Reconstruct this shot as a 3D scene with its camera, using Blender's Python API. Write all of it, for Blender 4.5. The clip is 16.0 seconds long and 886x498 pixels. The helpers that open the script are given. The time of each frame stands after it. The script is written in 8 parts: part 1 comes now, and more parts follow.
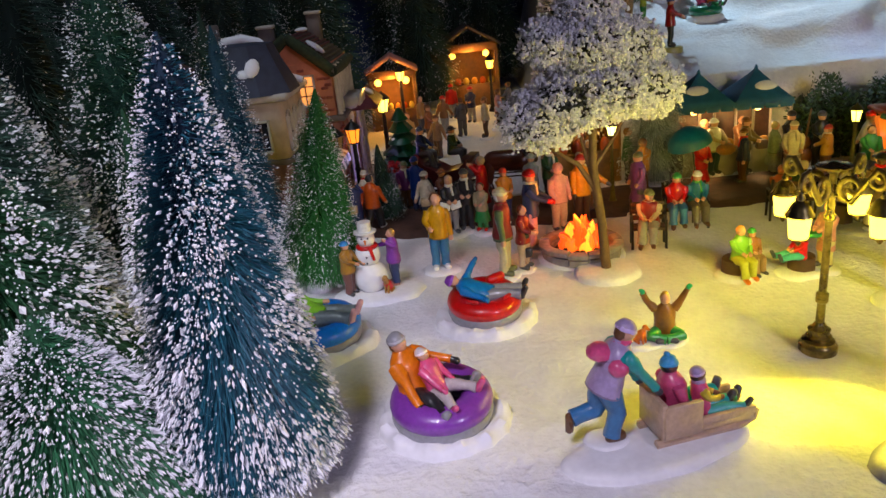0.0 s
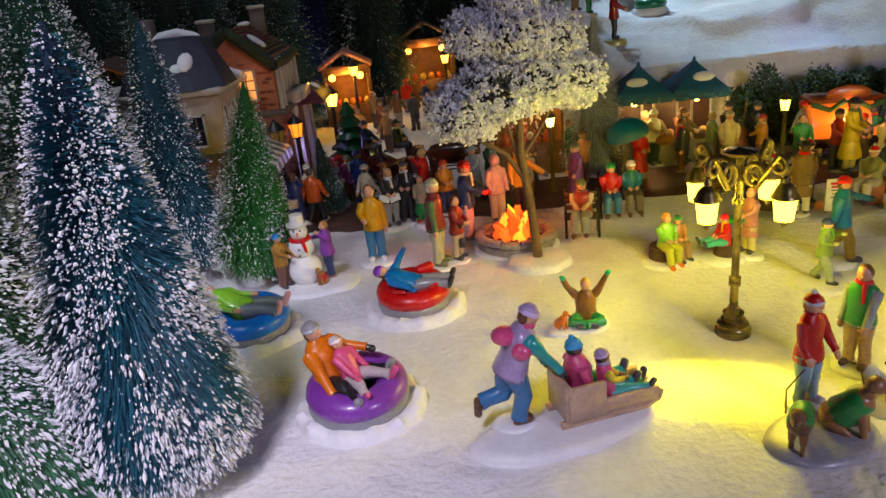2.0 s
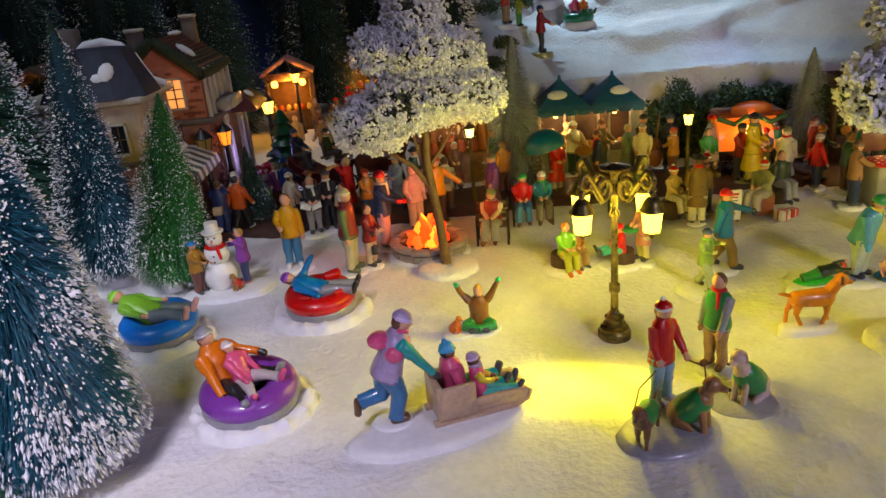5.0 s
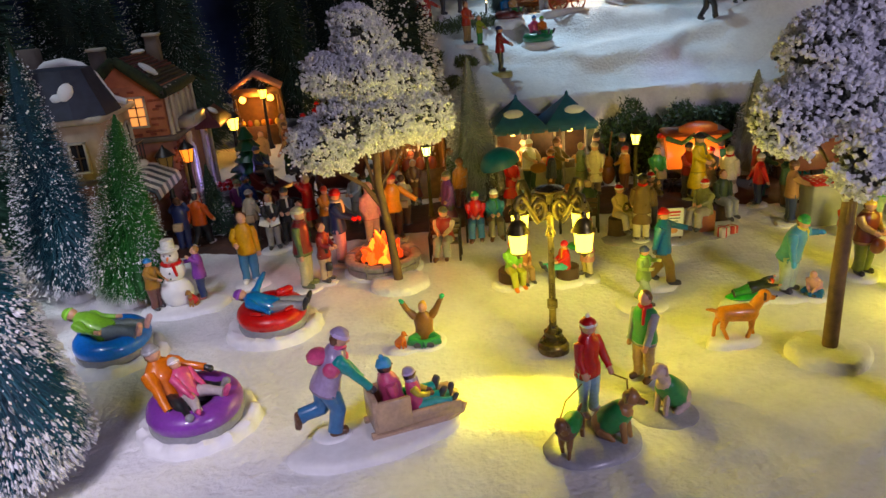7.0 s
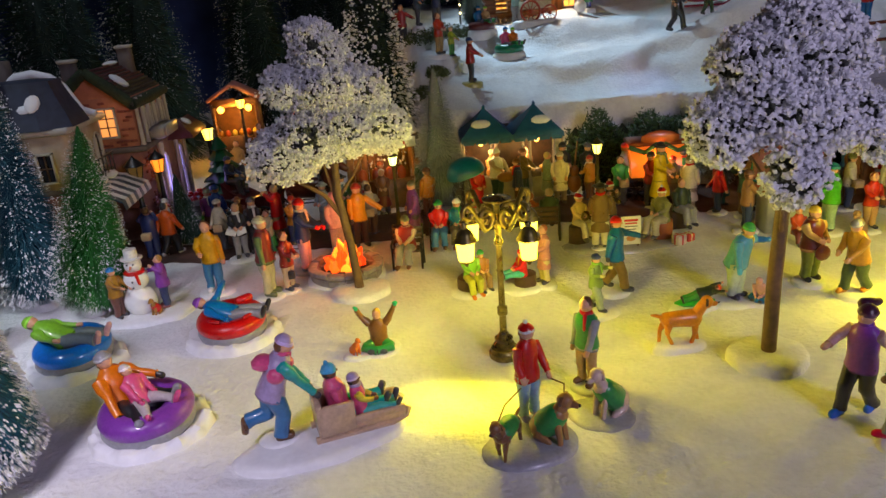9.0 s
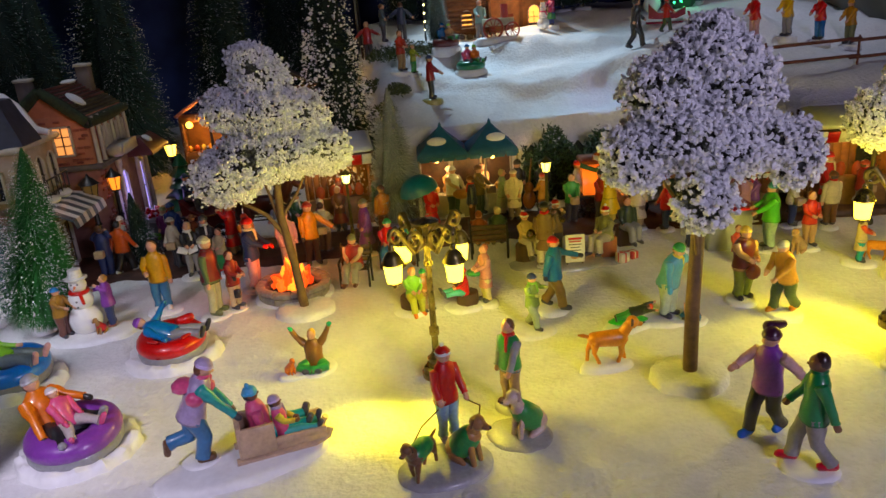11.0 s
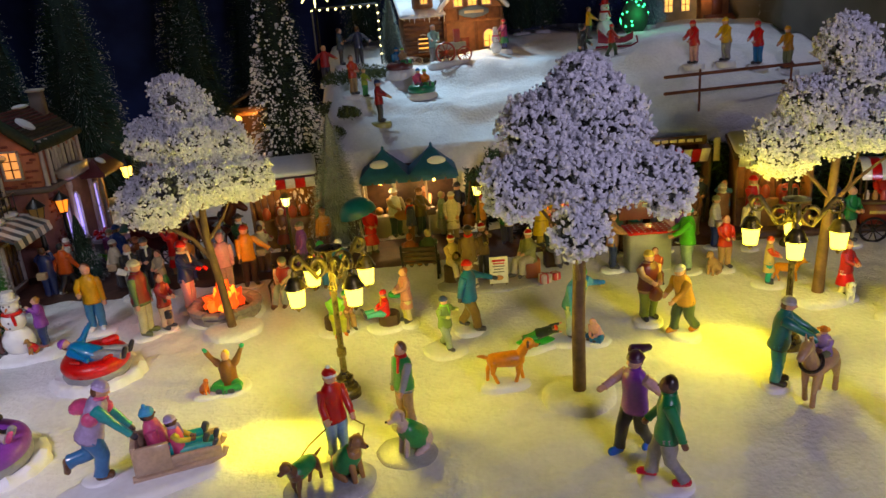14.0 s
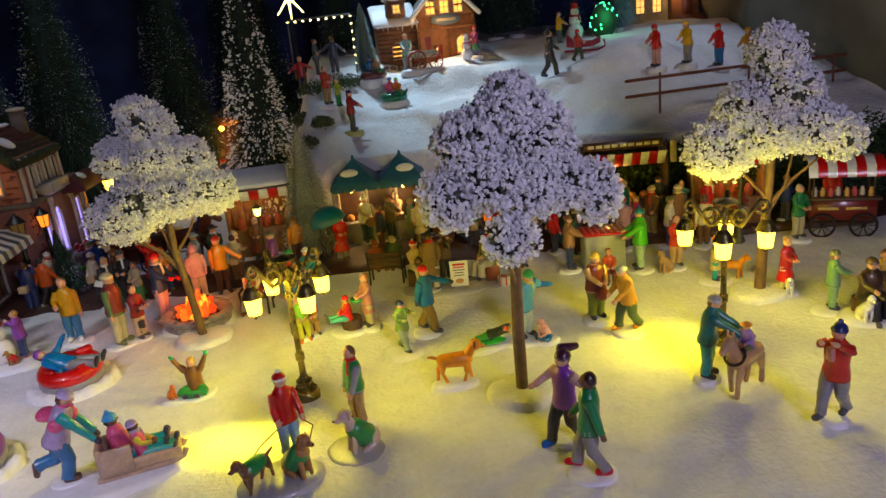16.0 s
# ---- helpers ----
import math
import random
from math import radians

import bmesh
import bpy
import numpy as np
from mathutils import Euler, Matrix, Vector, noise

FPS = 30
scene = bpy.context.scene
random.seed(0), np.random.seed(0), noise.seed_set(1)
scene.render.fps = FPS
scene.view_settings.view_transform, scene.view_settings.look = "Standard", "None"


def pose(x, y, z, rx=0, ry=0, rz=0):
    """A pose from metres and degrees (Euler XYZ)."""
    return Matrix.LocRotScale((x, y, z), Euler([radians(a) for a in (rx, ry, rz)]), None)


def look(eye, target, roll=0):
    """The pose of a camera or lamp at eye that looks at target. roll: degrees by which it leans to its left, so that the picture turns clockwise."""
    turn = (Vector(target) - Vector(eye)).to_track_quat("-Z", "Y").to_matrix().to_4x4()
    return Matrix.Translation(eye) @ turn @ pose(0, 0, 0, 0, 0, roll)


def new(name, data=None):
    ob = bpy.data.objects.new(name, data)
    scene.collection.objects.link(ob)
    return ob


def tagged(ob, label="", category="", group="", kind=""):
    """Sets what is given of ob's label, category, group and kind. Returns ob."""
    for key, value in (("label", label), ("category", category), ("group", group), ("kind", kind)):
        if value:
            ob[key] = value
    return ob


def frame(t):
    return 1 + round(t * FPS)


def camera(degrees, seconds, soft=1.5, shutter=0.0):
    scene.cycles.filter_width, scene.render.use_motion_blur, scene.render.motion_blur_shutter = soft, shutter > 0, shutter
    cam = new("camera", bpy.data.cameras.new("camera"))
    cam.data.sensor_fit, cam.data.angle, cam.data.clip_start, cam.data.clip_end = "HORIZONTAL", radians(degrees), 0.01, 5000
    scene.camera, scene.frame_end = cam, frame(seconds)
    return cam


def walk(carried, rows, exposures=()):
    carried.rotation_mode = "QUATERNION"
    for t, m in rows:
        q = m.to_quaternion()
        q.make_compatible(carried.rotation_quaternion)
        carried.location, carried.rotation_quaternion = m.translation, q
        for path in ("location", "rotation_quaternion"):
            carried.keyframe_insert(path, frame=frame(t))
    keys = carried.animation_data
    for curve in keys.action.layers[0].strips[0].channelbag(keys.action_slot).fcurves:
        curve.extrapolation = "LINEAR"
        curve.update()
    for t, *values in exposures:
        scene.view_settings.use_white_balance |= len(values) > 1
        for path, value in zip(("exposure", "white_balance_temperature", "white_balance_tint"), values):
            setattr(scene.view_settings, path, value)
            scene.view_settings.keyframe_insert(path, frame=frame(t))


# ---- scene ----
cam = camera(63.5, 16.0)
METRES, EYE, TILT, LEAN, TURN = 0.36, 0.251, -20.5, 5.75, 0.0
ROWS = [
    (0.0, 0.0, 0.0, 0.0, 0.0, 0.0, -0.0),
    (0.5, 0.0216, -0.0037, -0.0031, -0.15, -0.07, 0.05),
    (1.0, 0.053, -0.0, -0.0028, -0.62, -0.13, 0.23),
    (1.5, 0.0822, -0.0028, -0.0103, -1.37, -0.23, 0.63),
    (2.0, 0.1082, -0.0128, -0.0153, -1.76, -0.25, 0.82),
    (2.5, 0.1376, -0.0239, -0.0238, -2.13, -0.32, 1.06),
    (3.0, 0.1683, -0.0351, -0.0251, -2.47, -0.38, 1.07),
    (3.5, 0.1915, -0.046, -0.0262, -2.82, -0.42, 1.12),
    (4.0, 0.2129, -0.0603, -0.0206, -3.28, -0.37, 0.87),
    (6.5, 0.2977, -0.1401, 0.0081, -5.53, 0.5, 0.84),
    (7.0, 0.3187, -0.1558, 0.0102, -5.81, 0.7, 0.79),
    (7.5, 0.341, -0.1698, 0.0125, -5.98, 0.97, 0.85),
    (8.0, 0.359, -0.1831, 0.0079, -6.07, 1.11, 0.87),
    (8.5, 0.3799, -0.1923, 0.008, -6.17, 1.19, 0.94),
    (11.0, 0.5322, -0.2422, 0.0348, -6.88, 1.96, 1.13),
    (11.5, 0.5703, -0.2593, 0.0503, -7.01, 2.09, 1.18),
    (12.0, 0.609, -0.2739, 0.0651, -7.02, 2.29, 1.11),
    (12.5, 0.6467, -0.2834, 0.0675, -7.02, 2.52, 1.0),
    (13.0, 0.675, -0.293, 0.0647, -7.08, 2.69, 1.06),
    (13.5, 0.7025, -0.3114, 0.0594, -7.1, 2.87, 1.16),
    (14.0, 0.727, -0.3388, 0.0545, -7.14, 2.99, 1.2),
    (14.5, 0.7482, -0.374, 0.045, -7.36, 2.88, 0.35),
    (15.0, 0.7761, -0.4007, 0.0442, -7.04, 2.86, -0.08),
    (15.5, 0.8109, -0.4209, 0.0572, -6.78, 2.86, 1.81),
    (16.0, 0.8384, -0.4436, 0.0651, -6.93, 2.91, 2.58),
]
walk(cam, [(t, pose(0, 0, EYE, TILT, LEAN, TURN) @ pose(METRES * x, METRES * y, METRES * z, 90 + pitch, roll, yaw)) for t, x, y, z, yaw, pitch, roll in ROWS],
     ((0.0, 0.10), (2.5, 0.04), (8.5, -0.02), (11.0, -0.04), (14.0, -0.08), (16.0, -0.08)))

# ---------------------------------------------------------------- light
world = bpy.data.worlds.new("dim_room")
scene.world = world
world.use_nodes = True
world.node_tree.nodes["Background"].inputs[0].default_value = (0.30, 0.33, 0.62, 1)
world.node_tree.nodes["Background"].inputs[1].default_value = 0.007


def lamp_light(name, kind, watts, colour, m, size=0.01, cone=60, blend=0.8):
    data = bpy.data.lights.new(name, kind)
    data.energy, data.color = watts, colour
    if kind == "AREA":
        data.shape, data.size = "DISK", size
    else:
        data.shadow_soft_size = size
    if kind == "SPOT":
        data.spot_size, data.spot_blend = radians(cone), blend
    ob = new(name, data)
    ob.matrix_world = m
    return ob


# unseen lights added to brighten the display from above and from the aisle, cool
lamp_light("front_fill", "SPOT", 27.0, (0.88, 0.80, 1.0), look((-0.22, -0.16, 0.76), (-0.20, 0.26, 0.04)), 0.07, 51, 1.0)
lamp_light("aisle_fill", "AREA", 3.6, (0.75, 0.67, 1.0), look((0.64, -0.50, 0.50), (0.45, 0.3, 0.13)), 0.25)
lamp_light("hill_spot", "SPOT", 52.0, (0.56, 0.80, 1.0), look((0.24, 1.62, 1.05), (0.47, 1.13, 0.16)), 0.03, 28, 1.0)
lamp_light("firs_fill", "SPOT", 32.0, (0.80, 0.90, 1.0), look((-0.52, 0.02, 1.05), (-0.40, 0.50, 0.18)), 0.06, 36, 1.0)
lamp_light("wood_fill", "SPOT", 13.0, (0.74, 0.84, 1.0), look((-0.26, 0.70, 1.30), (-0.30, 1.10, 0.30)), 0.06, 62, 1.0)
lamp_light("violet_spot", "SPOT", 0.25, (0.30, 0.25, 1.0), look((0.535, 0.99, 0.32), (0.54, 0.965, 0.13)), 0.005, 38, 1.0)
lamp_light("ridge_fill", "SPOT", 9.0, (0.72, 0.80, 1.0), look((0.95, 1.05, 1.05), (0.88, 1.12, 0.18)), 0.03, 38, 1.0)


# ---------------------------------------------------------------- materials
MATS = {}


def nodes_of(name):
    m = bpy.data.materials.new(name)
    m.use_nodes = True
    n = m.node_tree
    return m, n, n.nodes["Principled BSDF"]


def paint(rgb, rough=0.38, vary=0.16, scale=260.0, bump=0.25, metal=0.0, name="paint", coat=0.0):
    """Hand-painted resin, wood, fibre and the like: a colour with two scales of mottling and fine relief."""
    key = (rgb, rough, vary, scale, bump, metal, name, coat)
    if key in MATS:
        return MATS[key]
    m, n, b = nodes_of(name)
    tc = n.nodes.new("ShaderNodeTexCoord")
    geo_random = n.nodes.new("ShaderNodeObjectInfo")
    add = n.nodes.new("ShaderNodeVectorMath")
    add.operation = "ADD"
    n.links.new(tc.outputs["Object"], add.inputs[0])
    n.links.new(geo_random.outputs["Random"], add.inputs[1])
    fine = n.nodes.new("ShaderNodeTexNoise")
    fine.inputs["Scale"].default_value, fine.inputs["Detail"].default_value = scale, 5
    wide = n.nodes.new("ShaderNodeTexNoise")
    wide.inputs["Scale"].default_value, wide.inputs["Detail"].default_value = scale * 0.22, 3
    mix = n.nodes.new("ShaderNodeMath")
    mix.operation = "ADD"
    for t in (fine, wide):
        n.links.new(add.outputs[0], t.inputs["Vector"])
    n.links.new(fine.outputs["Fac"], mix.inputs[0])
    n.links.new(wide.outputs["Fac"], mix.inputs[1])
    ramp = n.nodes.new("ShaderNodeMapRange")
    ramp.inputs[1].default_value, ramp.inputs[2].default_value = 0.6, 1.4
    ramp.inputs[3].default_value, ramp.inputs[4].default_value = 1 - vary * 1.6, 1 + vary
    n.links.new(mix.outputs[0], ramp.inputs[0])
    mul = n.nodes.new("ShaderNodeVectorMath")
    mul.operation = "SCALE"
    mul.inputs[0].default_value = rgb
    n.links.new(ramp.outputs[0], mul.inputs["Scale"])
    n.links.new(mul.outputs[0], b.inputs["Base Color"])
    rr = n.nodes.new("ShaderNodeMapRange")
    rr.inputs[3].default_value, rr.inputs[4].default_value = max(0.05, rough - 0.12), min(1, rough + 0.15)
    n.links.new(wide.outputs["Fac"], rr.inputs[0])
    n.links.new(rr.outputs[0], b.inputs["Roughness"])
    b.inputs["Metallic"].default_value = metal
    b.inputs["Coat Weight"].default_value = coat
    bp = n.nodes.new("ShaderNodeBump")
    bp.inputs["Strength"].default_value, bp.inputs["Distance"].default_value = bump, 0.0006
    n.links.new(fine.outputs["Fac"], bp.inputs["Height"])
    n.links.new(bp.outputs[0], b.inputs["Normal"])
    MATS[key] = m
    return m


def glow(rgb, strength, name="lit_glass"):
    key = (rgb, strength, name)
    if key not in MATS:
        m, n, b = nodes_of(name)
        b.inputs["Base Color"].default_value = (*rgb, 1)
        b.inputs["Emission Color"].default_value = (*rgb, 1)
        b.inputs["Emission Strength"].default_value = strength
        b.inputs["Roughness"].default_value = 0.3
        MATS[key] = m
    return MATS[key]


def fibre(dark, light, rough=0.6, name="fibre"):
    """Dyed sisal or foam: the colour differs from strand to strand."""
    key = (dark, light, rough, name)
    if key in MATS:
        return MATS[key]
    m, n, b = nodes_of(name)
    g = n.nodes.new("ShaderNodeNewGeometry")
    r = n.nodes.new("ShaderNodeValToRGB")
    r.color_ramp.elements[0].color = (*dark, 1)
    r.color_ramp.elements[1].color = (*light, 1)
    n.links.new(g.outputs["Random Per Island"], r.inputs[0])
    n.links.new(r.outputs[0], b.inputs["Base Color"])
    b.inputs["Roughness"].default_value = rough
    MATS[key] = m
    return m


def snow_material():
    m, n, b = nodes_of("glitter_snow_fleece")
    tc = n.nodes.new("ShaderNodeTexCoord")
    soft = n.nodes.new("ShaderNodeTexNoise")
    soft.inputs["Scale"].default_value, soft.inputs["Detail"].default_value = 55, 6
    fluff = n.nodes.new("ShaderNodeTexNoise")
    fluff.inputs["Scale"].default_value, fluff.inputs["Detail"].default_value = 230, 9
    n.links.new(tc.outputs["Object"], soft.inputs["Vector"])
    n.links.new(tc.outputs["Object"], fluff.inputs["Vector"])
    ramp = n.nodes.new("ShaderNodeValToRGB")
    ramp.color_ramp.elements[0].position, ramp.color_ramp.elements[1].position = 0.3, 0.72
    ramp.color_ramp.elements[0].color = (0.70, 0.70, 0.72, 1)
    ramp.color_ramp.elements[1].color = (0.86, 0.86, 0.87, 1)
    add = n.nodes.new("ShaderNodeMath")
    add.operation = "ADD"
    half = n.nodes.new("ShaderNodeMath")
    half.operation = "MULTIPLY"
    half.inputs[1].default_value = 0.5
    n.links.new(soft.outputs["Fac"], add.inputs[0])
    n.links.new(fluff.outputs["Fac"], add.inputs[1])
    n.links.new(add.outputs[0], half.inputs[0])
    n.links.new(half.outputs[0], ramp.inputs[0])
    n.links.new(ramp.outputs[0], b.inputs["Base Color"])
    b.inputs["Roughness"].default_value = 0.75
    b.inputs["Subsurface Weight"].default_value = 0.0
    bp = n.nodes.new("ShaderNodeBump")
    bp.inputs["Strength"].default_value, bp.inputs["Distance"].default_value = 0.95, 0.0042
    n.links.new(half.outputs[0], bp.inputs["Height"])
    n.links.new(bp.outputs[0], b.inputs["Normal"])
    return m


SNOW = snow_material()
CAKE = paint((0.80, 0.80, 0.83), 0.5, 0.07, 180, 0.5, name="painted_snow")
FLECK = fibre((0.70, 0.71, 0.76), (0.90, 0.90, 0.93), 0.85, "flock_snow")
WHITE = (0.78, 0.78, 0.76)
BLACK = (0.018, 0.018, 0.02)
BROWN = (0.12, 0.055, 0.025)
TAN = (0.42, 0.27, 0.14)
RED = (0.52, 0.03, 0.03)
ORANGE = (0.68, 0.20, 0.03)
YELLOW = (0.68, 0.42, 0.05)
GREEN = (0.04, 0.26, 0.07)
LIME = (0.22, 0.48, 0.07)
TEAL = (0.02, 0.30, 0.30)
BLUE = (0.03, 0.16, 0.38)
NAVY = (0.025, 0.04, 0.12)
SKY = (0.10, 0.36, 0.62)
JEANS = (0.06, 0.17, 0.34)
PURPLE = (0.22, 0.07, 0.34)
LILAC = (0.40, 0.32, 0.50)
PINK = (0.62, 0.12, 0.24)
ROSE = (0.62, 0.36, 0.36)
GREY = (0.28, 0.28, 0.30)
DARK = (0.06, 0.06, 0.07)
CREAM = (0.66, 0.58, 0.42)
OLIVE = (0.14, 0.15, 0.07)
SKIN = (0.62, 0.36, 0.25)
DUSK = (0.16, 0.075, 0.045)
BRASS = paint((0.24, 0.19, 0.07), 0.27, 0.45, 300, 0.3, 0.9, "aged_brass")
IRON = paint((0.02, 0.02, 0.02), 0.35, 0.2, 300, 0.3, 0.3, "black_iron")


# ---------------------------------------------------------------- mesh tools
class Shape:
    """Collects vertices and faces, each face with a material, for one mesh."""

    def __init__(self):
        self.v, self.f, self.m, self.mats = [], [], [], []

    def slot(self, mat):
        if mat not in self.mats:
            self.mats.append(mat)
        return self.mats.index(mat)

    def add(self, verts, faces, mat):
        k, s = len(self.v), self.slot(mat)
        self.v.extend([tuple(p) for p in verts])
        for f in faces:
            self.f.append([i + k for i in f])
            self.m.append(s)
        return self

    def loft(self, rings, mat, cap=True):
        n = len(rings[0])
        verts = [p for r in rings for p in r]
        faces = []
        for i in range(len(rings) - 1):
            for j in range(n):
                a, b = i * n + j, i * n + (j + 1) % n
                faces.append((a, b, b + n, a + n))
        if cap:
            faces.append(tuple(range(n))[::-1])
            faces.append(tuple((len(rings) - 1) * n + j for j in range(n)))
        return self.add(verts, faces, mat)

    def tube(self, pts, radii, mat, n=8):
        pts = [Vector(p) for p in pts]
        rings = []
        for i, p in enumerate(pts):
            d = (pts[min(i + 1, len(pts) - 1)] - pts[max(i - 1, 0)]).normalized()
            a = d.orthogonal().normalized() if i == 0 else (a - d * a.dot(d)).normalized()
            b = d.cross(a)
            r = radii[i] if hasattr(radii, "__len__") else radii
            rings.append([p + (a * math.cos(t) + b * math.sin(t)) * r for t in [2 * math.pi * k / n for k in range(n)]])
        return self.loft(rings, mat)

    def limb(self, p, q, r0, r1, mat, n=8):
        """A capsule that tapers from p to q."""
        p, q = Vector(p), Vector(q)
        d = (q - p).normalized()
        return self.tube([p - d * r0 * 0.85, p - d * r0 * 0.5, p, q, q + d * r1 * 0.5, q + d * r1 * 0.85],
                         [r0 * 0.45, r0 * 0.85, r0, r1, r1 * 0.85, r1 * 0.45], mat, n)

    def ball(self, c, r, mat, n=10, rows=7, rot=None, low=-1.0, high=1.0):
        """An ellipsoid, or the part of one between two heights."""
        rx, ry, rz = r if hasattr(r, "__len__") else (r, r, r)
        rings = []
        for i in range(rows):
            t = math.asin(low) + (math.asin(high) - math.asin(low)) * i / (rows - 1)
            t = max(-1.5, min(1.5, t))
            ring = []
            for k in range(n):
                a = 2 * math.pi * k / n
                p = Vector((rx * math.cos(t) * math.cos(a), ry * math.cos(t) * math.sin(a), rz * math.sin(t)))
                ring.append(Vector(c) + (rot @ p if rot else p))
            rings.append(ring)
        return self.loft(rings, mat)

    def lathe(self, prof, mat, n=20, c=(0, 0, 0), wob=0.0, seed=0):
        rings = []
        for r, z in prof:
            ring = []
            for k in range(n):
                a = 2 * math.pi * k / n
                w = 1 + wob * noise.noise(Vector((math.cos(a) * 1.7 + seed, math.sin(a) * 1.7, z * 20)))
                ring.append((c[0] + r * w * math.cos(a), c[1] + r * w * math.sin(a), c[2] + z))
            rings.append(ring)
        return self.loft(rings, mat)

    def box(self, c, s, mat, rz=0.0, bevel=0.12, rot=None):
        """A box with chamfered edges."""
        hx, hy, hz = s[0] / 2, s[1] / 2, s[2] / 2
        e = bevel * min(hx, hy, hz)
        r = rot or Matrix.Rotation(rz, 3, "Z")
        rings = []
        for z, k in ((-hz, e), (-hz + e, 0), (hz - e, 0), (hz, e)):
            x, y = hx - k, hy - k
            pts = [(x - e, -y), (x, -y + e), (x, y - e), (x - e, y), (-x + e, y), (-x, y - e), (-x, -y + e), (-x + e, -y)]
            rings.append([Vector(c) + r @ Vector((px, py, z)) for px, py in pts])
        return self.loft(rings, mat)

    def ring(self, c, R, r, mat, n=24, k=10, flat=1.0, rot=None):
        verts, faces = [], []
        for i in range(n):
            a = 2 * math.pi * i / n
            for j in range(k):
                b = 2 * math.pi * j / k
                p = Vector(((R + r * math.cos(b)) * math.cos(a), (R + r * math.cos(b)) * math.sin(a), r * flat * math.sin(b)))
                verts.append(Vector(c) + (rot @ p if rot else p))
                faces.append((i * k + j, ((i + 1) % n) * k + j, ((i + 1) % n) * k + (j + 1) % k, i * k + (j + 1) % k))
        return self.add(verts, faces, mat)

    def moved(self, m):
        self.v = [tuple(m @ Vector(p)) for p in self.v]
        return self

    def mesh(self, name, smooth=True):
        me = bpy.data.meshes.new(name)
        me.from_pydata(self.v, [], self.f)
        for mat in self.mats:
            me.materials.append(mat)
        me.polygons.foreach_set("material_index", self.m)
        me.polygons.foreach_set("use_smooth", [smooth] * len(self.f))
        me.update()
        if smooth:
            me.set_sharp_from_angle(angle=radians(48))
        return me


def thing(name, label, category, m=None, shape=None, group="", kind="", smooth=True):
    ob = new(name, shape.mesh(name, smooth) if shape else None)
    ob.matrix_world = m or Matrix.Identity(4)
    return tagged(ob, label, category, group, kind)


def part(name, shape, parent, label="", smooth=True, m=None, kind=""):
    ob = new(name, shape.mesh(name, smooth))
    ob.parent = parent
    if m:
        ob.matrix_basis = m
    return tagged(ob, label, kind=kind)


# ---------------------------------------------------------------- ground, hill and room
def hollow(x, y):
    """A shallow dip mid-square, shaped so lamp and figures fit the camera's view."""
    return -0.012 * math.exp(-((x - 0.28) / 0.11) ** 2 - ((y - 0.45) / 0.09) ** 2)


def ground_height(x, y):
    return hollow(x, y) + 0.0022 * noise.noise(Vector((x * 5, y * 5, 0.3))) + 0.0010 * noise.noise(Vector((x * 22, y * 22, 1.7))) + 0.0016 * noise.noise(Vector((x * 31, y * 31, 2.9))) + 0.0011 * noise.noise(Vector((x * 70, y * 70, 5.1)))


def grid(x0, x1, y0, y1, nx, ny, height, mat, keep=None):
    s = Shape()
    verts = []
    for j in range(ny + 1):
        for i in range(nx + 1):
            x, y = x0 + (x1 - x0) * i / nx, y0 + (y1 - y0) * j / ny
            verts.append((x, y, height(x, y)))
    faces = []
    for j in range(ny):
        for i in range(nx):
            a = j * (nx + 1) + i
            if keep is None or keep(x0 + (x1 - x0) * (i + 0.5) / nx, y0 + (y1 - y0) * (j + 0.5) / ny):
                faces.append((a, a + 1, a + nx + 2, a + nx + 1))
    return s.add(verts, faces, mat)


def smooth_step(a, b, v):
    t = max(0, min(1, (v - a) / (b - a)))
    return t * t * (3 - 2 * t)


thing("ground", "white glittering snow fleece covering the display table", "snow", shape=grid(-1.3, 1.7, -0.9, 2.0, 560, 540, ground_height, SNOW), kind="structure")


def hill_front(x):
    return 0.905 - 0.13 * smooth_step(0.55, 0.85, x) + 0.05 * (1 - smooth_step(0.16, 0.3, x)) + 0.012 * noise.noise(Vector((x * 7, 0, 0)))


def hill_height(x, y):
    f = hill_front(x)
    z = 0.118 * smooth_step(f - 0.012, f + 0.02, y) + 0.05 * smooth_step(f, f + 0.17, y) + 0.045 * smooth_step(f + 0.13, f + 0.5, y)
    z += 0.022 * noise.noise(Vector((x * 7, y * 9, 4.0))) * smooth_step(f, f + 0.1, y)
    drift = y + 0.05 * noise.noise(Vector((x * 5, 1.0, 0.0)))
    z += 0.013 * smooth_step(1.005, 1.03, drift + 0.03 * noise.noise(Vector((x * 16, y * 4, 0.5)))) + 0.014 * smooth_step(1.115, 1.15, drift - 0.02 * noise.noise(Vector((x * 13, y * 6, 2.0))))
    z += 0.005 * noise.noise(Vector((x * 24, y * 30, 7.0))) * smooth_step(f, f + 0.06, y)
    z += 0.045 * math.exp(-(((x - 0.80) / 0.11) ** 2 + ((y - 1.04) / 0.07) ** 2))
    return z * smooth_step(0.15, 0.23, x) - 0.012


thing("snow_hill", "raised sledding hill of white snow fleece behind the market", "hill", shape=grid(0.14, 1.7, 0.7, 2.0, 260, 220, hill_height, SNOW), kind="structure")

CLOTH = paint((0.03, 0.05, 0.17), 0.9, 0.6, 9, 0.3, name="dark_blue_backdrop_cloth")
ROCK = paint((0.17, 0.17, 0.155), 0.9, 0.3, 14, 0.6, name="grey_rock_backdrop")
ROOM = paint((0.04, 0.04, 0.05), 0.9, 0.2, 8, 0.2, name="dark_room_wall")


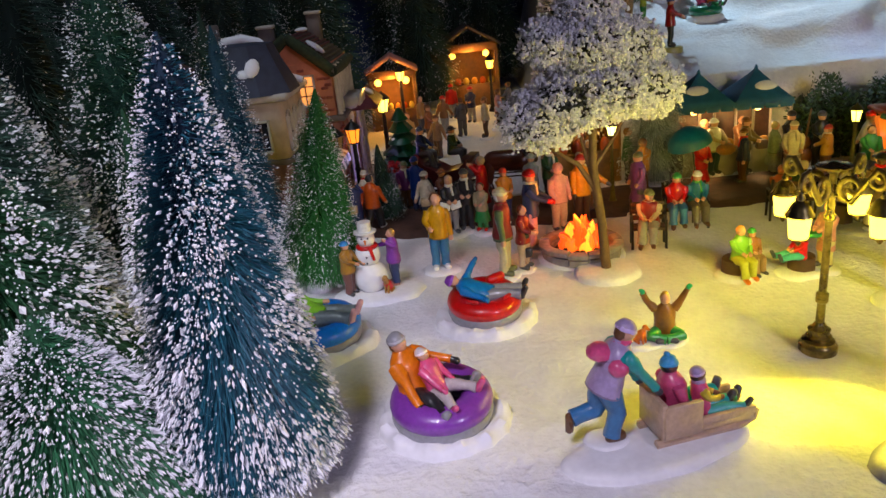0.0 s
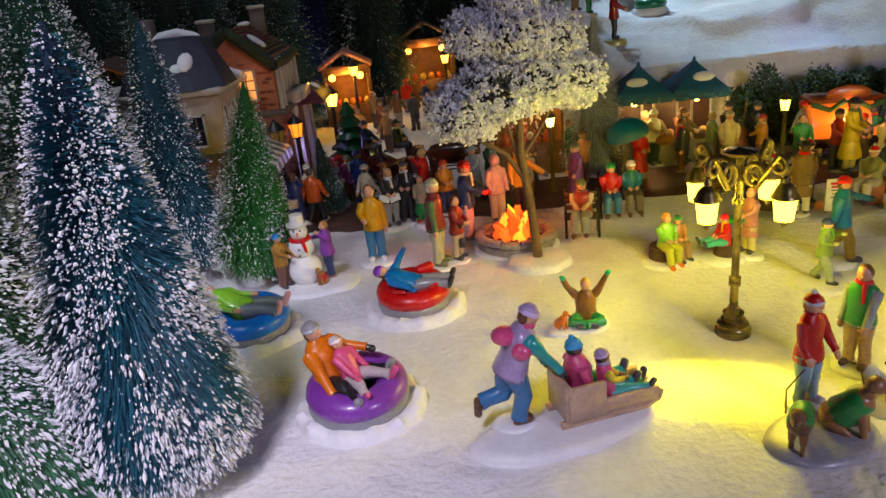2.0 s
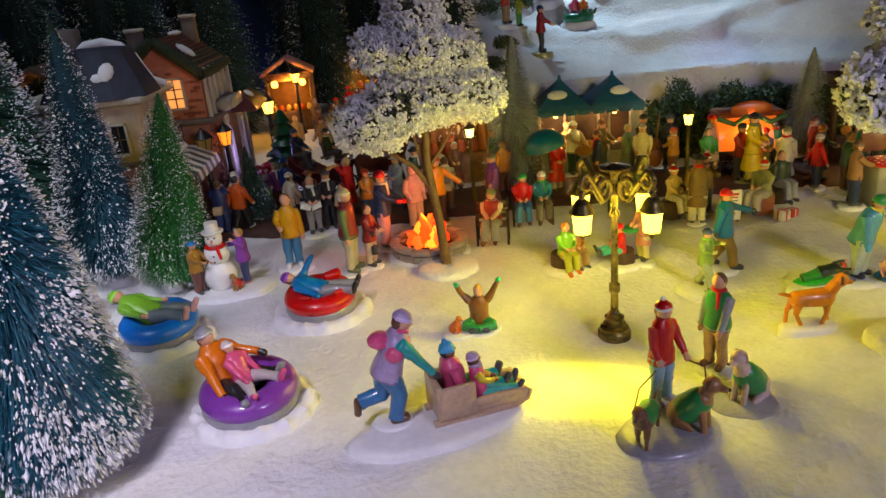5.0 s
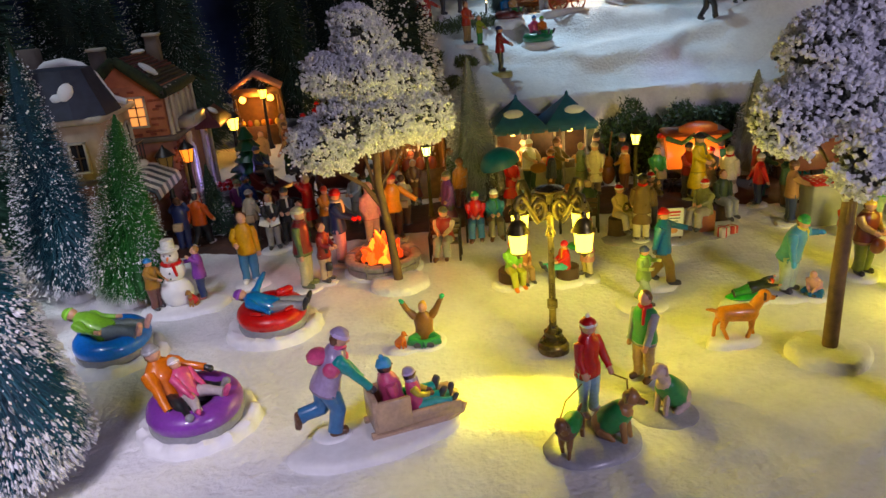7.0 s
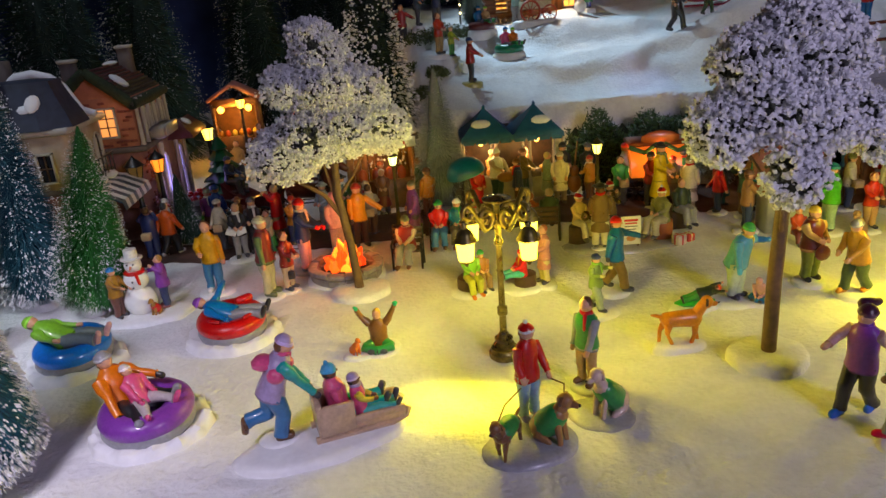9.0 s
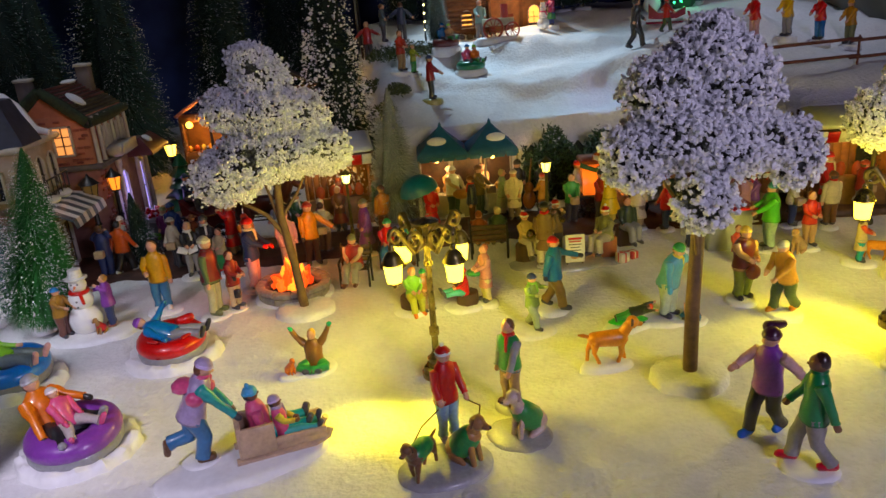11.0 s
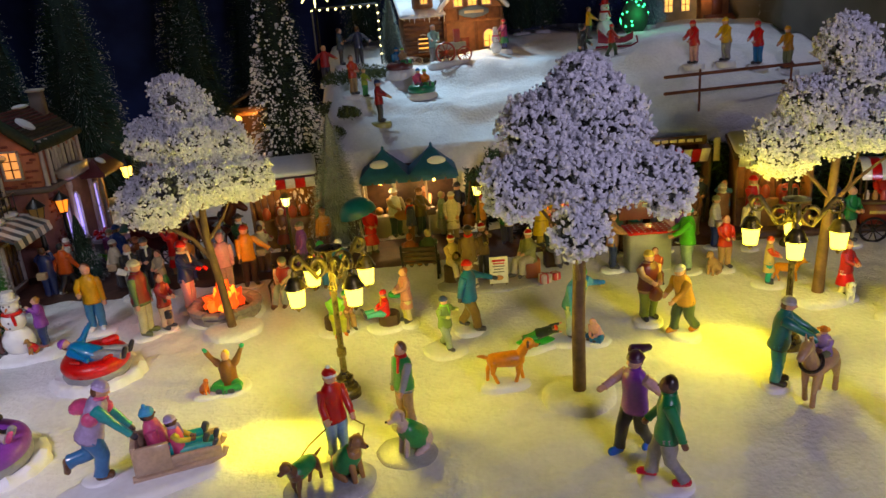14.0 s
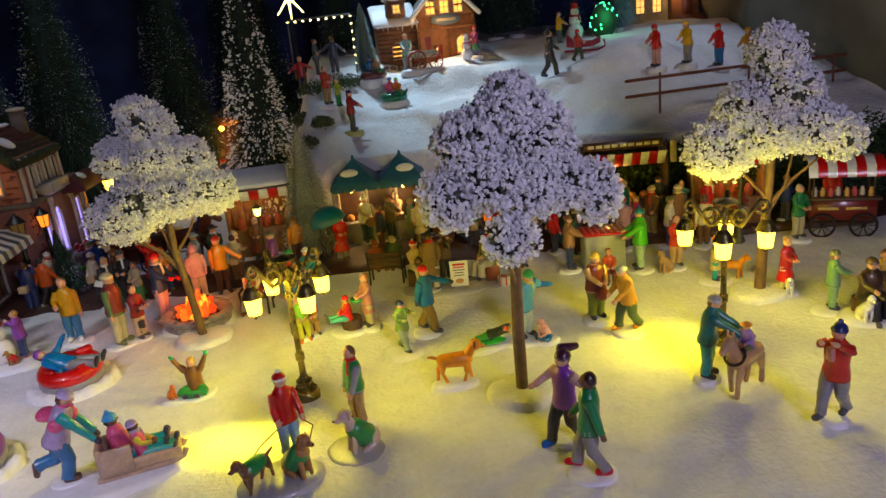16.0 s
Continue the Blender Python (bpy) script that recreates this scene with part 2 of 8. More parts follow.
def wall(name, c, s, mat, label):
    thing(name, label, "wall", shape=Shape().box(c, s, mat, bevel=0.02), kind="structure")


wall("wall_back", (0.2, 2.03, 0.55), (3.1, 0.05, 1.9), CLOTH, "dark blue night-sky cloth behind the display")
wall("wall_left", (-1.33, 0.55, 0.55), (0.05, 2.9, 1.9), CLOTH, "dark blue cloth closing the side of the display")
wall("wall_right", (1.73, 0.55, 0.55), (0.05, 2.9, 1.9), ROOM, "dark plain wall beside the display")
wall("wall_front", (0.2, -1.6, 0.55), (3.1, 0.05, 1.9), ROOM, "dark plain wall across the aisle")
wall("floor", (0.2, -1.25, -0.42), (3.1, 0.7, 0.05), ROOM, "dark shop floor in front of the display")
wall("ceiling", (0.2, 0.2, 1.55), (3.1, 3.7, 0.05), ROOM, "dark shop ceiling")
# ---------------------------------------------------------------- figurines
def P(rgb):
    grey = sum(rgb) / 3
    rich = tuple(max(0.004, grey + (c - grey) * 1.18) for c in rgb)
    return paint(rich, 0.32, 0.16, 420, 0.3, name="painted_resin", coat=0.45)


ARMS = {
    "down": ((-0.15, -0.03, 0.44), (0.15, -0.03, 0.44)),
    "up": ((-0.26, -0.02, 1.02), (0.26, -0.02, 1.02)),
    "front": ((-0.06, -0.17, 0.60), (0.06, -0.17, 0.60)),
    "reach": ((-0.08, -0.22, 0.62), (0.09, -0.24, 0.58)),
    "hips": ((-0.12, -0.08, 0.52), (0.12, -0.08, 0.52)),
    "walk": ((-0.15, -0.16, 0.50), (0.15, 0.12, 0.48)),
    "wide": ((-0.30, -0.06, 0.60), (0.30, -0.06, 0.64)),
    "wave": ((-0.15, -0.03, 0.44), (0.22, -0.05, 1.0)),
    "point": ((-0.14, -0.06, 0.45), (0.34, -0.10, 0.74)),
    "face": ((-0.08, -0.16, 0.82), (0.08, -0.16, 0.84)),
    "run": ((-0.18, -0.20, 0.64), (0.18, 0.16, 0.58)),
}


def figure(s, h, top, legs, m, hat=None, hair=BROWN, skin=SKIN, arms="down", stance="stand", shoes=DARK, gloves=None, scarf=None,
           bobble=None, brim=False, skirt=None, sleeves=None, wide=1.0, seat=0.0, lean=0.0, mirror=False, vest=None, long=False):
    """Adds one little cast figure to the shape s: h high, feet at the origin of m, facing -y."""
    q = Shape()
    T, L, S, Sh = P(top), P(legs), P(skin), P(shoes)
    A = P(sleeves) if sleeves else T
    G = P(gloves) if gloves else S
    hip = 0.47 if stance in ("stand", "walk", "run") else seat + 0.055
    up = hip - 0.47
    w = wide * 1.10

    def leg(side, knee, foot, toe):
        a, kn, f, t = Vector((side * 0.050 * w, 0, hip)), Vector(knee), Vector(foot), Vector(toe)
        q.tube([a, a.lerp(kn, 0.5), a.lerp(kn, 0.85), kn.lerp(f, 0.04), kn.lerp(f, 0.25), kn.lerp(f, 0.62), kn.lerp(f, 0.93), kn.lerp(f, 0.95)],
               [0.068 * w, 0.064 * w, 0.055 * w, 0.055 * w, 0.050 * w, 0.046 * w, 0.052 * w, 0.030 * w], L, 10)
        q.limb(f + Vector((0, 0, -0.002)) - t * 0.012, f + t * 0.088, 0.040, 0.036, Sh)

    if stance == "stand":
        for d in (-1, 1):
            leg(d, (d * 0.06, -0.012, 0.25), (d * 0.066, 0.006, 0.045), (d * 0.2, -1, -0.1))
    elif stance == "walk":
        leg(-1, (-0.055, -0.10, 0.27), (-0.058, -0.13, 0.045), (0, -1, 0))
        leg(1, (0.055, 0.02, 0.25), (0.058, 0.15, 0.06), (0, -0.9, -0.3))
    elif stance == "run":
        leg(-1, (-0.055, -0.07, 0.26), (-0.058, -0.02, 0.045), (0, -1, 0))
        leg(1, (0.055, 0.05, 0.24), (0.058, 0.26, 0.20), (0, 0.1, -1))
    elif stance == "sit":
        for d in (-1, 1):
            leg(d, (d * 0.075, -0.24, hip + 0.01), (d * 0.08, -0.27 + 0.03 * d, max(0.045, hip - 0.24)), (d * 0.15, -1, -0.1))
    elif stance == "out":
        for d in (-1, 1):
            leg(d, (d * 0.08, -0.22, hip + 0.03), (d * 0.10, -0.43, hip + 0.015), (d * 0.2, -0.5, 1))
    elif stance == "spread":
        leg(-1, (-0.15, -0.20, hip + 0.02), (-0.25, -0.36, hip - 0.04), (-0.5, -0.6, 0.7))
        leg(1, (0.10, -0.22, hip + 0.05), (0.14, -0.45, hip + 0.04), (0.2, -0.5, 1))
    elif stance == "cross":
        for d in (-1, 1):
            leg(d, (d * 0.20, -0.15, 0.07), (-d * 0.02, -0.22, 0.05), (-d, -0.3, 0))
    body = [(0.415, 0.098, 0.080), (0.42, 0.118, 0.096), (0.455, 0.120, 0.098), (0.52, 0.112, 0.090), (0.58, 0.104, 0.082), (0.66, 0.110, 0.084), (0.73, 0.116, 0.080), (0.785, 0.100, 0.068), (0.82, 0.066, 0.052), (0.845, 0.044, 0.042)]
    if long:
        body = [(0.26, 0.125, 0.105), (0.36, 0.115, 0.09)] + body
    ln = Matrix.Rotation(radians(lean), 4, "X")

    def B(p):
        p = Vector((p[0], p[1], p[2] - 0.47))
        return (ln @ p) + Vector((0, 0, hip))

    rings = []
    for z, a, b in body:
        rings.append([B((a * w * math.cos(t), b * w * math.sin(t), z)) for t in [2 * math.pi * k / 12 for k in range(12)]])
    q.loft(rings, T)
    if vest:
        q.loft([[B((a * w * math.cos(t) * 1.05, b * w * math.sin(t) * 1.07, z)) for t in [2 * math.pi * k / 12 for k in range(12)]] for z, a, b in body[-8:-1]], P(vest))
        q.ring(B((0, 0, 0.828)), 0.052, 0.018, P(vest), 12, 6)
    else:
        q.ring(B((0, 0, 0.836)), 0.046, 0.016, P(tuple(c * 0.8 for c in top)), 12, 6)
    belt = [(0.418, 0.120, 0.098), (0.432, 0.121, 0.099)]
    q.loft([[B((a * w * math.cos(t), b * w * math.sin(t), z)) for t in [2 * math.pi * k / 12 for k in range(12)]] for z, a, b in belt], P(tuple(c * 0.55 for c in top)))
    if skirt:
        q.loft([[B((a * math.cos(t), a * 0.85 * math.sin(t), z)) for t in [2 * math.pi * k / 14 for k in range(14)]] for z, a in ((0.20, 0.17), (0.26, 0.165), (0.40, 0.12), (0.53, 0.095))], P(skirt))
    reach = ARMS[arms] if isinstance(arms, str) else arms
    for d, hand in zip((-1, 1), reach):
        if mirror:
            hand = reach[0 if d > 0 else 1]
            hand = (-hand[0], hand[1], hand[2])
        sh = B((d * 0.094 * w, 0.004, 0.762))
        hd = B(hand)
        mid = (sh + hd) / 2
        slack = max(0.0, 0.34 - (hd - sh).length)
        el = mid + Vector((d * slack * 0.35, slack * 0.30, -slack * 0.30))
        e = (hd - el).normalized()
        q.tube([sh - (el - sh) * 0.10, sh, sh.lerp(el, 0.45), sh.lerp(el, 0.9), el.lerp(hd, 0.12), el.lerp(hd, 0.5), el.lerp(hd, 0.86), el.lerp(hd, 0.97), el.lerp(hd, 0.98)],
               [0.024 * w, 0.047 * w, 0.047 * w, 0.042, 0.041, 0.038, 0.034, 0.039, 0.02], A, 9)
        q.limb(hd - e * 0.01, hd + e * 0.045, 0.027, 0.030, G, 8)
        q.limb(hd + e * 0.02, hd + e * 0.04 + Vector((-d * 0.030, -0.012, 0.010)), 0.013, 0.011, G, 6)
    hc = B((0, -0.008, 0.905))
    lr = ln.to_3x3()
    q.ball(hc, (0.066, 0.072, 0.080), S, 12, 8, lr)
    q.ball(hc + lr @ Vector((0, -0.070, -0.006)), (0.012, 0.014, 0.014), S, 6, 4)
    if scarf:
        q.ring(B((0, -0.004, 0.832)), 0.050, 0.024, P(scarf), 14, 7)
        q.limb(B((0.03, -0.07, 0.82)), B((0.045, -0.09, 0.68)), 0.022, 0.018, P(scarf))
    if hat:
        H = P(hat)
        q.ball(hc + lr @ Vector((0, 0.008, 0.022)), (0.073, 0.079, 0.074), H, 12, 6, lr, 0.0, 0.98)
        q.ring(hc + lr @ Vector((0, 0.006, 0.026)), 0.068, 0.013, P(tuple(min(1, c * 1.5 + 0.02) for c in hat)) if not bobble else P(bobble), 14, 6, 1.3, lr)
        if bobble:
            q.ball(hc + lr @ Vector((0, 0.01, 0.105)), 0.026, P(bobble), 8, 5)
        if brim:
            q.lathe([(0.07, 0.0), (0.115, 0.004), (0.115, 0.012), (0.07, 0.016)], H, 14, hc + Vector((0, 0, 0.024)))
        q.ball(hc + lr @ Vector((0, 0.028, -0.012)), (0.062, 0.054, 0.062), P(hair), 10, 6, lr)
    else:
        q.ball(hc + lr @ Vector((0, 0.017, 0.016)), (0.069, 0.068, 0.076), P(hair), 12, 7, lr)
    # modelled by hand: folds in the cloth and slightly uneven limbs
    o = Vector((h * 310 + top[0] * 17, legs[1] * 23, m.translation.x * 40))
    q.v = [tuple(Vector(p) + noise.noise_vector(Vector(p) * 7 + o) * 0.011 + noise.noise_vector(Vector(p) * 21 + o) * 0.0075) for p in q.v]
    q.moved(m @ Matrix.Scale(h, 4))
    return merge(s, q)


def merge(s, q):
    """Adds the faces of q to s."""
    k = len(s.v)
    s.v.extend(q.v)
    for f, i in zip(q.f, q.m):
        s.f.append([a + k for a in f])
        s.m.append(s.slot(q.mats[i]))
    return s


def disc(s, c, rx, ry, turn=0.0, z=0.004, mat=None, n=26, seed=0):
    """The uneven cast snow base under a figure."""
    rings = []
    for k, zz in ((1.03, -0.006), (1.0, z * 0.5), (0.95, z * 0.9), (0.82, z * 1.1), (0.4, z * 1.15), (0.02, z * 1.15)):
        ring = []
        for i in range(n):
            a = 2 * math.pi * i / n
            w = k * (1 + 0.07 * noise.noise(Vector((math.cos(a) * 2 + seed * 3.1, math.sin(a) * 2, 0.2))))
            p = Matrix.Rotation(turn, 3, "Z") @ Vector((rx * w * math.cos(a), ry * w * math.sin(a), zz))
            ring.append(Vector(c) + p)
        rings.append(ring)
    return s.loft(rings, mat or CAKE)


COUNT = [0]


def person(label, x, y, h, face, top, legs, base=0.016, z=0.0, tilt=0.0, extra=None, group="", basemat=None, **kw):
    """A figurine, one mesh, with its little base; face: 0 looks to the front of the display, 90 to +x."""
    COUNT[0] += 1
    s = Shape()
    zz = 0.003 if base else 0.0
    if base:
        disc(s, (0, 0, 0), base, base * 0.85, radians(COUNT[0] * 37), 0.003, basemat, seed=COUNT[0])
    figure(s, h, top, legs, Matrix.Translation((0, 0, zz)) @ Matrix.Rotation(radians(face), 4, "Z") @ Matrix.Rotation(radians(tilt), 4, "X"), **kw)
    if extra:
        extra(s)
    return thing("figurine", label, "figurine", Matrix.Translation((x, y, z + hollow(x, y))), s, group)


def hound(s, m, L, coat, jacket=None, ears=None, sit=False):
    """A small cast dog, deer or pony body of length L, facing -y, added to s."""
    q = Shape()
    C = P(coat)
    E = P(ears or tuple(c * 0.6 for c in coat))
    back = 0.62 if not sit else 0.45
    if sit:
        q.limb((0, 0.22, 0.24), (0, -0.12, 0.62), 0.25, 0.19, C, 10)
        q.limb((0, -0.12, 0.62), (0, -0.22, 0.85), 0.13, 0.11, C)
        head = Vector((0, -0.28, 0.95))
        for d in (-1, 1):
            q.limb((d * 0.1, -0.16, 0.5), (d * 0.1, -0.22, 0.06), 0.07, 0.05, C)
            q.limb((d * 0.16, 0.22, 0.16), (d * 0.17, -0.02, 0.06), 0.11, 0.06, C)
    else:
        q.limb((0, 0.34, 0.60), (0, -0.24, 0.61), 0.185, 0.215, C, 10)
        q.limb((0, -0.30, 0.68), (0, -0.46, 0.92), 0.15, 0.12, C)
        head = Vector((0, -0.54, 0.98))
        for d in (-1, 1):
            q.limb((d * 0.09, -0.26, 0.54), (d * 0.10, -0.30 - 0.04 * d, 0.28), 0.095, 0.06, C)
            q.limb((d * 0.10, -0.30 - 0.04 * d, 0.28), (d * 0.10, -0.28 - 0.09 * d, 0.04), 0.048, 0.045, C)
            q.limb((d * 0.09, 0.34, 0.56), (d * 0.10, 0.42 + 0.05 * d, 0.30), 0.115, 0.06, C)
            q.limb((d * 0.10, 0.42 + 0.05 * d, 0.30), (d * 0.10, 0.38 + 0.12 * d, 0.04), 0.048, 0.045, C)
        q.tube([(0, 0.48, 0.66), (0, 0.62, 0.72), (0, 0.74, 0.74)], [0.05, 0.045, 0.02], C, 6)
    q.ball(head, (0.14, 0.16, 0.145), C, 10, 7)
    q.limb(head + Vector((0, -0.08, -0.03)), head + Vector((0, -0.20, -0.05)), 0.075, 0.055, C)
    q.ball(head + Vector((0, -0.265, -0.03)), 0.03, P(BLACK), 6, 4)
    for d in (-1, 1):
        q.limb(head + Vector((d * 0.09, 0.03, 0.08)), head + Vector((d * 0.13, 0.04, -0.04)), 0.04, 0.03, E, 6)
    if jacket:
        if sit:
            q.limb((0, 0.12, 0.34), (0, -0.08, 0.58), 0.265, 0.225, P(jacket), 12)
        else:
            q.limb((0, 0.20, 0.64), (0, -0.18, 0.64), 0.215, 0.235, P(jacket), 12)
    o = Vector((L * 900, coat[0] * 31, coat[1] * 17))
    q.v = [tuple(Vector(p) + noise.noise_vector(Vector(p) * 6 + o) * 0.022 + noise.noise_vector(Vector(p) * 17 + o) * 0.012) for p in q.v]
    q.moved(m @ Matrix.Scale(L, 4))
    return merge(s, q)


def at(x, y, z=0.0, face=0.0, tilt=0.0):
    return Matrix.Translation((x, y, z)) @ Matrix.Rotation(radians(face), 4, "Z") @ Matrix.Rotation(radians(tilt), 4, "X")


# ---------------------------------------------------------------- trees
def brush_tree(label, x, y, z, h, r, dark, light, n=4200, snow=0.35, fleck=1.0, droop=0.25, round_top=0.14, seed=1, wire=None, silver=False, streak=(0.8, 2.2), low=0.06, lean=(0, 0), group="bottle-brush trees", taper=0.62):
    """A bottle-brush fir: a twisted wire, thousands of dyed bristles, and snow caught on their tips."""
    rnd = random.Random(seed)
    t = thing("bottle_brush_tree", label, "tree", Matrix.Translation((x, y, z)) @ Matrix.Rotation(lean[0], 4, "X") @ Matrix.Rotation(lean[1], 4, "Y"), group=group)
    trunk = Shape().tube([(0, 0, -0.004), (0, 0, h * 0.5), (0, 0, h * 0.97)], [0.0026, 0.0022, 0.001], paint((0.10, 0.07, 0.04), 0.5, name="twisted_wire"), 7)
    trunk.lathe([(r * 0.30, -0.004), (r * 0.30, 0.004), (r * 0.26, 0.007), (0.004, 0.008)], CAKE, 16)
    part("trunk", trunk, t)
    fm = fibre(dark, light, 0.45 if silver else 0.6, "sisal_bristle")

    def env(u):
        e = r * 0.94 * (1 - u) ** taper
        e *= smooth_step(-0.12, 0.10, u)
        return e + r * round_top * math.sqrt(max(0, 1 - u)) * 0.55

    # solid core blocks see-through; its darker colour stands in for inner shade
    core = Shape()
    core.lathe([(max(0.001, env(u) * 0.50), low * h + u * h * (1 - low)) for u in [k / 10 for k in range(11)]], fibre(dark, tuple(c * 0.8 for c in dark), 0.9, "sisal_shade_core"), 14, wob=0.2, seed=seed)
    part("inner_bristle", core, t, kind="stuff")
    b = Shape()
    f = Shape()
    bv, bf, fv, ff = [], [], [], []
    wdt = max(0.00024, h * 0.0014)
    for i in range(n):
        u = 1 - math.sqrt(rnd.random()) * 0.999
        a = rnd.random() * 2 * math.pi
        R = env(u) * (0.62 + 0.44 * rnd.random() ** 0.6)
        zz = h * (low + u * (1 - low))
        d = Vector((math.cos(a), math.sin(a), 0))
        side = Vector((-d.y, d.x, 0)) * wdt
        lift = R * (droop * 1.9 * (1 - u) ** 1.7 - 0.10 * u + 0.30 * (rnd.random() - 0.5))
        p0 = Vector((0, 0, zz + lift * 0.75)) + d * R * 0.22
        p1 = Vector((0, 0, zz + lift * 0.30)) + d * R * 0.68 + side * rnd.uniform(-3, 3)
        p2 = Vector((0, 0, zz - lift * 0.30)) + d * R + side * rnd.uniform(-7, 7)
        k = len(bv)
        up = Vector((0, 0, wdt * 0.6))
        bv += [p0 - side, p0 + side, p1 + side * 0.9 + up, p1 - side * 0.9 - up, p2]
        bf += [(k, k + 1, k + 2, k + 3), (k + 3, k + 2, k + 4)]
        patch = 0.22 + 2.7 * noise.noise(Vector((math.cos(a) * 1.9 + seed, math.sin(a) * 1.9, zz / h * 5.5)))
        if rnd.random() < snow * 1.9 * max(0.16, 0.35 + patch):
            ax = (p2 - p1).normalized()
            o = ax.orthogonal().normalized()
            o2 = ax.cross(o)
            g = h * rnd.uniform(0.0013, 0.0043) * fleck * (2.0 if rnd.random() < 0.09 else 1.0)
            ln = g * rnd.uniform(*streak) * (1.35 - 0.9 * u)
            c = p2 - ax * ln * 0.5
            k = len(fv)
            fv += [c - ax * ln, c + ax * ln, c + o * g * 0.75, c + o2 * g * 0.75, c - o * g * 0.75, c - o2 * g * 0.75]
            for j in range(4):
                q0, q1 = k + 2 + j, k + 2 + (j + 1) % 4
                ff += [(k, q1, q0), (k + 1, q0, q1)]
    b.add(bv, bf, fm)
    part("bristle", b, t, smooth=False, kind="stuff")
    if ff:
        # on silver firs, bright-coloured glitter dots stand in for glints
        f.add(fv, ff, FLECK if not silver else fibre((0.55, 0.6, 0.6), (0.85, 0.88, 0.88), 0.2, "glitter"))
        part("snow_fleck", f, t, "white flocked snow on the bristle tips, glint-bright dots on silver firs", kind="stuff")
    return t


def flock_tree(label, x, y, z, trunk_pts, trunk_r, limbs, lobes, seed, crumb=0.0025, dens=1.0, bark=(0.16, 0.09, 0.035), bare=0.42):
    """A leafy tree of wire, foam and white crumbs: trunk, bare limbs and lobed crown."""
    rnd = random.Random(seed)
    t = thing("snowy_tree", label, "tree", Matrix.Translation((x, y, z)), group="snow-covered trees")
    bk = paint(bark, 0.6, 0.35, 160, 0.9, name="bark")
    mound = Shape()
    disc(mound, (0, 0, 0), 0.029, 0.026, 0.4, 0.006, SNOW, seed=seed)
    part("snow_mound", mound, t, "white cast snow mound")
    part("trunk", Shape().tube(trunk_pts, trunk_r, bk, 10), t, "brown ribbed trunk")
    for pts, r in limbs:
        part("limb", Shape().tube(pts, [r * (1 - 0.6 * k / (len(pts) - 1)) for k in range(len(pts))], bk, 7), t)
    white, under, twig = Shape(), Shape(), Shape()
    wv, wf, uv, uf, tv, tf = [], [], [], [], [], []
    for c, (rx, ry, rz) in lobes:
        c = Vector(c)
        area = (rx * ry + ry * rz + rx * rz) / 3
        for i in range(int(dens * area / (crumb * crumb) * 30)):
            zz = rnd.uniform(-1, 1)
            a = rnd.uniform(0, 2 * math.pi)
            s = math.sqrt(1 - zz * zz)
            n = Vector((s * math.cos(a), s * math.sin(a), zz))
            clump = noise.noise(Vector((n.x * 3.6 + c.x * 60, n.y * 3.6 + c.z * 60, n.z * 3.6)))
            k0 = 0.88 + 0.26 * clump + rnd.uniform(-0.16, 0.10) + (0.10 if rnd.random() < 0.12 else 0)
            p = c + Vector((n.x * rx, n.y * ry, n.z * rz)) * k0
            gap = 0.75 * noise.noise(Vector((p.x * 160, p.y * 160, p.z * 160 + seed))) + 0.75 * noise.noise(Vector((p.x * 58, p.y * 58, p.z * 58 + seed)))
            # sunken dark crumbs put the shade of gaps between clumps into colour
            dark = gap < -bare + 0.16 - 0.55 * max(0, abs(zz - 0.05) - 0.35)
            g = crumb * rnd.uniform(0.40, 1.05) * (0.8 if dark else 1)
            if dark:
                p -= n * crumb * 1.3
            ax = (n + Vector((rnd.gauss(0, 0.35), rnd.gauss(0, 0.35), rnd.gauss(0, 0.35)))).normalized()
            o = Matrix.Rotation(rnd.uniform(0, 6), 3, ax) @ ax.orthogonal().normalized()
            o2 = ax.cross(o)
            vv, fc = (uv, uf) if dark else (wv, wf)
            k = len(vv)
            vv += [p + o * g * 0.88, p + o2 * g * 0.62, p - o * g * 0.88, p - o2 * g * 0.62, p + ax * g * 0.62, p - ax * g * 0.9]
            for j in range(4):
                fc += [(k + 4, k + j, k + (j + 1) % 4), (k + 5, k + (j + 1) % 4, k + j)]
            if rnd.random() < 0.30:
                k = len(tv)
                q = c + (p - c) * 0.55
                sd = o2 * crumb * 0.12
                tv += [q - sd, q + sd, p + n * crumb * 0.5]
                tf += [(k, k + 1, k + 2)]
        # dark inner ball: shade inside the lobe put into its colour
        under.ball(c, (rx * 0.70, ry * 0.68, rz * 0.66), fibre((0.06, 0.065, 0.06), (0.09, 0.095, 0.085), 0.9, "lobe_shade_foam"), 14, 9)
    white.add(wv, wf, FLECK)
    under.add(uv, uf, fibre((0.04, 0.05, 0.03), (0.16, 0.17, 0.13), 0.9, "gap_shade_leaf"))
    twig.add(tv, tf, fibre((0.05, 0.04, 0.03), (0.1, 0.08, 0.05), 0.9, "twig"))
    part("snow_leaf", white, t, "white flocked leaf clumps", smooth=False, kind="stuff")
    part("leaf", under, t, "dark foam foliage, its tone also standing for shaded gaps", smooth=False, kind="stuff")
    part("twig", twig, t, smooth=False, kind="stuff")
    return t


# ---------------------------------------------------------------- lamps
LAMP_GLASS = glow((1.0, 0.74, 0.06), 6.0)


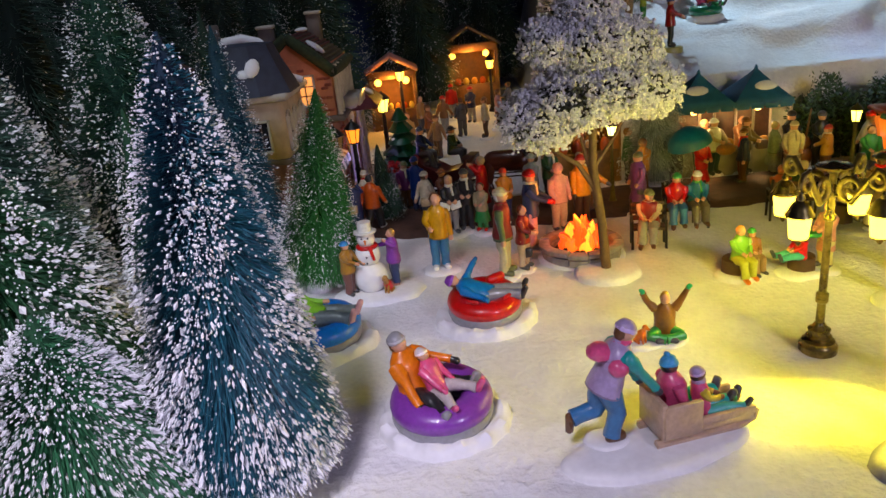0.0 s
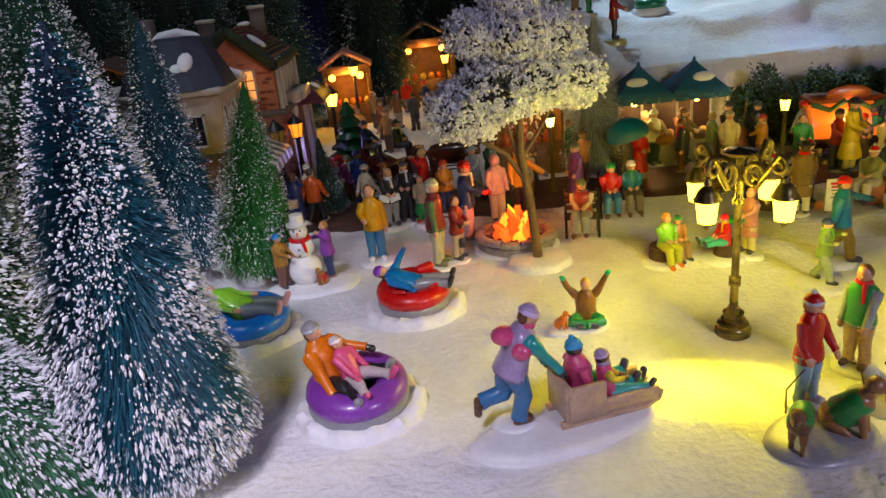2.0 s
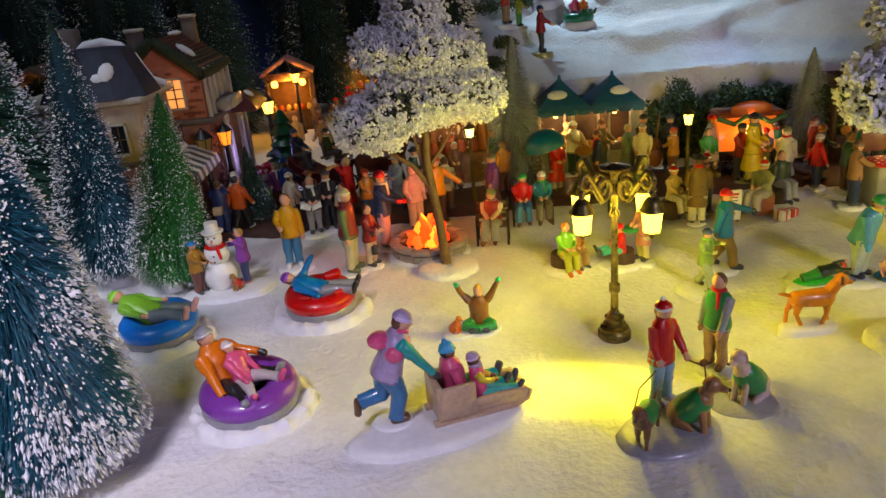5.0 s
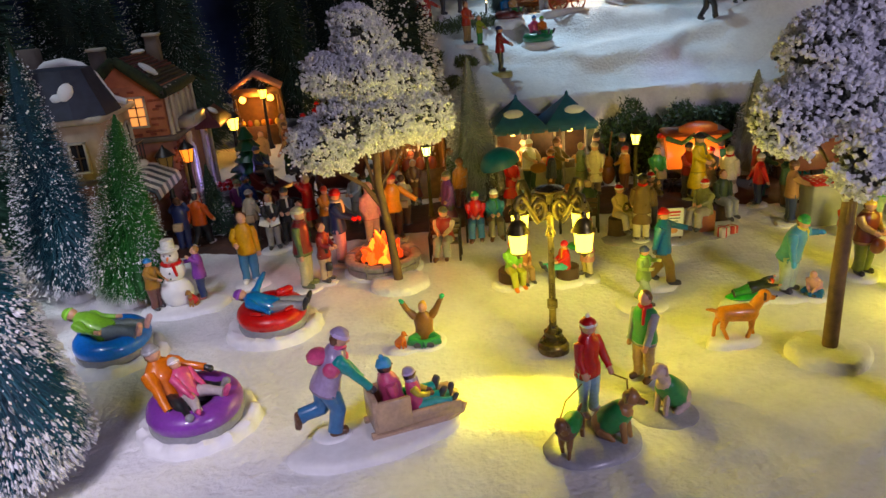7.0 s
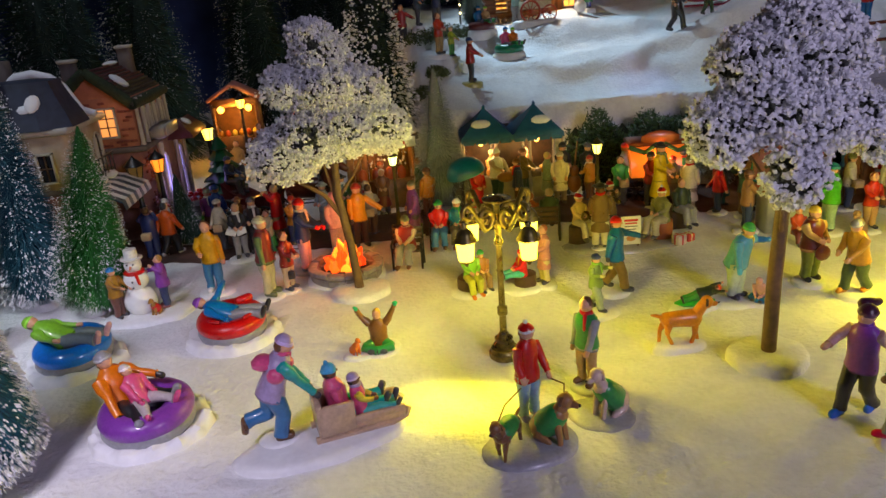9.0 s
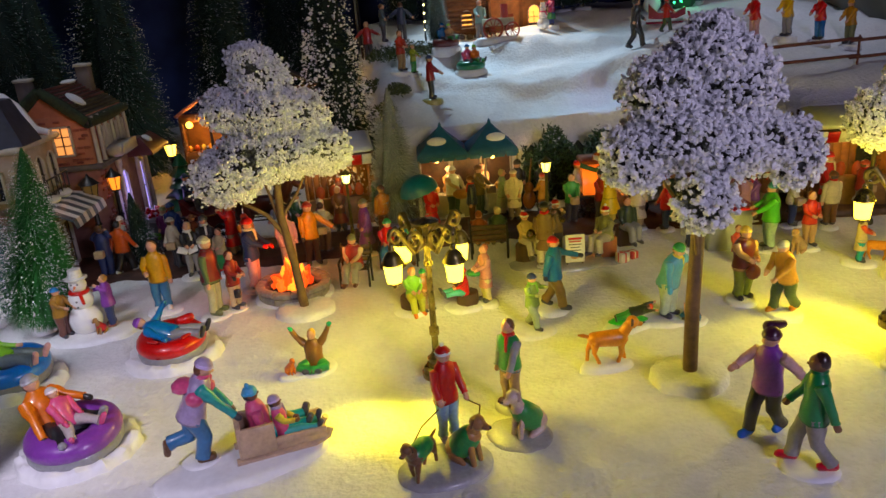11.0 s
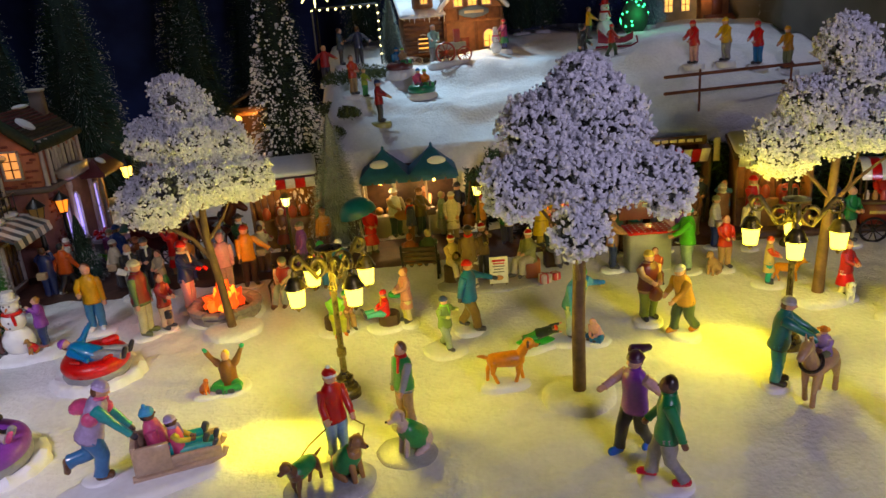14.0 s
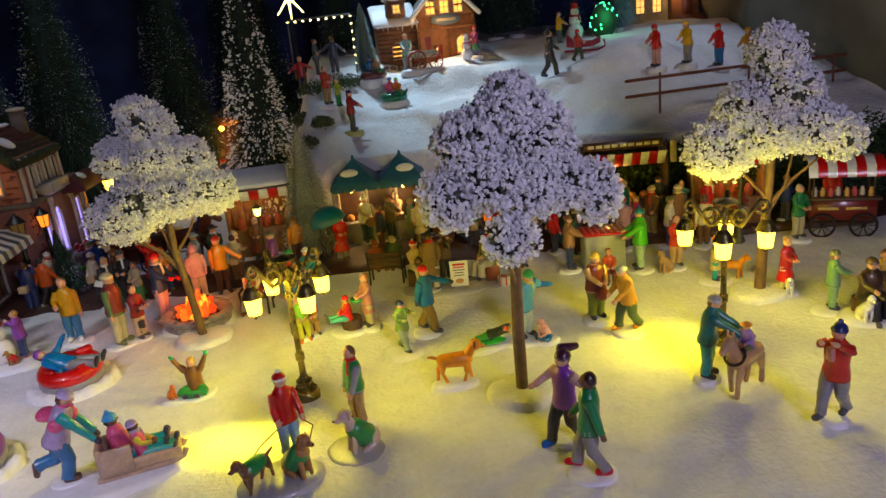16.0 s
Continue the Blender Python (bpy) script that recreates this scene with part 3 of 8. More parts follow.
def lantern(parent, c, k, watts, hang=True):
    """A tapered glass lantern with a domed cap, finial and foot, and its bulb."""
    s = Shape()
    s.lathe([(0.0066 * k, 0), (0.0084 * k, 0.0170 * k)], LAMP_GLASS, 12, c)
    glass = part("glass", s, parent, "glowing yellow glass")
    glass.visible_shadow = False
    fr = Shape()
    fr.lathe([(0.0092 * k, 0.0165 * k), (0.0104 * k, 0.0172 * k), (0.0102 * k, 0.0182 * k), (0.0086 * k, 0.0200 * k), (0.0074 * k, 0.0236 * k), (0.0050 * k, 0.0270 * k), (0.0026 * k, 0.0285 * k), (0.0030 * k, 0.031 * k), (0.001 * k, 0.034 * k)], BRASS, 14, c)
    fr.lathe([(0.001 * k, -0.006 * k), (0.0022 * k, -0.004 * k), (0.0016 * k, -0.003 * k), (0.0066 * k, -0.0014 * k), (0.0066 * k, -0.0003 * k), (0.001 * k, 0)], BRASS, 12, c)
    part("lantern_frame", fr, parent, "aged brass lantern cap and foot")
    if watts:
        lamp_light("lantern_bulb", "POINT", watts, (1.0, 0.82, 0.05), Matrix.Translation(parent.matrix_world @ (Vector(c) + Vector((0, 0, 0.008 * k)))), 0.004)


def park_lamp(label, x, y, h, turn, watts):
    """The tall four-armed lamp with scrolled arms and hanging lanterns."""
    t = thing("street_lamp", label, "street lamp", at(x, y, hollow(x, y), turn), group="four-armed street lamps")
    base = Shape().lathe([(0.0122, -0.003), (0.0122, 0.005), (0.0108, 0.006), (0.0105, 0.0085), (0.0072, 0.0095), (0.0082, 0.012), (0.0066, 0.0135), (0.0072, 0.017), (0.0052, 0.0185), (0.003, 0.022)], BRASS, 18)
    part("base", base, t, "round stepped dark brass foot")
    pole = Shape().lathe([(0.0029, 0.02), (0.0027, 0.036), (0.0040, 0.037), (0.0040, 0.0395), (0.0032, 0.040), (0.0040, 0.0405), (0.0040, 0.043), (0.0026, 0.044), (0.0023, h * 0.70), (0.0036, h * 0.705), (0.0036, h * 0.73), (0.0024, h * 0.74), (0.0024, h * 0.93), (0.004, h * 0.945), (0.0105, h * 0.96), (0.0110, h * 0.972), (0.003, h * 0.982), (0.001, h * 0.99)], BRASS, 14)
    part("pole", pole, t, "slim brass pole with ring collars")
    for j in range(4):
        a = j * math.pi / 2
        d = Vector((math.cos(a), math.sin(a), 0))
        arm = Shape()
        zc = h * 0.875
        ci, co, ri, ro = 0.0122, 0.0272, 0.0092, 0.0066
        pts = []
        for k in range(13):
            u = k / 12
            a2 = radians(-90 - 440 * (1 - u))
            r = ri * (0.22 + 0.78 * u)
            pts.append(d * (ci + r * math.cos(a2)) + Vector((0, 0, zc + r * math.sin(a2))))
        for k in range(14):
            u = k / 13
            a2 = radians(90 - 430 * u)
            r = ro * (1 - 0.75 * u)
            pts.append(d * (co + r * math.cos(a2)) + Vector((0, 0, zc + 0.0075 + r * math.sin(a2))))
        arm.tube(pts, [0.0012 + 0.0008 * min(1, k / 8, (26 - k) / 8) for k in range(len(pts))], BRASS, 8)
        arm.limb(d * 0.002 + Vector((0, 0, zc - 0.006)), d * 0.009 + Vector((0, 0, zc - 0.007)), 0.0012, 0.0012, BRASS, 6)
        arm.limb(d * 0.032 + Vector((0, 0, zc + 0.006)), d * 0.032 + Vector((0, 0, zc - 0.005)), 0.0010, 0.0010, BRASS, 6)
        part("arm", arm, t, "scrolled brass arm")
        lantern(t, d * 0.032 + Vector((0, 0, zc - 0.0262)), 0.84, watts[j])
    return t


def post_lamp(label, x, y, h, mat, rgb, watts, k=0.8, z=0.0, strength=7.0, lean=0.0, turn=0.0):
    """A single-lantern street lamp."""
    t = thing("street_lamp", label, "street lamp", at(x, y, z, turn) @ Matrix.Rotation(radians(lean), 4, "Y"), group="single street lamps")
    zl = h - 0.030 * k
    part("pole", Shape().lathe([(0.009 * k, -0.003), (0.009 * k, 0.004), (0.006 * k, 0.008), (0.004 * k, 0.02), (0.0032 * k, zl * 0.6), (0.0045 * k, zl * 0.62), (0.003 * k, zl * 0.65), (0.0028 * k, zl - 0.003), (0.006 * k, zl - 0.001), (0.006 * k, zl)], mat, 12), t)
    g = part("glass", Shape().lathe([(0.006 * k, zl), (0.0092 * k, zl + 0.017 * k)], glow(rgb, strength), 6), t, "glowing lantern glass")
    g.visible_shadow = False
    cap = Shape().lathe([(0.0105 * k, zl + 0.0172 * k), (0.012 * k, zl + 0.018 * k), (0.006 * k, zl + 0.024 * k), (0.002 * k, zl + 0.027 * k), (0.0008 * k, h)], mat, 6)
    for j in range(6):
        a = j * math.pi / 3
        e = Vector((math.cos(a), math.sin(a), 0))
        cap.tube([e * 0.0062 * k + Vector((0, 0, zl)), e * 0.0096 * k + Vector((0, 0, zl + 0.0173 * k))], 0.0006 * k, mat, 4)
    part("lantern_frame", cap, t)
    if watts:
        lamp_light("lantern_bulb", "POINT", watts, rgb, Matrix.Translation(t.matrix_world @ Vector((0, 0, zl + 0.008 * k))), 0.003)
    return t


# ---------------------------------------------------------------- near things: lamps, trees
park_lamp("aged brass lamp post with four glowing yellow lanterns on snow", 0.2305, 0.4335, 0.134, 32, (0.25, 0.25, 0.25, 0.25))
park_lamp("aged brass lamp post with four lit lanterns beside skaters", 0.601, 0.405, 0.131, -30, (0.24, 0.24, 0.24, 0.24))
# spots added beside the lanterns throw the pool of light in front of the pole
lamp_light("pool_spot", "SPOT", 1.15, (1.0, 0.86, 0.03), look((0.205, 0.404, 0.076), (0.170, 0.367, 0)), 0.008, 46, 1.0)
lamp_light("pool_spot", "SPOT", 1.15, (1.0, 0.86, 0.03), look((0.236, 0.403, 0.076), (0.207, 0.361, 0)), 0.008, 46, 1.0)
lamp_light("pool_spot", "SPOT", 0.70, (1.0, 0.84, 0.03), look((0.585, 0.402, 0.080), (0.553, 0.416, 0)), 0.008, 80, 1.0)

brush_tree("large dark blue-green bottle-brush fir with snow-tipped bristles", -0.130, 0.333, 0, 0.243, 0.056, (0.0025, 0.022, 0.050), (0.020, 0.19, 0.27), 30000, 0.30, 1.0, 0.46, seed=3)
brush_tree("small green bottle-brush fir with heavy white snow tips", -0.205, 0.300, 0, 0.126, 0.090, (0.008, 0.07, 0.025), (0.03, 0.20, 0.08), 17000, 1.5, 1.9, 0.55, seed=5, streak=(1.3, 3.2), taper=0.86)
brush_tree("dark green bottle-brush fir with coarse snow clumps", -0.292, 0.400, 0, 0.208, 0.098, (0.004, 0.034, 0.012), (0.012, 0.11, 0.034), 17000, 0.26, 1.8, 0.30, seed=7, taper=0.82)
brush_tree("slim green bottle-brush fir dusted with snow", -0.234, 0.508, 0, 0.190, 0.034, (0.008, 0.06, 0.025), (0.025, 0.15, 0.07), 6000, 0.34, 1.2, seed=9)
brush_tree("blue bottle-brush fir with frosted tips behind the others", -0.199, 0.630, 0, 0.236, 0.046, (0.008, 0.05, 0.08), (0.03, 0.16, 0.22), 7000, 0.40, 0.9, seed=11)
brush_tree("bright green bottle-brush fir with white-tipped bristles", -0.138, 0.604, 0, 0.180, 0.043, (0.010, 0.09, 0.015), (0.045, 0.30, 0.05), 12000, 0.42, 0.75, seed=13, lean=(0, 0.13))
brush_tree("tall dull green bottle-brush fir with sparse snow", -0.300, 0.660, 0, 0.310, 0.082, (0.014, 0.07, 0.042), (0.06, 0.19, 0.12), 12000, 0.60, 1.0, 0.1, seed=15)
brush_tree("tall grey-green bottle-brush fir with sparse snow", -0.370, 0.530, 0, 0.300, 0.088, (0.024, 0.072, 0.054), (0.09, 0.19, 0.14), 12000, 0.65, 1.1, 0.05, seed=17)
brush_tree("slender grey-green fir leaning beside the brick house", -0.226, 0.690, 0, 0.248, 0.044, (0.012, 0.04, 0.025), (0.04, 0.11, 0.07), 6000, 0.32, 0.8, seed=19)

flock_tree("snow-covered tree with thin forked trunk beside the fire pit", 0.118, 0.574, 0,
           [(0, 0, -0.003), (-0.004, 0, 0.05), (-0.010, 0, 0.10), (-0.008, 0, 0.16), (-0.014, 0, 0.22)], [0.0046, 0.0040, 0.0036, 0.0028, 0.0015],
           [([(-0.008, 0, 0.078), (-0.022, 0, 0.100), (-0.048, 0, 0.118), (-0.06, 0.0, 0.13)], 0.0026), ([(-0.010, 0, 0.095), (0.008, 0.004, 0.118), (0.02, 0.0, 0.14)], 0.002), ([(-0.010, 0, 0.085), (-0.018, 0.004, 0.12), (-0.024, 0, 0.15)], 0.002), ([(-0.010, 0, 0.16), (-0.022, 0, 0.19), (-0.030, 0, 0.21)], 0.002), ([(-0.010, 0, 0.16), (-0.004, 0, 0.19), (0.004, 0, 0.21)], 0.002)],
           [((-0.052, 0, 0.140), (0.034, 0.032, 0.026)), ((-0.026, -0.006, 0.154), (0.034, 0.032, 0.026)), ((0.010, -0.004, 0.158), (0.036, 0.034, 0.024)), ((0.036, 0, 0.156), (0.026, 0.027, 0.024)), ((-0.040, 0, 0.198), (0.025, 0.026, 0.021)), ((-0.006, -0.008, 0.196), (0.030, 0.028, 0.022)), ((0.020, 0, 0.190), (0.026, 0.026, 0.022)), ((-0.010, 0, 0.222), (0.027, 0.025, 0.022)), ((-0.017, 0, 0.240), (0.020, 0.019, 0.015))], 3)
flock_tree("snow-covered tree with stout brown trunk and many round lobes", 0.410, 0.366, 0,
           [(0, 0, -0.003), (0.0, 0, 0.06), (0.002, 0, 0.12), (0.004, 0, 0.18), (0.010, 0, 0.24)], [0.0052, 0.0050, 0.0046, 0.003, 0.0015],
           [([(0.002, 0, 0.11), (-0.010, 0, 0.13), (-0.034, 0, 0.165)], 0.002), ([(0.003, 0, 0.12), (0.02, 0, 0.14), (0.055, 0, 0.165)], 0.002), ([(0.002, 0, 0.09), (-0.003, -0.008, 0.11), (-0.008, -0.014, 0.12)], 0.002)],
           [((-0.004, -0.020, 0.139), (0.021, 0.020, 0.020)), ((-0.044, 0, 0.169), (0.024, 0.024, 0.025)), ((-0.012, -0.006, 0.180), (0.026, 0.026, 0.024)), ((0.018, -0.004, 0.172), (0.024, 0.025, 0.024)), ((0.044, 0.004, 0.170), (0.025, 0.025, 0.022)), ((0.067, 0, 0.160), (0.020, 0.020, 0.025)), ((-0.026, 0, 0.207), (0.027, 0.025, 0.027)), ((0.022, 0, 0.208), (0.030, 0.027, 0.029)), ((0.006, 0, 0.229), (0.030, 0.026, 0.019)), ((0.006, 0, 0.246), (0.018, 0.016, 0.010))], 8, crumb=0.0032, bare=0.40)
flock_tree("snow-covered tree spreading over the food wagon", 0.683, 0.487, 0,
           [(0, 0, -0.003), (0.002, 0, 0.06), (0.006, 0, 0.12), (0.008, 0, 0.17), (0.006, 0, 0.22)], [0.0056, 0.0048, 0.0038, 0.003, 0.0015],
           [([(0.003, 0, 0.09), (0.03, 0, 0.115), (0.055, -0.01, 0.14)], 0.0024), ([(0.003, 0, 0.10), (-0.02, 0, 0.125), (-0.045, 0, 0.15)], 0.0022), ([(0.003, 0, 0.08), (0.022, 0, 0.11), (0.030, 0, 0.15)], 0.002)],
           [((-0.040, 0.01, 0.150), (0.034, 0.03, 0.030)), ((-0.004, 0, 0.165), (0.038, 0.034, 0.026)), ((0.035, -0.01, 0.166), (0.040, 0.03, 0.024)), ((0.062, -0.02, 0.155), (0.022, 0.024, 0.022)), ((-0.024, 0, 0.190), (0.026, 0.026, 0.022)), ((0.018, 0, 0.200), (0.036, 0.03, 0.026)), ((0.008, 0, 0.236), (0.028, 0.026, 0.020)), ((0.006, 0, 0.25), (0.017, 0.016, 0.013))], 12, crumb=0.0029, bare=0.42)
# ---------------------------------------------------------------- road behind the snow
def ribbon(name, label, x0, x1, near, far, mat, n=90, lift=0.0045):
    s = Shape()
    verts, faces = [], []
    k = 9
    for i in range(n + 1):
        x = x0 + (x1 - x0) * i / n
        a, b = near(x), far(x)
        for j in range(k):
            y = a + (b - a) * j / (k - 1)
            verts.append((x, y, ground_height(x, y) + (lift if 0 < j < k - 1 else -0.003)))
    for i in range(n):
        for j in range(k - 1):
            a = i * k + j
            faces.append((a, a + k, a + k + 1, a + 1))
    s.add(verts, faces, mat)
    return thing(name, label, "road", shape=s, kind="structure")


ribbon("road", "dark red-brown cobbled lane between benches and market stalls", -0.30, 1.15,
       lambda x: 0.715 - 0.06 * smooth_step(0.3, 0.8, x) + 0.014 * noise.noise(Vector((x * 16, 0, 0))),
       lambda x: 0.835 - 0.06 * smooth_step(0.4, 0.9, x) + 0.012 * noise.noise(Vector((x * 11, 4, 0))),
       paint((0.075, 0.032, 0.022), 0.55, 0.5, 120, 0.8, name="brown_cobbles"))

# ---------------------------------------------------------------- sledders and tubes
DARKWOOD = paint((0.085, 0.045, 0.022), 0.5, 0.35, 160, 0.6, name="dark_wood")
PALEWOOD = P((0.50, 0.36, 0.26))


def wavy_base(R, base, seed):
    """The cast base of a tube: a slab of snow with a rim thrown up in folds."""
    rings = []
    for k, zz, wave in ((1.05, -0.006, 0.02), (1.0, 0.002, 0.03), (0.96, 0.0062, 0.055), (0.86, 0.0078, 0.045), (0.7, 0.0050, 0.0), (0.02, 0.0050, 0.0)):
        ring = []
        for i in range(44):
            a = 2 * math.pi * i / 44
            fold = math.sin(a * 13 + 1.3 * math.sin(a * 3 + seed)) * wave
            out = 0.10 * noise.noise(Vector((math.cos(a) * 1.6 + seed, math.sin(a) * 1.6, 0.4))) * (k > 0.5)
            r = R * base * (k + fold * 0.6 + out)
            ring.append((r * math.cos(a), r * 0.93 * math.sin(a), zz * (1 + fold * 5 if zz > 0 else 1)))
        rings.append(ring)
    return Shape().loft(rings, CAKE)


def tuber(label, x, y, R, colour, turn, riders, tilt=6, base=1.38):
    t = thing("tubing_figurine", label, "figurine", Matrix.Translation((x, y, 0)), group="snow tubes")
    part("snow_base", wavy_base(R, base, x * 90 + 5), t, "white cast snow with a wavy rim")
    rot = Matrix.Rotation(radians(tilt), 3, "X")
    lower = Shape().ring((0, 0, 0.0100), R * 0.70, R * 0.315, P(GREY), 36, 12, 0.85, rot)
    # disc in the hole: tube colour halved, shade put into the colour
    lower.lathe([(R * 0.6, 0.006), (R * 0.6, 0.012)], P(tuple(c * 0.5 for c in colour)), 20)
    part("tube_underside", lower, t, "grey rubber underside with a darkened disc in the hole")
    part("tube", Shape().ring((0, 0, 0.0175), R * 0.70, R * 0.325, P(colour), 36, 14, 0.84, rot), t)
    for k, shape in enumerate(riders(R)):
        part("rider" if k < 2 else "strap", shape, t)
    return t


def riders_purple(R):
    return (figure(Shape(), 0.074, ORANGE, BLACK, at(-0.015, 0.005, 0.013, 66), hat=GREY, stance="spread", seat=0.06, lean=-16, arms=((-0.25, -0.16, 0.44), (0.20, -0.30, 0.60)), gloves=BLACK, shoes=GREY, wide=1.28),
            figure(Shape(), 0.052, PINK, (0.52, 0.46, 0.46), at(-0.001, -0.001, 0.019, 58), hat=(0.62, 0.56, 0.56), stance="spread", seat=0.06, lean=-24, arms=((-0.16, -0.2, 0.5), (0.12, -0.16, 0.5)), shoes=PINK, gloves=PINK, wide=1.15))


def riders_red(R):
    straps = []
    for a in (0.9, 2.3, 4.1, 5.4):
        straps.append(Shape().limb((R * 0.8 * math.cos(a), R * 0.8 * math.sin(a), 0.025), (R * 0.8 * math.cos(a + 0.35), R * 0.8 * math.sin(a + 0.35), 0.025), 0.0015, 0.0015, P(RED), 6))
    return [figure(Shape(), 0.064, (0.02, 0.20, 0.46), GREY, at(0.002, -0.002, 0.0165, 84), hat=PURPLE, stance="out", seat=0.04, lean=-66, arms=((-0.30, -0.06, 0.50), (0.24, -0.24, 0.74)), gloves=BLUE, shoes=BLACK, wide=1.2), Shape().limb((0.006, 0.012, 0.028), (0.014, 0.016, 0.029), 0.004, 0.004, P(RED), 8)] + straps


def riders_blue(R):
    return (figure(Shape(), 0.070, LIME, (0.20, 0.24, 0.25), at(-0.003, 0.0, 0.0165, 80), stance="out", seat=0.05, lean=-60, arms=((-0.24, -0.1, 0.5), (0.24, -0.06, 0.5)), shoes=ROSE, wide=1.28, hat=LIME),)


tuber("purple snow tube with two riders in orange and pink jackets", -0.0245, 0.372, 0.0305, PURPLE, 10, riders_purple)
tuber("red snow tube with a reclining rider in a blue jacket", 0.009, 0.508, 0.0285, RED, 40, riders_red, base=1.44)
tuber("blue snow tube with a rider in a lime green coat", -0.116, 0.490, 0.0295, (0.015, 0.20, 0.66), 80, riders_blue)


def sled_group():
    t = thing("sledding_figurine", "figurine pushing a pale wooden sled with two seated riders", "figurine", Matrix.Translation((0.088, 0.338, 0)))
    base = disc(Shape(), (0.005, -0.008, 0), 0.056, 0.024, radians(17), 0.005, seed=5, n=40)
    disc(base, (-0.022, -0.004, 0.004), 0.0125, 0.0105, 0, 0.003, seed=8)
    part("snow_base", base, t, "long smooth white snow slab")
    q = figure(Shape(), 0.073, LILAC, JEANS, Matrix.Translation((-0.022, -0.003, 0.006)) @ Matrix.Rotation(radians(102), 4, "Z"), hat=LILAC, stance="run", lean=22, arms=((-0.12, -0.34, 0.56), (0.12, -0.32, 0.52)), sleeves=TEAL, gloves=DARK, shoes=BROWN, scarf=PINK, wide=1.2)
    for d in (-1, 1):
        q.ball((-0.014 + 0.002 * d, -0.003 + 0.0085 * d, 0.0545), (0.0058, 0.0048, 0.0050), P(PINK), 10, 6)
    q.ball((-0.024, -0.002, 0.0600), (0.0075, 0.0085, 0.0048), P(PINK), 10, 6)
    part("pusher", q, t, "lilac padded vest, teal sleeves and jeans")
    sled = part("sled", Shape().box((0, -0.002, 0.0085), (0.021, 0.050, 0.0045), PALEWOOD), t, "pale wooden box sled", m=at(0.028, 0.002, 0.003, 104) @ Matrix.Scale(1.10, 4))
    part("back_panel", Shape().box((0, 0.0225, 0.0165), (0.023, 0.0030, 0.020), PALEWOOD), sled)
    for d in (-1, 1):
        part("side_panel", Shape().box((d * 0.0108, 0.0125, 0.0160), (0.0026, 0.020, 0.018), PALEWOOD), sled)
        part("side_rail", Shape().box((d * 0.0105, -0.012, 0.0125), (0.0024, 0.030, 0.0040), PALEWOOD), sled)
        part("runner", Shape().tube([(d * 0.009, 0.026, 0.004), (d * 0.009, -0.020, 0.004), (d * 0.008, -0.028, 0.006), (d * 0.007, -0.030, 0.010)], 0.0022, PALEWOOD, 6), sled)
    part("rider", figure(Shape(), 0.066, PINK, (0.04, 0.36, 0.34), at(0.018, 0.004, 0.012, 104), hat=SKY, bobble=SKY, hair=BLACK, skin=DUSK, stance="out", seat=0.02, lean=-8, arms="hips", shoes=DARK, wide=1.2), t)
    part("rider", figure(Shape(), 0.052, PINK, (0.10, 0.42, 0.38), at(0.032, 0.001, 0.013, 98), hat=LILAC, hair=BLACK, skin=DUSK, stance="out", seat=0.02, lean=-8, arms="front", shoes=DARK, scarf=LILAC, sleeves=(0.6, 0.5, 0.1)), t)
    return t


sled_group()


def pup(s):
    hound(s, at(-0.019, -0.008, 0.003, 40), 0.014, ORANGE, sit=True)
    disc(s, (-0.012, -0.006, 0), 0.018, 0.010, 0.3, 0.003)


person("seated figurine in brown jacket raising green mittens, puppy beside", 0.133, 0.455, 0.056, -8, (0.24, 0.11, 0.03), GREEN, 0.018, hair=(0.6, 0.36, 0.08), stance="cross", seat=0.02, arms=((-0.27, -0.02, 1.0), (0.27, -0.02, 1.04)), gloves=(0.05, 0.45, 0.2), extra=pup, wide=1.1)


# ---------------------------------------------------------------- dog walkers
def two_dogs(s):
    disc(s, (-0.006, -0.030, 0), 0.031, 0.023, 0.25, 0.005, P((0.42, 0.42, 0.45)), seed=4)
    hound(s, at(-0.021, -0.036, 0.004, -35), 0.027, (0.16, 0.08, 0.04), GREEN, (0.05, 0.03, 0.02))
    hound(s, at(0.008, -0.030, 0.004, 48), 0.033, (0.34, 0.18, 0.08), GREEN, (0.16, 0.08, 0.04), sit=True)
    leash = P((0.10, 0.05, 0.02))
    s.tube([(0.012, -0.006, 0.034), (0.020, -0.014, 0.033), (0.016, -0.028, 0.024)], 0.0005, leash, 5)
    s.tube([(-0.006, -0.008, 0.030), (-0.018, -0.014, 0.023), (-0.026, -0.030, 0.020)], 0.0005, leash, 5)


person("figurine in red jumper and santa hat walking two dogs", 0.227, 0.329, 0.068, 28, RED, (0.28, 0.42, 0.55), 0.012, hat=RED, bobble=WHITE, hair=(0.34, 0.12, 0.04), arms=((-0.12, -0.08, 0.50), (0.13, -0.14, 0.50)), shoes=(0.4, 0.36, 0.5), extra=two_dogs, wide=0.95)


def white_dog(s):
    disc(s, (-0.003, -0.042, 0), 0.021, 0.024, 0.7, 0.005, P((0.42, 0.42, 0.46)), seed=14)
    hound(s, at(0.001, -0.042, 0.004, -65), 0.034, (0.62, 0.48, 0.42), GREEN, (0.42, 0.3, 0.25), sit=True)


person("figurine in green vest and red scarf with a sitting dog", 0.277, 0.366, 0.067, -55, (0.30, 0.34, 0.38), TAN, 0.014, scarf=RED, vest=GREEN, arms=((-0.14, -0.04, 0.44), (0.10, -0.12, 0.46)), hair=BROWN, extra=white_dog, shoes=BROWN)


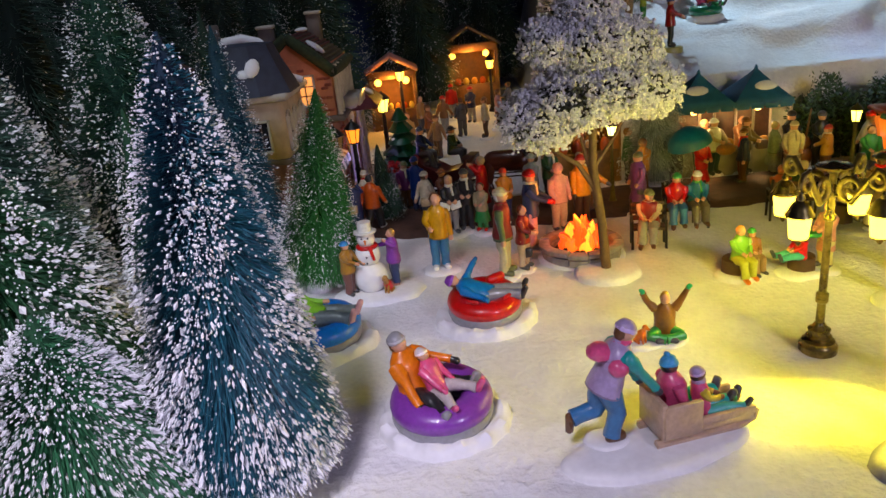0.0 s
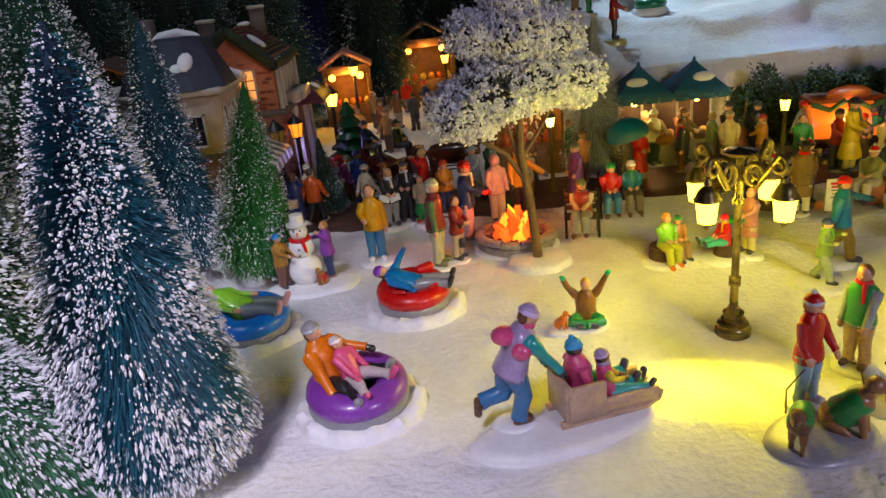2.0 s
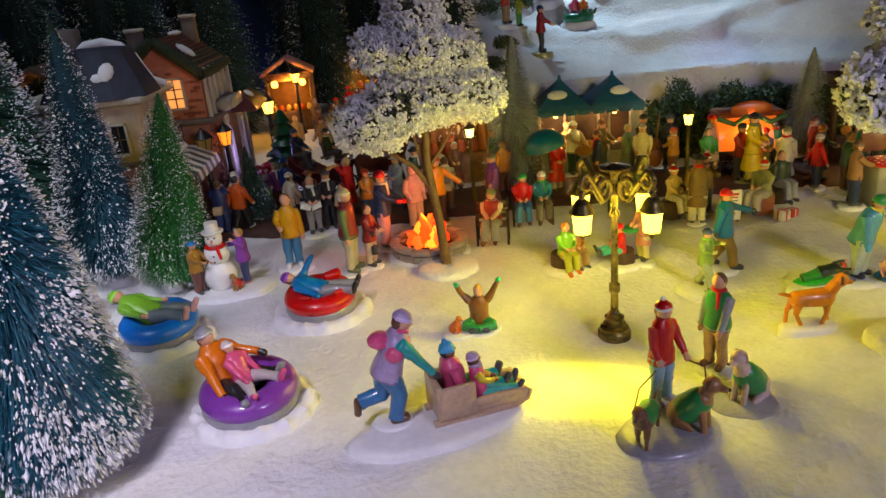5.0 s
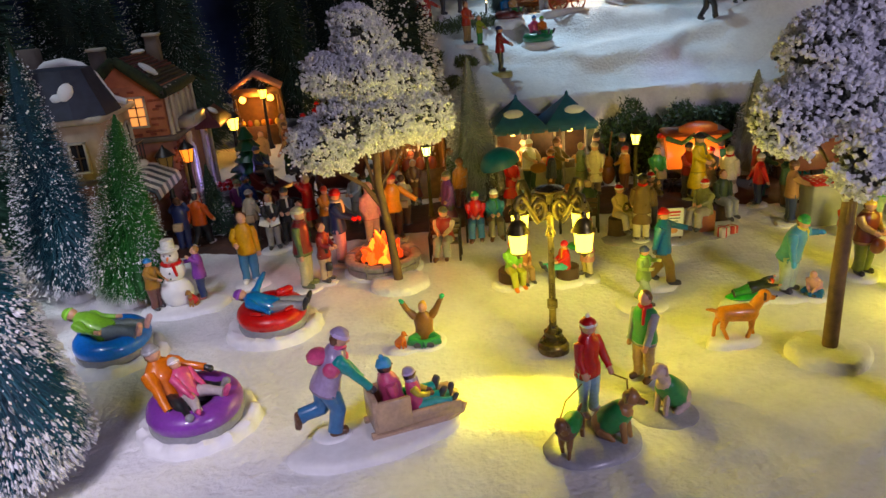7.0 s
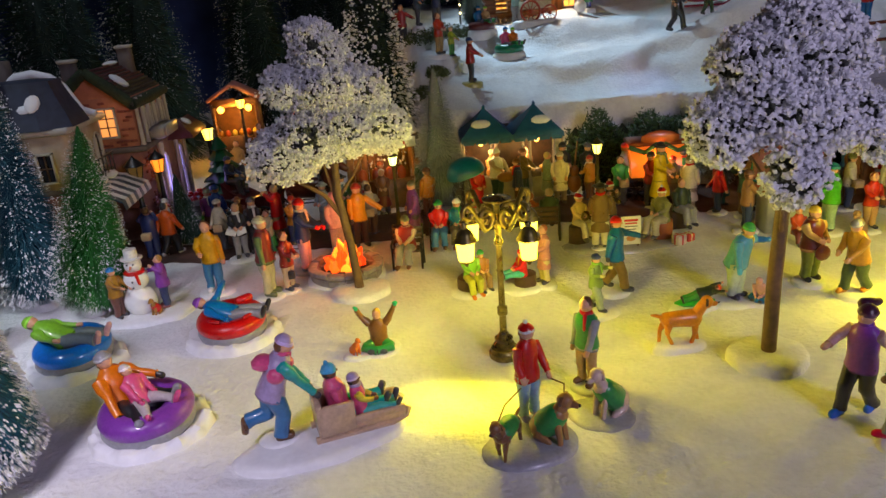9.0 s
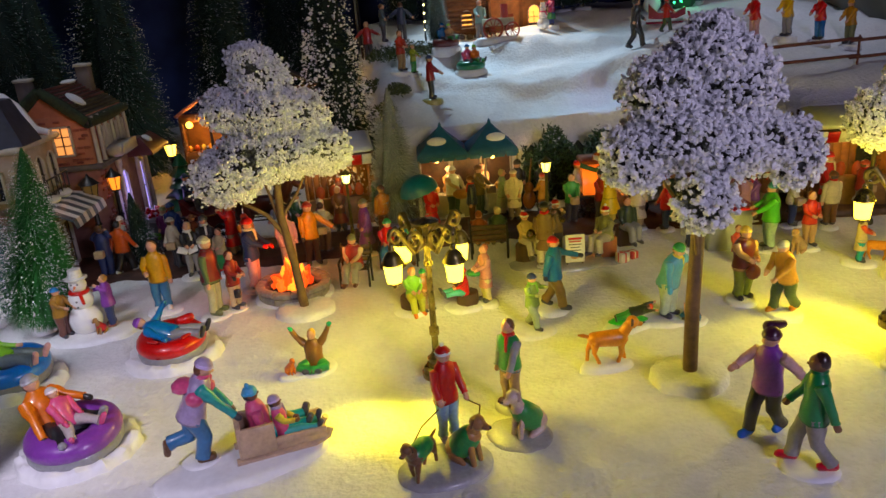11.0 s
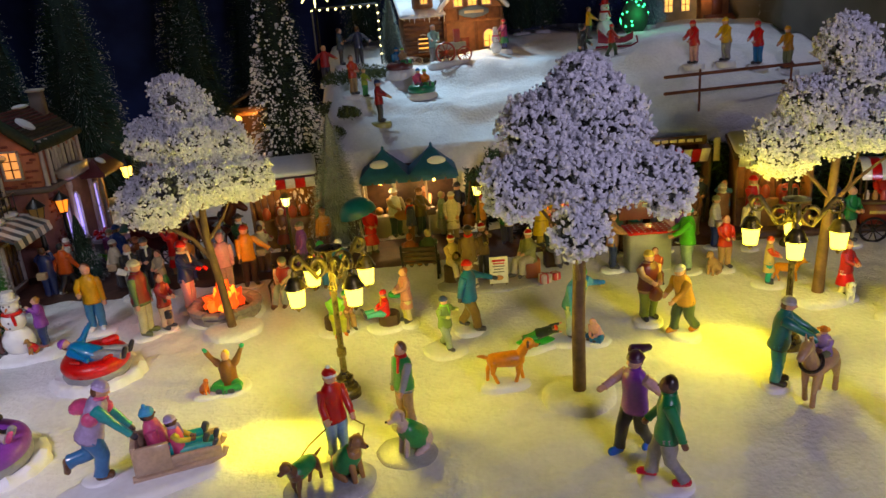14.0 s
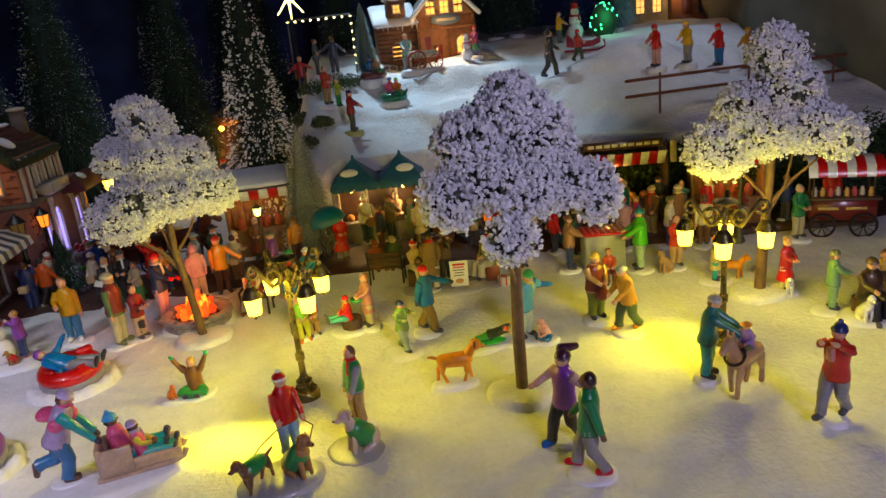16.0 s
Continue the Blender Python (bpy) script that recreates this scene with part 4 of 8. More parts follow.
def orange_dog():
    s = Shape()
    disc(s, (0, 0, 0), 0.021, 0.011, 0.0, 0.006, seed=11)
    hound(s, at(0.002, 0, 0.006, 84), 0.033, (0.62, 0.24, 0.03), ears=(0.08, 0.03, 0.02))
    return thing("dog_figurine", "orange-brown cast dog standing on a snow slab", "figurine", Matrix.Translation((0.360, 0.403, hollow(0.360, 0.403))), s)


orange_dog()

# ---------------------------------------------------------------- round the lamp and the middle of the square
person("small figurine in green coat holding a snowball", 0.3225, 0.490, 0.052, 40, (0.20, 0.30, 0.08), (0.30, 0.36, 0.28), 0.022, hat=NAVY, arms=((-0.1, -0.16, 0.66), (0.14, -0.18, 0.74)), stance="walk", scarf=LIME, wide=1.1, gloves=(0.7, 0.7, 0.3))
person("figurine in blue coat and red cap throwing a snowball", 0.350, 0.519, 0.070, 60, BLUE, (0.22, 0.14, 0.04), 0.016, hat=RED, arms=((-0.16, 0.06, 0.50), (0.26, -0.26, 0.66)), stance="walk", gloves=DARK, wide=1.1)


def stump(s, c, r=0.010, h=0.014):
    s.lathe([(r * 1.1, -0.003), (r, 0.002), (r * 0.96, h), (r * 0.8, h + 0.001), (0.001, h + 0.001)], DARKWOOD, 14, c, 0.1)


def kids_on_stump(s):
    stump(s, (0, 0.004, 0), 0.013)
    disc(s, (0, 0, 0), 0.020, 0.016, 0, 0.003)
    figure(s, 0.046, (0.34, 0.16, 0.06), (0.3, 0.2, 0.1), at(0.010, 0.002, 0.0, 14), hat=GREEN, stance="sit", seat=0.30, arms="front", wide=1.15)


person("two figurines sharing a stump in lime and brown coats", 0.2225, 0.552, 0.054, 12, LIME, (0.42, 0.44, 0.08), 0, hair=(0.68, 0.30, 0.10), stance="sit", seat=0.24, arms="front", extra=kids_on_stump, wide=1.15, shoes=ORANGE)


def stump_red(s):
    stump(s, (0.004, 0.004, 0), 0.011)
    disc(s, (0, 0, 0), 0.020, 0.014, 0, 0.003)
    s.lathe([(0.0065, 0), (0.0075, 0.001), (0.0075, 0.003), (0.0065, 0.004)], P(GREEN), 14, (0.012, 0.006, 0.030))


person("seated figurine in red jacket and teal trousers on a log", 0.270, 0.548, 0.046, -80, RED, (0.10, 0.42, 0.34), 0, hat=RED, stance="out", seat=0.30, arms="front", extra=stump_red, scarf=YELLOW, wide=1.1)
person("figurine in long pink coat standing by the log seat", 0.292, 0.550, 0.058, -70, (0.46, 0.22, 0.20), (0.5, 0.45, 0.25), 0.013, hair=(0.3, 0.1, 0.04), arms="front", long=True)


def bench(label, x, y, face, w=0.040):
    t = thing("bench", label, "bench", at(x, y, 0, face), group="park benches")
    for k in range(3):
        part("seat_slat", Shape().box((0, 0.001 + 0.006 * k - 0.006, 0.0200), (w, 0.005, 0.0018), DARKWOOD), t)
    for k in range(3):
        part("back_slat", Shape().box((0, 0.0105 + 0.0012 * k, 0.026 + 0.006 * k), (w, 0.0016, 0.0046), DARKWOOD), t)
    for d in (-1, 1):
        e = Shape()
        e.tube([(d * w / 2, -0.009, -0.003), (d * w / 2, -0.007, 0.019), (d * w / 2, -0.009, 0.028), (d * w / 2, 0.006, 0.029)], 0.0013, IRON, 6)
        e.tube([(d * w / 2, 0.011, -0.003), (d * w / 2, 0.009, 0.018), (d * w / 2, 0.0145, 0.043)], 0.0013, IRON, 6)
        part("end_frame", e, t, "black iron end frame")
    return t


bench("dark slatted bench with black iron ends facing the fire", 0.216, 0.672, -8)
bench("dark slatted bench turned away towards the stalls", 0.318, 0.672, 168)
bench("dark wooden bench beside the fire pit", 0.168, 0.628, -10, 0.030)


def sitter(label, x, y, h, face, top, legs, seat=0.021, **kw):
    return person(label, x, y, h, face, top, legs, 0, stance="sit", seat=seat / h, **kw)


sitter("seated figurine in red coat and green cap on the bench", 0.206, 0.670, 0.062, -8, RED, JEANS, hat=GREEN, arms="front", wide=1.15, shoes=BROWN)
sitter("seated figurine in teal coat beside the red one", 0.226, 0.670, 0.062, -4, (0.02, 0.16, 0.24), (0.14, 0.12, 0.08), hat=WHITE, arms="front", wide=1.15, scarf=GREEN, shoes=BROWN)
sitter("seated figurine in cream coat and plaid waistcoat by the fire", 0.168, 0.626, 0.062, -20, (0.55, 0.42, 0.34), GREY, hat=OLIVE, vest=(0.25, 0.03, 0.03), arms="front", wide=1.2, shoes=BROWN)
sitter("seated figurine in rust coat on the far bench", 0.307, 0.672, 0.058, 160, (0.28, 0.08, 0.03), (0.3, 0.15, 0.04), hair=(0.25, 0.08, 0.03), arms="front", wide=1.1)
sitter("seated figurine in dark green coat on the far bench", 0.328, 0.672, 0.062, 172, (0.03, 0.06, 0.03), DARK, hair=(0.5, 0.4, 0.3), arms="front", wide=1.1)


# ---------------------------------------------------------------- fire pit
def fire_pit(x, y):
    t = thing("fire_pit", "round grey stone fire pit with glowing orange flames", "fire pit", at(x, y))
    disc_ = Shape()
    disc(disc_, (0, 0, 0), 0.041, 0.036, 0.3, 0.004, seed=2)
    part("snow_base", disc_, t)
    stone = paint((0.30, 0.27, 0.27), 0.7, 0.25, 200, 0.7, name="pit_stone")
    n = 13
    one = Shape()
    r0, r1, a = 0.028, 0.0372, math.pi / n * 0.955
    for z0, z1, grow in ((0.0, 0.010, 0.97), (0.0105, 0.016, 1.03)):
        rings = []
        for z, k in ((z0, 0.94), (z0 + 0.001, 1), (z1 - 0.001, 1), (z1, 0.96)):
            rings.append([Vector((r * grow * math.cos(b), r * grow * math.sin(b), z)) for r, b in ((r0 / k, -a * k), (r1 * k, -a * k), (r1 * k, 0), (r1 * k, a * k), (r0 / k, a * k), (r0 / k, 0))])
        one.loft(rings, stone)
    me = one.mesh("stone")
    for k in range(n):
        ob = new("stone", me)
        ob.parent = t
        ob.matrix_basis = Matrix.Rotation(2 * math.pi * k / n + 0.12, 4, "Z") @ Matrix.Translation((0, 0, 0.0006 * (k % 3)))
    part("ash_bed", Shape().lathe([(0.027, 0.006), (0.022, 0.011), (0.001, 0.013)], paint((0.03, 0.015, 0.012), 0.9, 0.5, 300, 0.9, name="ember_ash"), 18), t)
    rnd = random.Random(4)
    coal = Shape()
    for k in range(22):
        a = rnd.uniform(0, 6.28)
        r = rnd.uniform(0.012, 0.024)
        coal.ball((r * math.cos(a), r * math.sin(a), 0.013), (0.003, 0.0025, 0.002), paint((0.05, 0.02, 0.015), 0.8, 0.4, name="charred_log"), 6, 4)
    part("log", coal, t, "charred dark logs")
    for k in range(46):
        a = rnd.uniform(0, 6.28)
        r = 0.0165 * math.sqrt(rnd.random())
        hgt = 0.029 - r * 0.85 + rnd.uniform(-0.007, 0.002)
        c = Vector((r * math.cos(a), r * math.sin(a), 0.011))
        sw = Vector((rnd.uniform(-0.004, 0.004), rnd.uniform(-0.004, 0.004), 0))
        pts = [c, c + Vector((0, 0, hgt * 0.25)) + sw * 0.3, c + Vector((0, 0, hgt * 0.55)) - sw * 0.2, c + Vector((0, 0, hgt * 0.8)) + sw * 0.6, c + Vector((0, 0, hgt)) + sw * 1.3]
        col = ((1.0, 0.09, 0.006), (1.0, 0.05, 0.006), (1.0, 0.30, 0.02), (1.0, 0.14, 0.01))[k % 4]
        q = rnd.uniform(0.75, 1.1)
        part("flame", Shape().tube(pts, [0.0052 * q, 0.0060 * q, 0.0048 * q, 0.0030 * q, 0.0006], glow(col, (1.1, 0.9, 1.9, 1.3)[k % 4], "lit_flame"), 8), t, "glowing orange flame")
    lamp_light("fire_bulb", "POINT", 0.11, (1.0, 0.20, 0.03), Matrix.Translation((x, y - 0.002, 0.056)), 0.012)
    return t


fire_pit(0.104, 0.620)

# ---------------------------------------------------------------- figures round the fire
person("figurine in pale pink coat warming by the fire", 0.095, 0.690, 0.071, 25, ROSE, (0.5, 0.36, 0.32), 0.014, hair=(0.5, 0.25, 0.2), arms="hips", skin=ROSE)
person("figurine in orange sweater with outstretched arm by the fire", 0.120, 0.704, 0.074, 15, (0.62, 0.26, 0.02), (0.04, 0.02, 0.02), 0.015, hat=(0.3, 0.03, 0.02), arms=((-0.13, -0.06, 0.46), (0.34, -0.08, 0.56)), gloves=DARK)
person("elderly figurine in green coat and cream trousers", 0.031, 0.589, 0.080, 75, (0.10, 0.15, 0.07), (0.50, 0.46, 0.32), 0.017, hat=(0.42, 0.40, 0.28), arms="down", hair=WHITE, vest=(0.2, 0.03, 0.03), shoes=OLIVE)


def camera_bag(s):
    s.box((0.004, -0.006, 0.020), (0.006, 0.005, 0.008), P(BLACK))
    s.box((0.003, -0.004, 0.036), (0.004, 0.004, 0.006), P(BLACK))
    s.limb((0.0, -0.004, 0.002), (0.0, -0.004, 0.044), 0.0016, 0.0014, P((0.15, 0.02, 0.02)), 6)


person("figurine in dark red coat with a black stick and bag", 0.049, 0.598, 0.060, 60, (0.20, 0.02, 0.02), (0.5, 0.4, 0.3), 0.012, hair=(0.10, 0.03, 0.02), arms="front", extra=camera_bag)
person("figurine in navy striped jacket and red helmet", 0.062, 0.648, 0.078, 75, NAVY, ROSE, 0.015, hat=(0.45, 0.02, 0.02), arms="reach", gloves=RED, scarf=WHITE, shoes=GREY)
person("figurine in yellow sweater and blue jeans on a snow base", -0.026, 0.617, 0.073, 10, (0.60, 0.34, 0.02), (0.06, 0.18, 0.32), 0.018, hair=BROWN, arms=((-0.12, -0.15, 0.60), (0.15, -0.02, 0.44)), shoes=WHITE)


def songbook(s):
    for d in (-1, 1):
        s.box((d * 0.0055, -0.014, 0.037), (0.011, 0.0012, 0.008), P(WHITE), rot=Euler((radians(-50), radians(-18 * d), 0)).to_matrix())


person("caroling figurine in black coat with an open songbook", -0.014, 0.712, 0.063, 10, BLACK, GREY, 0.016, hair=(0.4, 0.3, 0.2), arms="front", extra=songbook, scarf=WHITE)
person("caroling figurine in dark suit beside the songbook", 0.002, 0.722, 0.066, 0, BLACK, BLACK, 0.012, hat=DARK, arms="front", scarf=WHITE)
person("small caroling figurine in cream blouse and green skirt", 0.018, 0.712, 0.052, -25, (0.45, 0.4, 0.25), GREEN, 0.012, hair=BROWN, arms="front", skirt=GREEN, shoes=RED)


def snowman(label, x, y, k, z=0.0, disc_r=0.0, extra=None, hat=BLACK, scarf=RED, glow_rgb=None):
    s = Shape()
    if disc_r:
        disc(s, (0.006, -0.004, 0), disc_r, disc_r * 0.62, 0.15, 0.004, seed=3)
    body = paint((0.80, 0.80, 0.80), 0.45, 0.05, 200, 0.5, name="snowman_white")
    s.ball((0, 0, 0.018 * k), (0.017 * k, 0.016 * k, 0.017 * k), body, 16, 10)
    s.ball((0, 0, 0.041 * k), (0.0125 * k, 0.012 * k, 0.012 * k), body, 14, 9)
    s.ball((0, 0, 0.057 * k), (0.0088 * k, 0.0086 * k, 0.0088 * k), body, 14, 9)
    s.ring((0, 0, 0.0495 * k), 0.0085 * k, 0.0022 * k, P(scarf), 16, 7)
    s.limb((0.004 * k, -0.009 * k, 0.049 * k), (0.007 * k, -0.0125 * k, 0.040 * k), 0.002 * k, 0.0016 * k, P(scarf), 6)
    s.lathe([(0.011 * k, 0.0635 * k), (0.011 * k, 0.065 * k), (0.007 * k, 0.0652 * k), (0.0065 * k, 0.074 * k), (0.001 * k, 0.0745 * k)], P(hat), 14)
    s.limb((0, -0.008 * k, 0.057 * k), (0.001 * k, -0.0145 * k, 0.056 * k), 0.0014 * k, 0.0005 * k, P(ORANGE), 6)
    for d in (-1, 1):
        s.ball((d * 0.003 * k, -0.0078 * k, 0.0595 * k), 0.001 * k, P(BLACK), 5, 4)
    for zz in (0.036, 0.042):
        s.ball((0, -0.012 * k, zz * k), 0.0011 * k, P(BLACK), 5, 4)
    if extra:
        extra(s)
    return thing("snowman", label, "snowman", Matrix.Translation((x, y, z)), s)


def snow_kids(s):
    figure(s, 0.050, (0.30, 0.16, 0.04), (0.14, 0.06, 0.05), at(-0.018, -0.008, 0.004, 70), hat=BLUE, arms="reach", wide=1.15)
    figure(s, 0.053, PURPLE, NAVY, at(0.021, 0.006, 0.004, -75), hair=(0.32, 0.18, 0.06), arms=((-0.1, -0.22, 0.70), (0.12, -0.12, 0.82)), wide=1.15, shoes=(0.25, 0.1, 0.1))
    hound(s, at(0.015, -0.010, 0.004, -20), 0.016, (0.34, 0.18, 0.06), RED, sit=True)


snowman("white snowman with red scarf, two children and a dog", -0.087, 0.580, 0.90, 0, 0.040, snow_kids, hat=(0.7, 0.7, 0.68))

person("figurine in orange coat striding along the lane", -0.099, 0.745, 0.064, 150, (0.50, 0.10, 0.01), BLACK, 0.016, hair=BLACK, arms="walk", stance="walk", shoes=WHITE, wide=1.15)
brush_tree("small slim green fir with white-tipped bristles by the lamps", -0.090, 0.782, 0, 0.090, 0.026, (0.01, 0.03, 0.02), (0.03, 0.09, 0.05), 2200, 0.35, 1.1, seed=23)
post_lamp("black street lamp with orange glowing lantern", -0.122, 0.835, 0.112, IRON, (1.0, 0.28, 0.02), 0.006, 0.92, strength=1.5)
post_lamp("black street lamp, unlit amber lantern by the house", -0.138, 0.797, 0.114, IRON, (0.20, 0.12, 0.03), 0, 1.05, strength=0.15)

# ---------------------------------------------------------------- the busy square right of the tree
person("figurine in green jacket and blue cap crouching with a child", 0.437, 0.468, 0.070, 35, (0.10, 0.30, 0.48), (0.42, 0.50, 0.46), 0.024, hat=GREEN, scarf=(0.6, 0.5, 0.1), arms=((-0.2, -0.14, 0.5), (0.3, -0.12, 0.74)), lean=16, wide=1.25, gloves=SKY)
person("small crouching figurine in blue trousers on the snow", 0.455, 0.455, 0.038, -60, ROSE, BLUE, 0.012, stance="cross", seat=0.05, lean=25, hair=ROSE, arms="front", wide=1.2)


def slider():
    t = thing("sledding_figurine", "child lying on a bright green sled in orange hat", "figurine", Matrix.Translation((0.400, 0.464, hollow(0.400, 0.464))))
    part("snow_base", disc(Shape(), (0, 0, 0), 0.024, 0.013, 0.2, 0.004), t)
    part("sled", Shape().ball((0, 0, 0.007), (0.018, 0.008, 0.0035), P((0.05, 0.42, 0.06)), 14, 5), t)
    part("rider", figure(Shape(), 0.034, (0.02, 0.03, 0.02), GREEN, at(-0.012, 0, 0.010, 75, 70), hat=(0.6, 0.08, 0.02), hair=BROWN, arms="up", wide=1.35), t)
    return t


slider()
person("figurine in brown padded vest holding a basket", 0.512, 0.482, 0.068, 15, (0.42, 0.26, 0.12), (0.14, 0.18, 0.03), 0.016, hat=(0.5, 0.36, 0.08), vest=(0.12, 0.02, 0.01), arms="front", wide=1.2, extra=lambda s: s.ball((0.002, -0.013, 0.032), (0.007, 0.004, 0.007), P((0.16, 0.03, 0.02)), 10, 6), shoes=BLACK)
person("figurine in tan coat and grey cap leaning forward", 0.531, 0.447, 0.066, -75, (0.48, 0.26, 0.06), (0.03, 0.06, 0.03), 0.017, hat=GREY, arms="reach", lean=12, stance="walk", shoes=(0.5, 0.22, 0.04), wide=1.15)
person("running figurine in purple top with dark ponytail", 0.424, 0.290, 0.074, -65, (0.26, 0.08, 0.40), BLACK, 0.0, hat=(0.05, 0.012, 0.03), hair=(0.05, 0.012, 0.03), sleeves=(0.58, 0.36, 0.34), arms="run", stance="walk", shoes=(0.02, 0.14, 0.55), extra=lambda s: s.limb((0.001, 0.005, 0.072), (0.012, 0.008, 0.071), 0.004, 0.0025, P((0.05, 0.012, 0.03)), 8))
person("walking figurine in green top and grey trousers, red shoes", 0.429, 0.250, 0.074, -115, (0.02, 0.20, 0.07), (0.26, 0.25, 0.26), 0.017, hair=(0.03, 0.012, 0.01), skin=DUSK, arms="walk", stance="walk", shoes=(0.55, 0.03, 0.06))


def horse_shape(coat, mane):
    """A cast horse or donkey facing -y, of full horse size."""
    s = Shape()
    C, M = P(coat), P(mane)
    s.limb((0, 0.020, 0.046), (0, -0.016, 0.047), 0.0125, 0.013, C, 12)
    s.limb((0, -0.022, 0.052), (0, -0.036, 0.076), 0.010, 0.0065, C, 10)
    s.limb((0, -0.037, 0.080), (0, -0.052, 0.070), 0.0068, 0.0042, C, 10)
    for d in (-1, 1):
        s.limb((d * 0.003, -0.035, 0.086), (d * 0.004, -0.034, 0.092), 0.0017, 0.0008, C, 6)
        s.limb((d * 0.007, -0.020, 0.040), (d * 0.007, -0.023 - 0.004 * d, 0.020), 0.005, 0.0032, C)
        s.limb((d * 0.007, -0.023 - 0.004 * d, 0.020), (d * 0.007, -0.022 - 0.006 * d, 0.003), 0.0030, 0.0034, M)
        s.limb((d * 0.007, 0.022, 0.042), (d * 0.007, 0.027 + 0.003 * d, 0.021), 0.0068, 0.0034, C)
        s.limb((d * 0.007, 0.027 + 0.003 * d, 0.021), (d * 0.007, 0.024 + 0.006 * d, 0.003), 0.0032, 0.0036, M)
    s.tube([(0, 0.033, 0.050), (0, 0.039, 0.042), (0, 0.039, 0.020)], [0.003, 0.004, 0.0015], M, 7)
    s.tube([(0, -0.030, 0.088), (0, -0.026, 0.078), (0, -0.017, 0.062)], [0.0022, 0.003, 0.002], M, 7)
    s.ring((0, -0.024, 0.056), 0.0125, 0.0020, P((0.02, 0.015, 0.01)), 18, 6, rot=Euler((0.9, 0, 0)).to_matrix())
    return s


def donkey_group():
    s = Shape()
    q = horse_shape((0.42, 0.27, 0.16), (0.36, 0.22, 0.13)).moved(at(0.004, 0.004, 0.0, -58) @ Matrix.Scale(0.62, 4))
    s.v, s.f, s.m, s.mats = q.v, q.f, q.m, q.mats
    figure(s, 0.040, (0.30, 0.20, 0.42), OLIVE, at(0.007, 0.006, 0.0345, -62), hat=(0.50, 0.18, 0.03), brim=True, arms="front", stance="sit", seat=-0.02, wide=1.2, lean=8)
    s.box((-0.006, -0.002, 0.041), (0.008, 0.006, 0.005), P((0.10, 0.04, 0.02)))
    return thing("donkey_figurine", "cast tan donkey with a child rider in purple", "figurine", Matrix.Translation((0.571, 0.318, 0)), s)


donkey_group()
person("figurine in teal tracksuit and grey cap guiding the donkey", 0.556, 0.344, 0.072, 52, (0.012, 0.14, 0.13), (0.03, 0.24, 0.24), 0.012, hat=GREY, arms=((-0.06, -0.34, 0.62), (0.12, -0.34, 0.60)), lean=8, shoes=BLACK)
person("figurine in red coat and navy bobble hat taking a photo", 0.610, 0.266, 0.072, -62, (0.45, 0.04, 0.02), (0.24, 0.24, 0.26), 0.012, hat=NAVY, bobble=NAVY, arms="face", stance="walk", shoes=DARK, extra=lambda s: s.box((-0.011, -0.008, 0.057), (0.003, 0.006, 0.009), P((0.45, 0.2, 0.18))))

# right of the second lamp
person("figurine in red skirt holding a white spotted dog", 0.707, 0.482, 0.055, 25, (0.35, 0.03, 0.03), WHITE, 0.014, hair=(0.5, 0.3, 0.1), skirt=RED, arms="front", extra=lambda s: hound(s, at(-0.004, -0.014, 0.003, -30), 0.020, WHITE, ears=BLACK))
person("small figurine in red hood and cream coat", 0.658, 0.530, 0.050, 60, (0.55, 0.45, 0.2), TEAL, 0.016, hat=(0.55, 0.08, 0.02), long=True, arms="front", sleeves=(0.5, 0.08, 0.03), extra=lambda s: hound(s, at(0.020, 0.0, 0.003, 50), 0.024, (0.58, 0.24, 0.05)))
person("figurine in green farm coat and dark boots", 0.719, 0.427, 0.058, 70, (0.14, 0.26, 0.16), (0.18, 0.3, 0.2), 0.018, hat=OLIVE, arms="reach", shoes=BLACK)
sitter("seated figurine in dark brown coat behind a small cow", 0.742, 0.408, 0.070, -5, (0.05, 0.03, 0.02), BLACK, hat=(0.08, 0.05, 0.03), hair=(0.5, 0.45, 0.4), arms="reach", wide=1.25, seat=0.016, extra=lambda s: (stump(s, (0, 0.004, 0), 0.012, 0.016), hound(s, at(-0.013, -0.014, 0.002, -10), 0.026, WHITE, ears=BLACK, sit=True), disc(s, (0, -0.004, 0), 0.032, 0.022, 0, 0.004)))
person("small figurine in red suit and santa hat beside the cow", 0.752, 0.386, 0.042, -30, RED, RED, 0.014, hat=RED, bobble=WHITE, arms="front", wide=1.2)
sitter("seated figurine in mustard coat behind the group", 0.775, 0.435, 0.060, -10, (0.40, 0.26, 0.06), DARK, hair=BROWN, arms="front", seat=0.016, extra=lambda s: stump(s, (0, 0.004, 0), 0.011, 0.016))
# ---------------------------------------------------------------- santa band on its grey base
def grey_base():
    s = Shape()
    disc(s, (0, 0, 0), 0.062, 0.026, -0.12, 0.004, P((0.34, 0.34, 0.36)), seed=21)
    return thing("display_base", "flat grey cast base under the santa band", "base", Matrix.Translation((0.392, 0.622, 0)), s)


grey_base()
sitter("seated band figurine in santa hat playing a brass horn", 0.350, 0.634, 0.058, 20, (0.50, 0.38, 0.20), (0.5, 0.45, 0.35), hat=RED, bobble=WHITE, arms="front", z=0.004, extra=lambda s: (stump(s, (0, 0.004, 0), 0.010, 0.018), s.ring((0.003, -0.014, 0.034), 0.004, 0.0014, BRASS, 14, 6, rot=Euler((1.5, 0, 0.3)).to_matrix())))
person("band figurine in brown overcoat, top hat and red scarf", 0.366, 0.612, 0.070, 165, (0.16, 0.10, 0.04), (0.6, 0.56, 0.42), 0.010, z=0.002, hat=BLACK, brim=True, scarf=RED, arms="hips", long=True)
